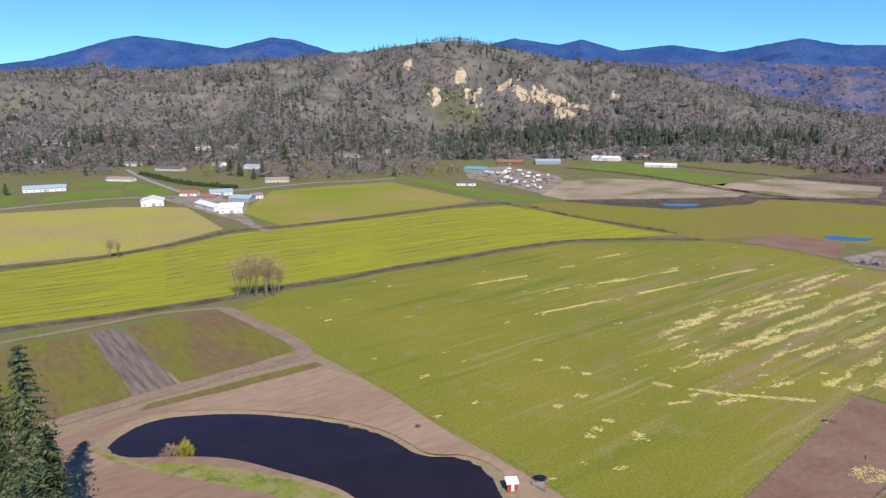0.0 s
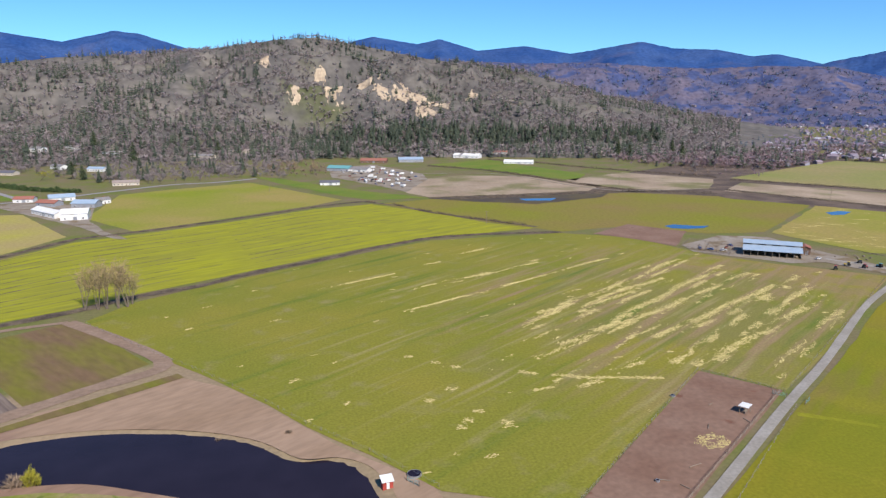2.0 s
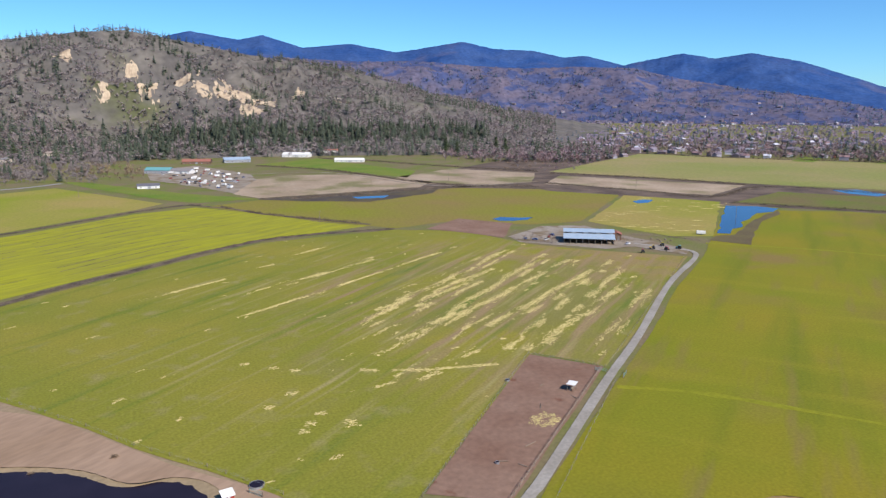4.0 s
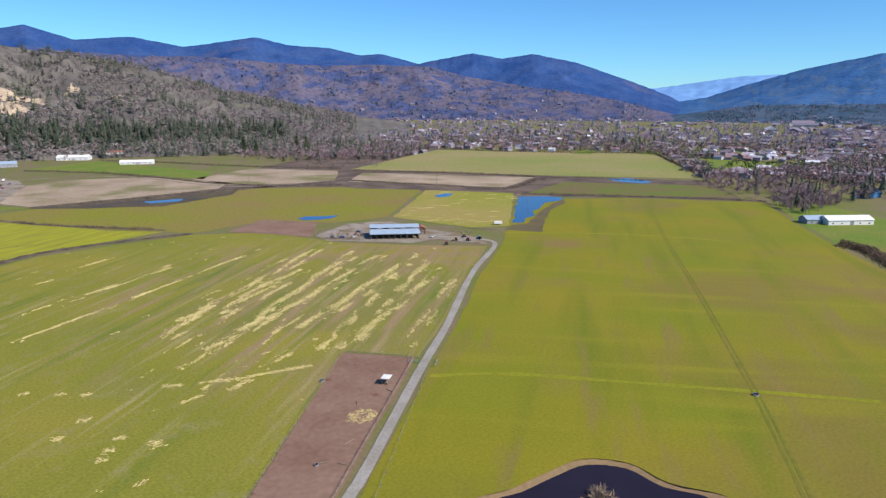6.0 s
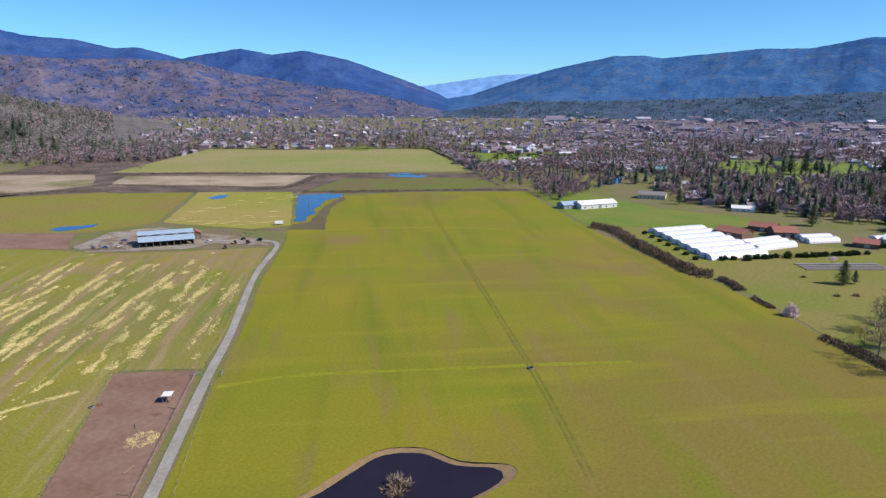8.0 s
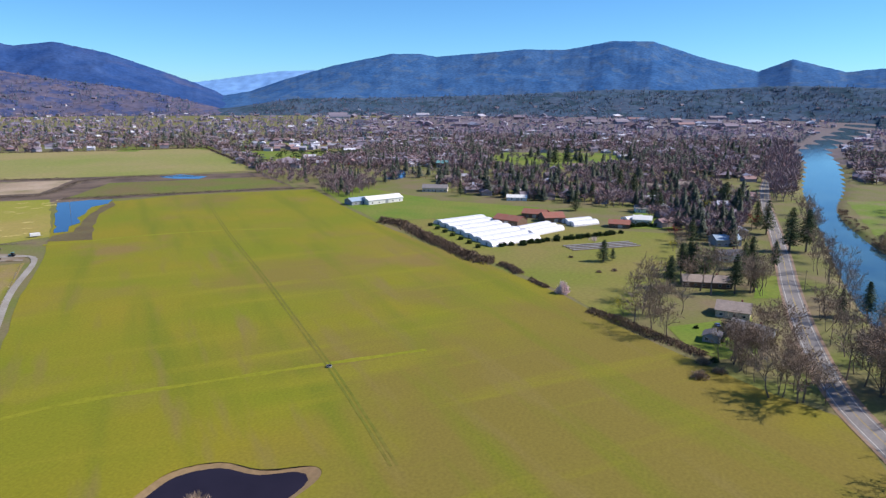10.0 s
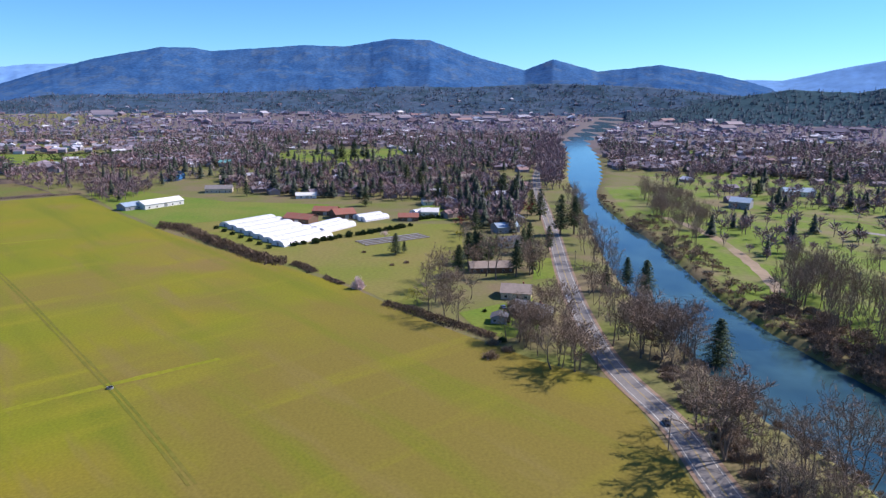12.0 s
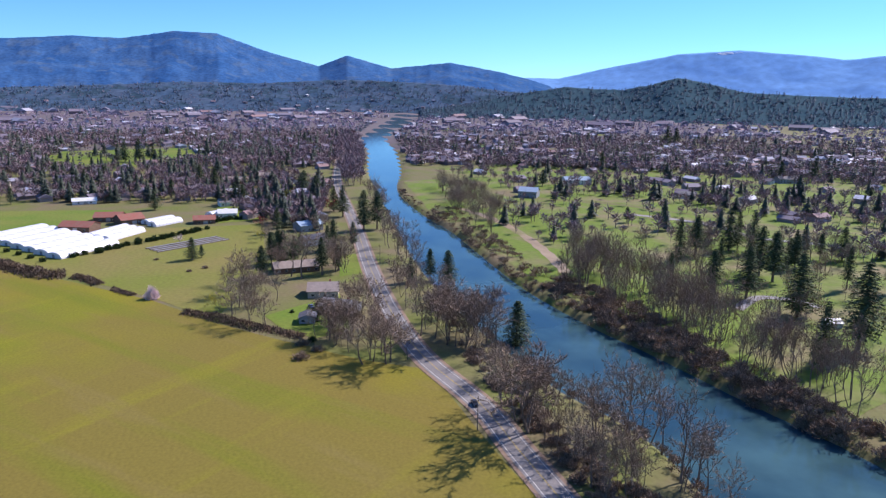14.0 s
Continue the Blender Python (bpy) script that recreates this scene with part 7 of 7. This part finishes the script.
def pump_house(x, y, turn):
    root = new("pump_house")
    root.matrix_basis = pose(x, y, 0.0, 0, 0, turn)
    part("wall", boxes((-1.4, 1.4, -1.2, 1.2, -0.3, 2.1)), M_REDPAINT, root)
    bm = bmesh.new()
    v = [bm.verts.new(p) for p in ((-1.7, -1.5, 2.05), (1.7, -1.5, 2.05), (1.7, 1.5, 2.7), (-1.7, 1.5, 2.7), (-1.7, -1.5, 2.15), (1.7, -1.5, 2.15), (1.7, 1.5, 2.8), (-1.7, 1.5, 2.8))]
    for f in ((3, 2, 1, 0), (4, 5, 6, 7), (0, 1, 5, 4), (1, 2, 6, 5), (2, 3, 7, 6), (3, 0, 4, 7)):
        bm.faces.new([v[i] for i in f])
    part("roof", bm, M_ROOF_WHITE, root, "pale sheet metal roof")
    part("door", boxes((-0.4, 0.4, -1.25, -1.19, 0.0, 1.8)), M_WHITE, root)
    return tagged(root, "small red pump house with a pale roof by the pond", "shed")


pump_house(10.5, 170.5, 10)


def trough(x, y, r=1.4, label="round water trough"):
    root = new("water_trough")
    root.matrix_basis = pose(x, y, 0.1)
    bm = bmesh.new()
    n = 18
    ring = lambda rr, z: [bm.verts.new((math.cos(6.2832 * k / n) * rr, math.sin(6.2832 * k / n) * rr, z)) for k in range(n)]
    a, b, c, d = ring(r, -0.1), ring(r, 0.6), ring(r - 0.08, 0.6), ring(r - 0.08, 0.4)
    for p, q in ((a, b), (b, c), (c, d)):
        for k in range(n):
            bm.faces.new((p[k], p[(k + 1) % n], q[(k + 1) % n], q[k]))
    part("tank", bm, M_STEEL, root)
    bm = bmesh.new()
    bm.faces.new([bm.verts.new((math.cos(6.2832 * k / n) * (r - 0.09), math.sin(6.2832 * k / n) * (r - 0.09), 0.5)) for k in range(n)])
    part("water", bm, M_POND, root, "dark water")
    return tagged(root, label, "trough")


trough(18.3, 175.1, 2.0, "round stock tank with dark water at the pasture's corner")
trough(222.8, 112.4, 1.1, "small steel water trough in the open field")
trough(111.7, 213.3, 0.8, "small steel trough by the paddock fence")


def trailer(x, y, turn):
    root = new("stock_trailer")
    root.matrix_basis = pose(x, y, 0.15, 0, 0, turn)
    bm = boxes((-3.2, 3.2, -1.15, 1.15, 0.7, 2.9))
    bmesh.ops.bevel(bm, geom=bm.edges[:], offset=0.2, segments=2, affect="EDGES")
    part("body", bm, M_WHITE, root)
    for u in (-1.2, 0.2):
        for s in (-1, 1):
            bm = bmesh.new()
            tube(bm, (u, s * 1.0, 0.4), (u, s * 1.25, 0.4), 0.4, 0.4, 10)
            part("wheel", bm, M_RUBBER, root)
    part("drawbar", boxes((3.2, 4.6, -0.08, 0.08, 0.5, 0.62)), M_STEEL, root)
    return tagged(root, "white enclosed trailer parked by the flooded field", "trailer")


van = trailer(371.9, 407.1, -35)
for x, y in zip(*in_poly([(-5, 1000), (50, 1070), (105, 965), (100, 880), (70, 800), (35, 880)], 26)):
    copy_thing(van, pose(x, y, 0.2, 0, 0, rng.uniform(0, 360)))["label"] = "white enclosed trailer parked in the works yard"


def car(x, y, turn, paint, label):
    """A car: body with bonnet and boot, a glazed cabin, wheels and lights."""
    root = new("car")
    root.matrix_basis = pose(x, y, 0.2, 0, 0, turn)
    bm = boxes((-2.2, 2.2, -0.88, 0.88, 0.32, 0.92))
    bmesh.ops.bevel(bm, geom=bm.edges[:], offset=0.12, segments=2, affect="EDGES")
    part("body", bm, paint, root)
    bm = bmesh.new()
    v = box(bm, -1.5, 0.9, -0.8, 0.8, 0.9, 1.42)
    for i, dx in ((4, 0.35), (7, 0.35), (5, -0.5), (6, -0.5)):
        v[i].co.x += dx
        v[i].co.y *= 0.86
    part("cabin", bm, M_GLASS, root, "dark glass")
    part("car_roof", boxes((-1.1, 0.38, -0.66, 0.66, 1.42, 1.47)), paint, root)
    for u in (-1.35, 1.35):
        for s in (-1, 1):
            bm = bmesh.new()
            tube(bm, (u, s * 0.72, 0.33), (u, s * 0.92, 0.33), 0.33, 0.33, 10)
            part("wheel", bm, M_RUBBER, root)
    for s in (-1, 1):
        part("headlight", boxes((2.17, 2.22, s * 0.6 - 0.18, s * 0.6 + 0.18, 0.6, 0.75)), M_WHITE, root)
        part("tail_light", boxes((-2.22, -2.17, s * 0.6 - 0.18, s * 0.6 + 0.18, 0.62, 0.76)), M_REDPAINT, root)
    return tagged(root, label, "car")


car(201.4, -69.0, 175, CAR_PAINTS[1], "black car driving on the river road")
NAMES = ("white", "black", "red", "blue", "silver")
protos = [car(40 + 5 * i, 900, 30 * i, CAR_PAINTS[i], NAMES[i] + " car parked in the works yard") for i in range(5)]
for i, (x, y) in enumerate(zip(*in_poly([(0, 1000), (60, 1060), (105, 960), (100, 860), (60, 800), (30, 880)], 46))):
    copy_thing(protos[i % 5], pose(x, y, 0.2, 0, 0, rng.uniform(0, 360)))
for x, y, t_ in ((255, 432, 20), (262, 440, 60), (268, 446, 100), (248, 436, 140), (300, 398, 20), (243, 441, 75)):
    copy_thing(protos[int(x) % 5], pose(x, y, 0.22, 0, 0, t_))["label"] = "car parked in the gravel farmyard"
for x, y, t_ in ((318, -28, 10), (306, -30, 95), (322, -46, 20)):
    copy_thing(protos[int(x) % 5], pose(x, y, 0.15, 0, 0, t_))["label"] = "car parked beside the riverside bungalow"


def tractor(x, y, turn, paint):
    root = new("tractor")
    root.matrix_basis = pose(x, y, 0.22, 0, 0, turn)
    part("bonnet", boxes((0.2, 2.0, -0.4, 0.4, 0.8, 1.5)), paint, root)
    part("cab", boxes((-1.1, 0.2, -0.7, 0.7, 0.9, 2.5)), M_GLASS, root)
    part("cab_roof", boxes((-1.2, 0.3, -0.8, 0.8, 2.5, 2.65)), paint, root)
    for u, r_ in ((-0.8, 0.8), (1.5, 0.45)):
        for s in (-1, 1):
            bm = bmesh.new()
            tube(bm, (u, s * 0.6, r_), (u, s * 1.0, r_), r_, r_, 12)
            part("wheel", bm, M_RUBBER, root)
    return tagged(root, "farm tractor parked beside the gravel lane", "tractor")


for x, y, t_, p in ((312, 372, 20, CAR_PAINTS[2]), (318, 384, 70, M_BUD), (322, 372, 110, M_ROOF_TEAL), (292, 371, 45, CAR_PAINTS[2]), (306, 379, 150, M_YLINE)):
    tractor(x, y, t_, p)


def bale_stack(x, y, turn):
    root = new("pallet_stack")
    root.matrix_basis = pose(x, y, 0.2, 0, 0, turn)
    for k in range(3):
        part("pallet", boxes((-0.6, 0.6, -0.5, 0.5, 0.16 * k - 0.02, 0.16 * k + 0.13)), M_WOOD, root)
    return tagged(root, "stack of weathered wooden pallets in the farmyard", "pallets")


for i in range(14):
    bale_stack(318 + rng.uniform(-16, 34), 398 + rng.uniform(-6, 14), rng.uniform(0, 180))


def pole(x, y, h=11.0):
    """A wooden utility pole with a cross arm and insulators."""
    root = new("utility_pole")
    root.matrix_basis = pose(x, y, float(ground_z(x, y)), 0, 0, rng.uniform(-40, 40))
    bm = bmesh.new()
    tube(bm, (0, 0, -0.5), (0, 0, h), 0.17, 0.11, 7)
    part("mast", bm, M_WOOD, root)
    part("cross_arm", boxes((-1.2, 1.2, -0.06, 0.06, h - 0.9, h - 0.76)), M_WOOD, root)
    for u in (-1.1, 0, 1.1):
        part("insulator", boxes((u - 0.05, u + 0.05, -0.05, 0.05, h - 0.76, h - 0.56)), M_GREYWALL, root)
    return tagged(root, "weathered wooden utility pole", "utility pole", group="utility poles")


for x, y in ((230, 787), (330, 795), (526, 688), (477, 624), (453, 456), (-74, 804), (185, -64.5), (306, -70), (-300, 775), (-440, 690), (120, 560), (395, -75)):
    pole(x, y)


# straw spread in rows for feeding
def straw_row(a, b, width=2.6, fill=0.8):
    """One row of strewn straw: many small flat ragged wisps in uneven heaps, thinning out to the sides."""
    (x0, y0), (x1, y1) = a, b
    L = math.hypot(x1 - x0, y1 - y0)
    ux, uy = (x1 - x0) / L, (y1 - y0) / L
    count = int(L * width * 4.6)
    s_ = rng.uniform(0, L, count)
    o = rng.normal(0, width * 0.36, count) + 0.9 * np.sin(s_ * 0.11 + x0)
    cx, cy = x0 + ux * s_ - uy * o, y0 + uy * s_ + ux * o
    ok = vnoise(s_ * 0.075 + x0, o * 0.35 + y0) * 0.6 + vnoise(s_ * 0.3 + x0, o * 0.8 + 7) * 0.25 + rng.random(count) * 0.15 + 0.1 * np.abs(o) / width < fill
    cx, cy = cx[ok], cy[ok]
    n = 5
    V, F = [], []
    for px, py in zip(cx.tolist(), cy.tolist()):
        k = len(V)
        lr, wr = rng.uniform(0.25, 0.85), rng.uniform(0.14, 0.34)
        V.append((px, py, 0.17 + rng.uniform(0, 0.07)))
        for j in range(n):
            q = 6.2832 * j / n
            e = rng.uniform(0.5, 1.3)
            dx, dy = math.cos(q) * lr * e, math.sin(q) * wr * e
            V.append((px + ux * dx - uy * dy, py + uy * dx + ux * dy, 0.11))
        F += [(k, k + 1 + j, k + 1 + (j + 1) % n) for j in range(n)]
    if F:
        tagged(put("straw_row", V, F, M_STRAW), "pale straw spread in a ragged row on the pasture", "straw", kind="stuff")


FULL_ROWS = [((79, 296), (214, 414)), ((92, 315), (151, 357)), ((110, 285), (232, 393)), ((126, 291), (238, 373)), ((132, 272), (237, 346)), ((146, 345), (182, 369)), ((112, 313), (160, 350))]
DASHED_ROWS = [((126, 241), (262, 362)), ((144, 243), (250, 323)), ((156, 224), (240, 297)), ((76, 255), (143, 310)), ((90, 269), (127, 297)), ((134, 238), (256, 343))]
THIN_ROWS = [((76, 274), (123, 316)), ((84, 244), (146, 291)), ((75, 233), (116, 252)), ((58, 222), (78, 230)), ((30, 327), (88, 365)), ((88, 365), (186, 436)), ((37, 367), (89, 399)), ((89, 399), (160, 455)),
             ((52, 423), (63, 430)), ((73, 446), (99, 465)), ((53, 371), (123, 420)), ((53, 246), (68, 264)), ((48, 202), (62, 203)), ((99, 238), (116, 246)), ((60, 258), (68, 262)), ((-12, 374), (32, 404)), ((100, 330), (190, 402))]
CROSS_ROWS = [((65, 243), (71, 240)), ((76, 238), (89, 233)), ((89, 233), (116, 230)), ((83, 225), (93, 230))]
for a, b in FULL_ROWS:
    straw_row(a, b, 3.4, 0.6)
    straw_row((a[0] + 4.5, a[1] - 5.0), (b[0] + 4.0, b[1] - 4.6), 3.2, 0.4)
for a, b in DASHED_ROWS:
    straw_row(a, b, 4.2, 0.5)
for a, b in THIN_ROWS:
    straw_row(a, b, 3.2, 0.42)
for a, b in CROSS_ROWS:
    straw_row(a, b, 2.2, 0.7)
for x, y in ((26, 266), (36, 258), (43, 253), (38, 232), (39, 206), (36, 201), (28, 222), (44, 213), (51, 203)):
    straw_row((x - 1.5, y + 0.8), (x + 1.5, y - 0.8), 2.4, 0.75)
for k in range(90):
    x, y = in_poly(PASTURE, 1)
    straw_row((x[0], y[0]), (x[0] + rng.uniform(1.0, 5), y[0] + rng.uniform(0, 3.5)), 1.5, 0.5)
for k in range(9):
    ang = k * 0.7
    straw_row((108.3 + 2.5 * math.cos(ang), 180.6 + 2.5 * math.sin(ang)), (108.3 + 4.5 * math.cos(ang + 0.8), 180.6 + 4.5 * math.sin(ang + 0.8)), 2.6, 1.1)
for k in range(60):
    x, y = in_poly([(451, 608), (509, 534), (375, 398), (347, 410), (334, 455), (326, 487)], 1)
    straw_row((x[0], y[0]), (x[0] + rng.uniform(3, 12), y[0] - rng.uniform(1, 7)), 2.2, 0.6)


# logs, posts and tubs lying about the paddock
def log(x, y, turn, length):
    bm = bmesh.new()
    tube(bm, (-length / 2, 0, 0.22), (length / 2, 0, 0.2), 0.16, 0.11, 7)
    bmesh.ops.bevel(bm, geom=bm.edges[:], offset=0.02, segments=1, affect="EDGES")
    me = bpy.data.meshes.new("log")
    bm.to_mesh(me)
    bm.free()
    me.materials.append(M_WOOD)
    ob = new("log", me)
    ob.matrix_basis = pose(x, y, 0.1, 0, 0, turn)
    return tagged(ob, "weathered log lying on the paddock soil", "log")


for x, y, t_, l_ in ((96, 168, 20, 4.5), (88, 158, 120, 3.0), (112, 190, 60, 3.5), (84, 162, -20, 3.0), (121, 205, 35, 2.5), (126, 192, 100, 3.0)):
    log(x, y, t_, l_)
trough(82.0, 161.8, 0.6, "small pale feed tub in the paddock")
for i, (x, y) in enumerate(((248, 428), (244, 432), (252, 424), (256, 421), (240, 436), (296, 412), (300, 409), (303, 406))):
    plant(BARES[i % 4], USED, x, y, rng.uniform(4, 7), 1.4)
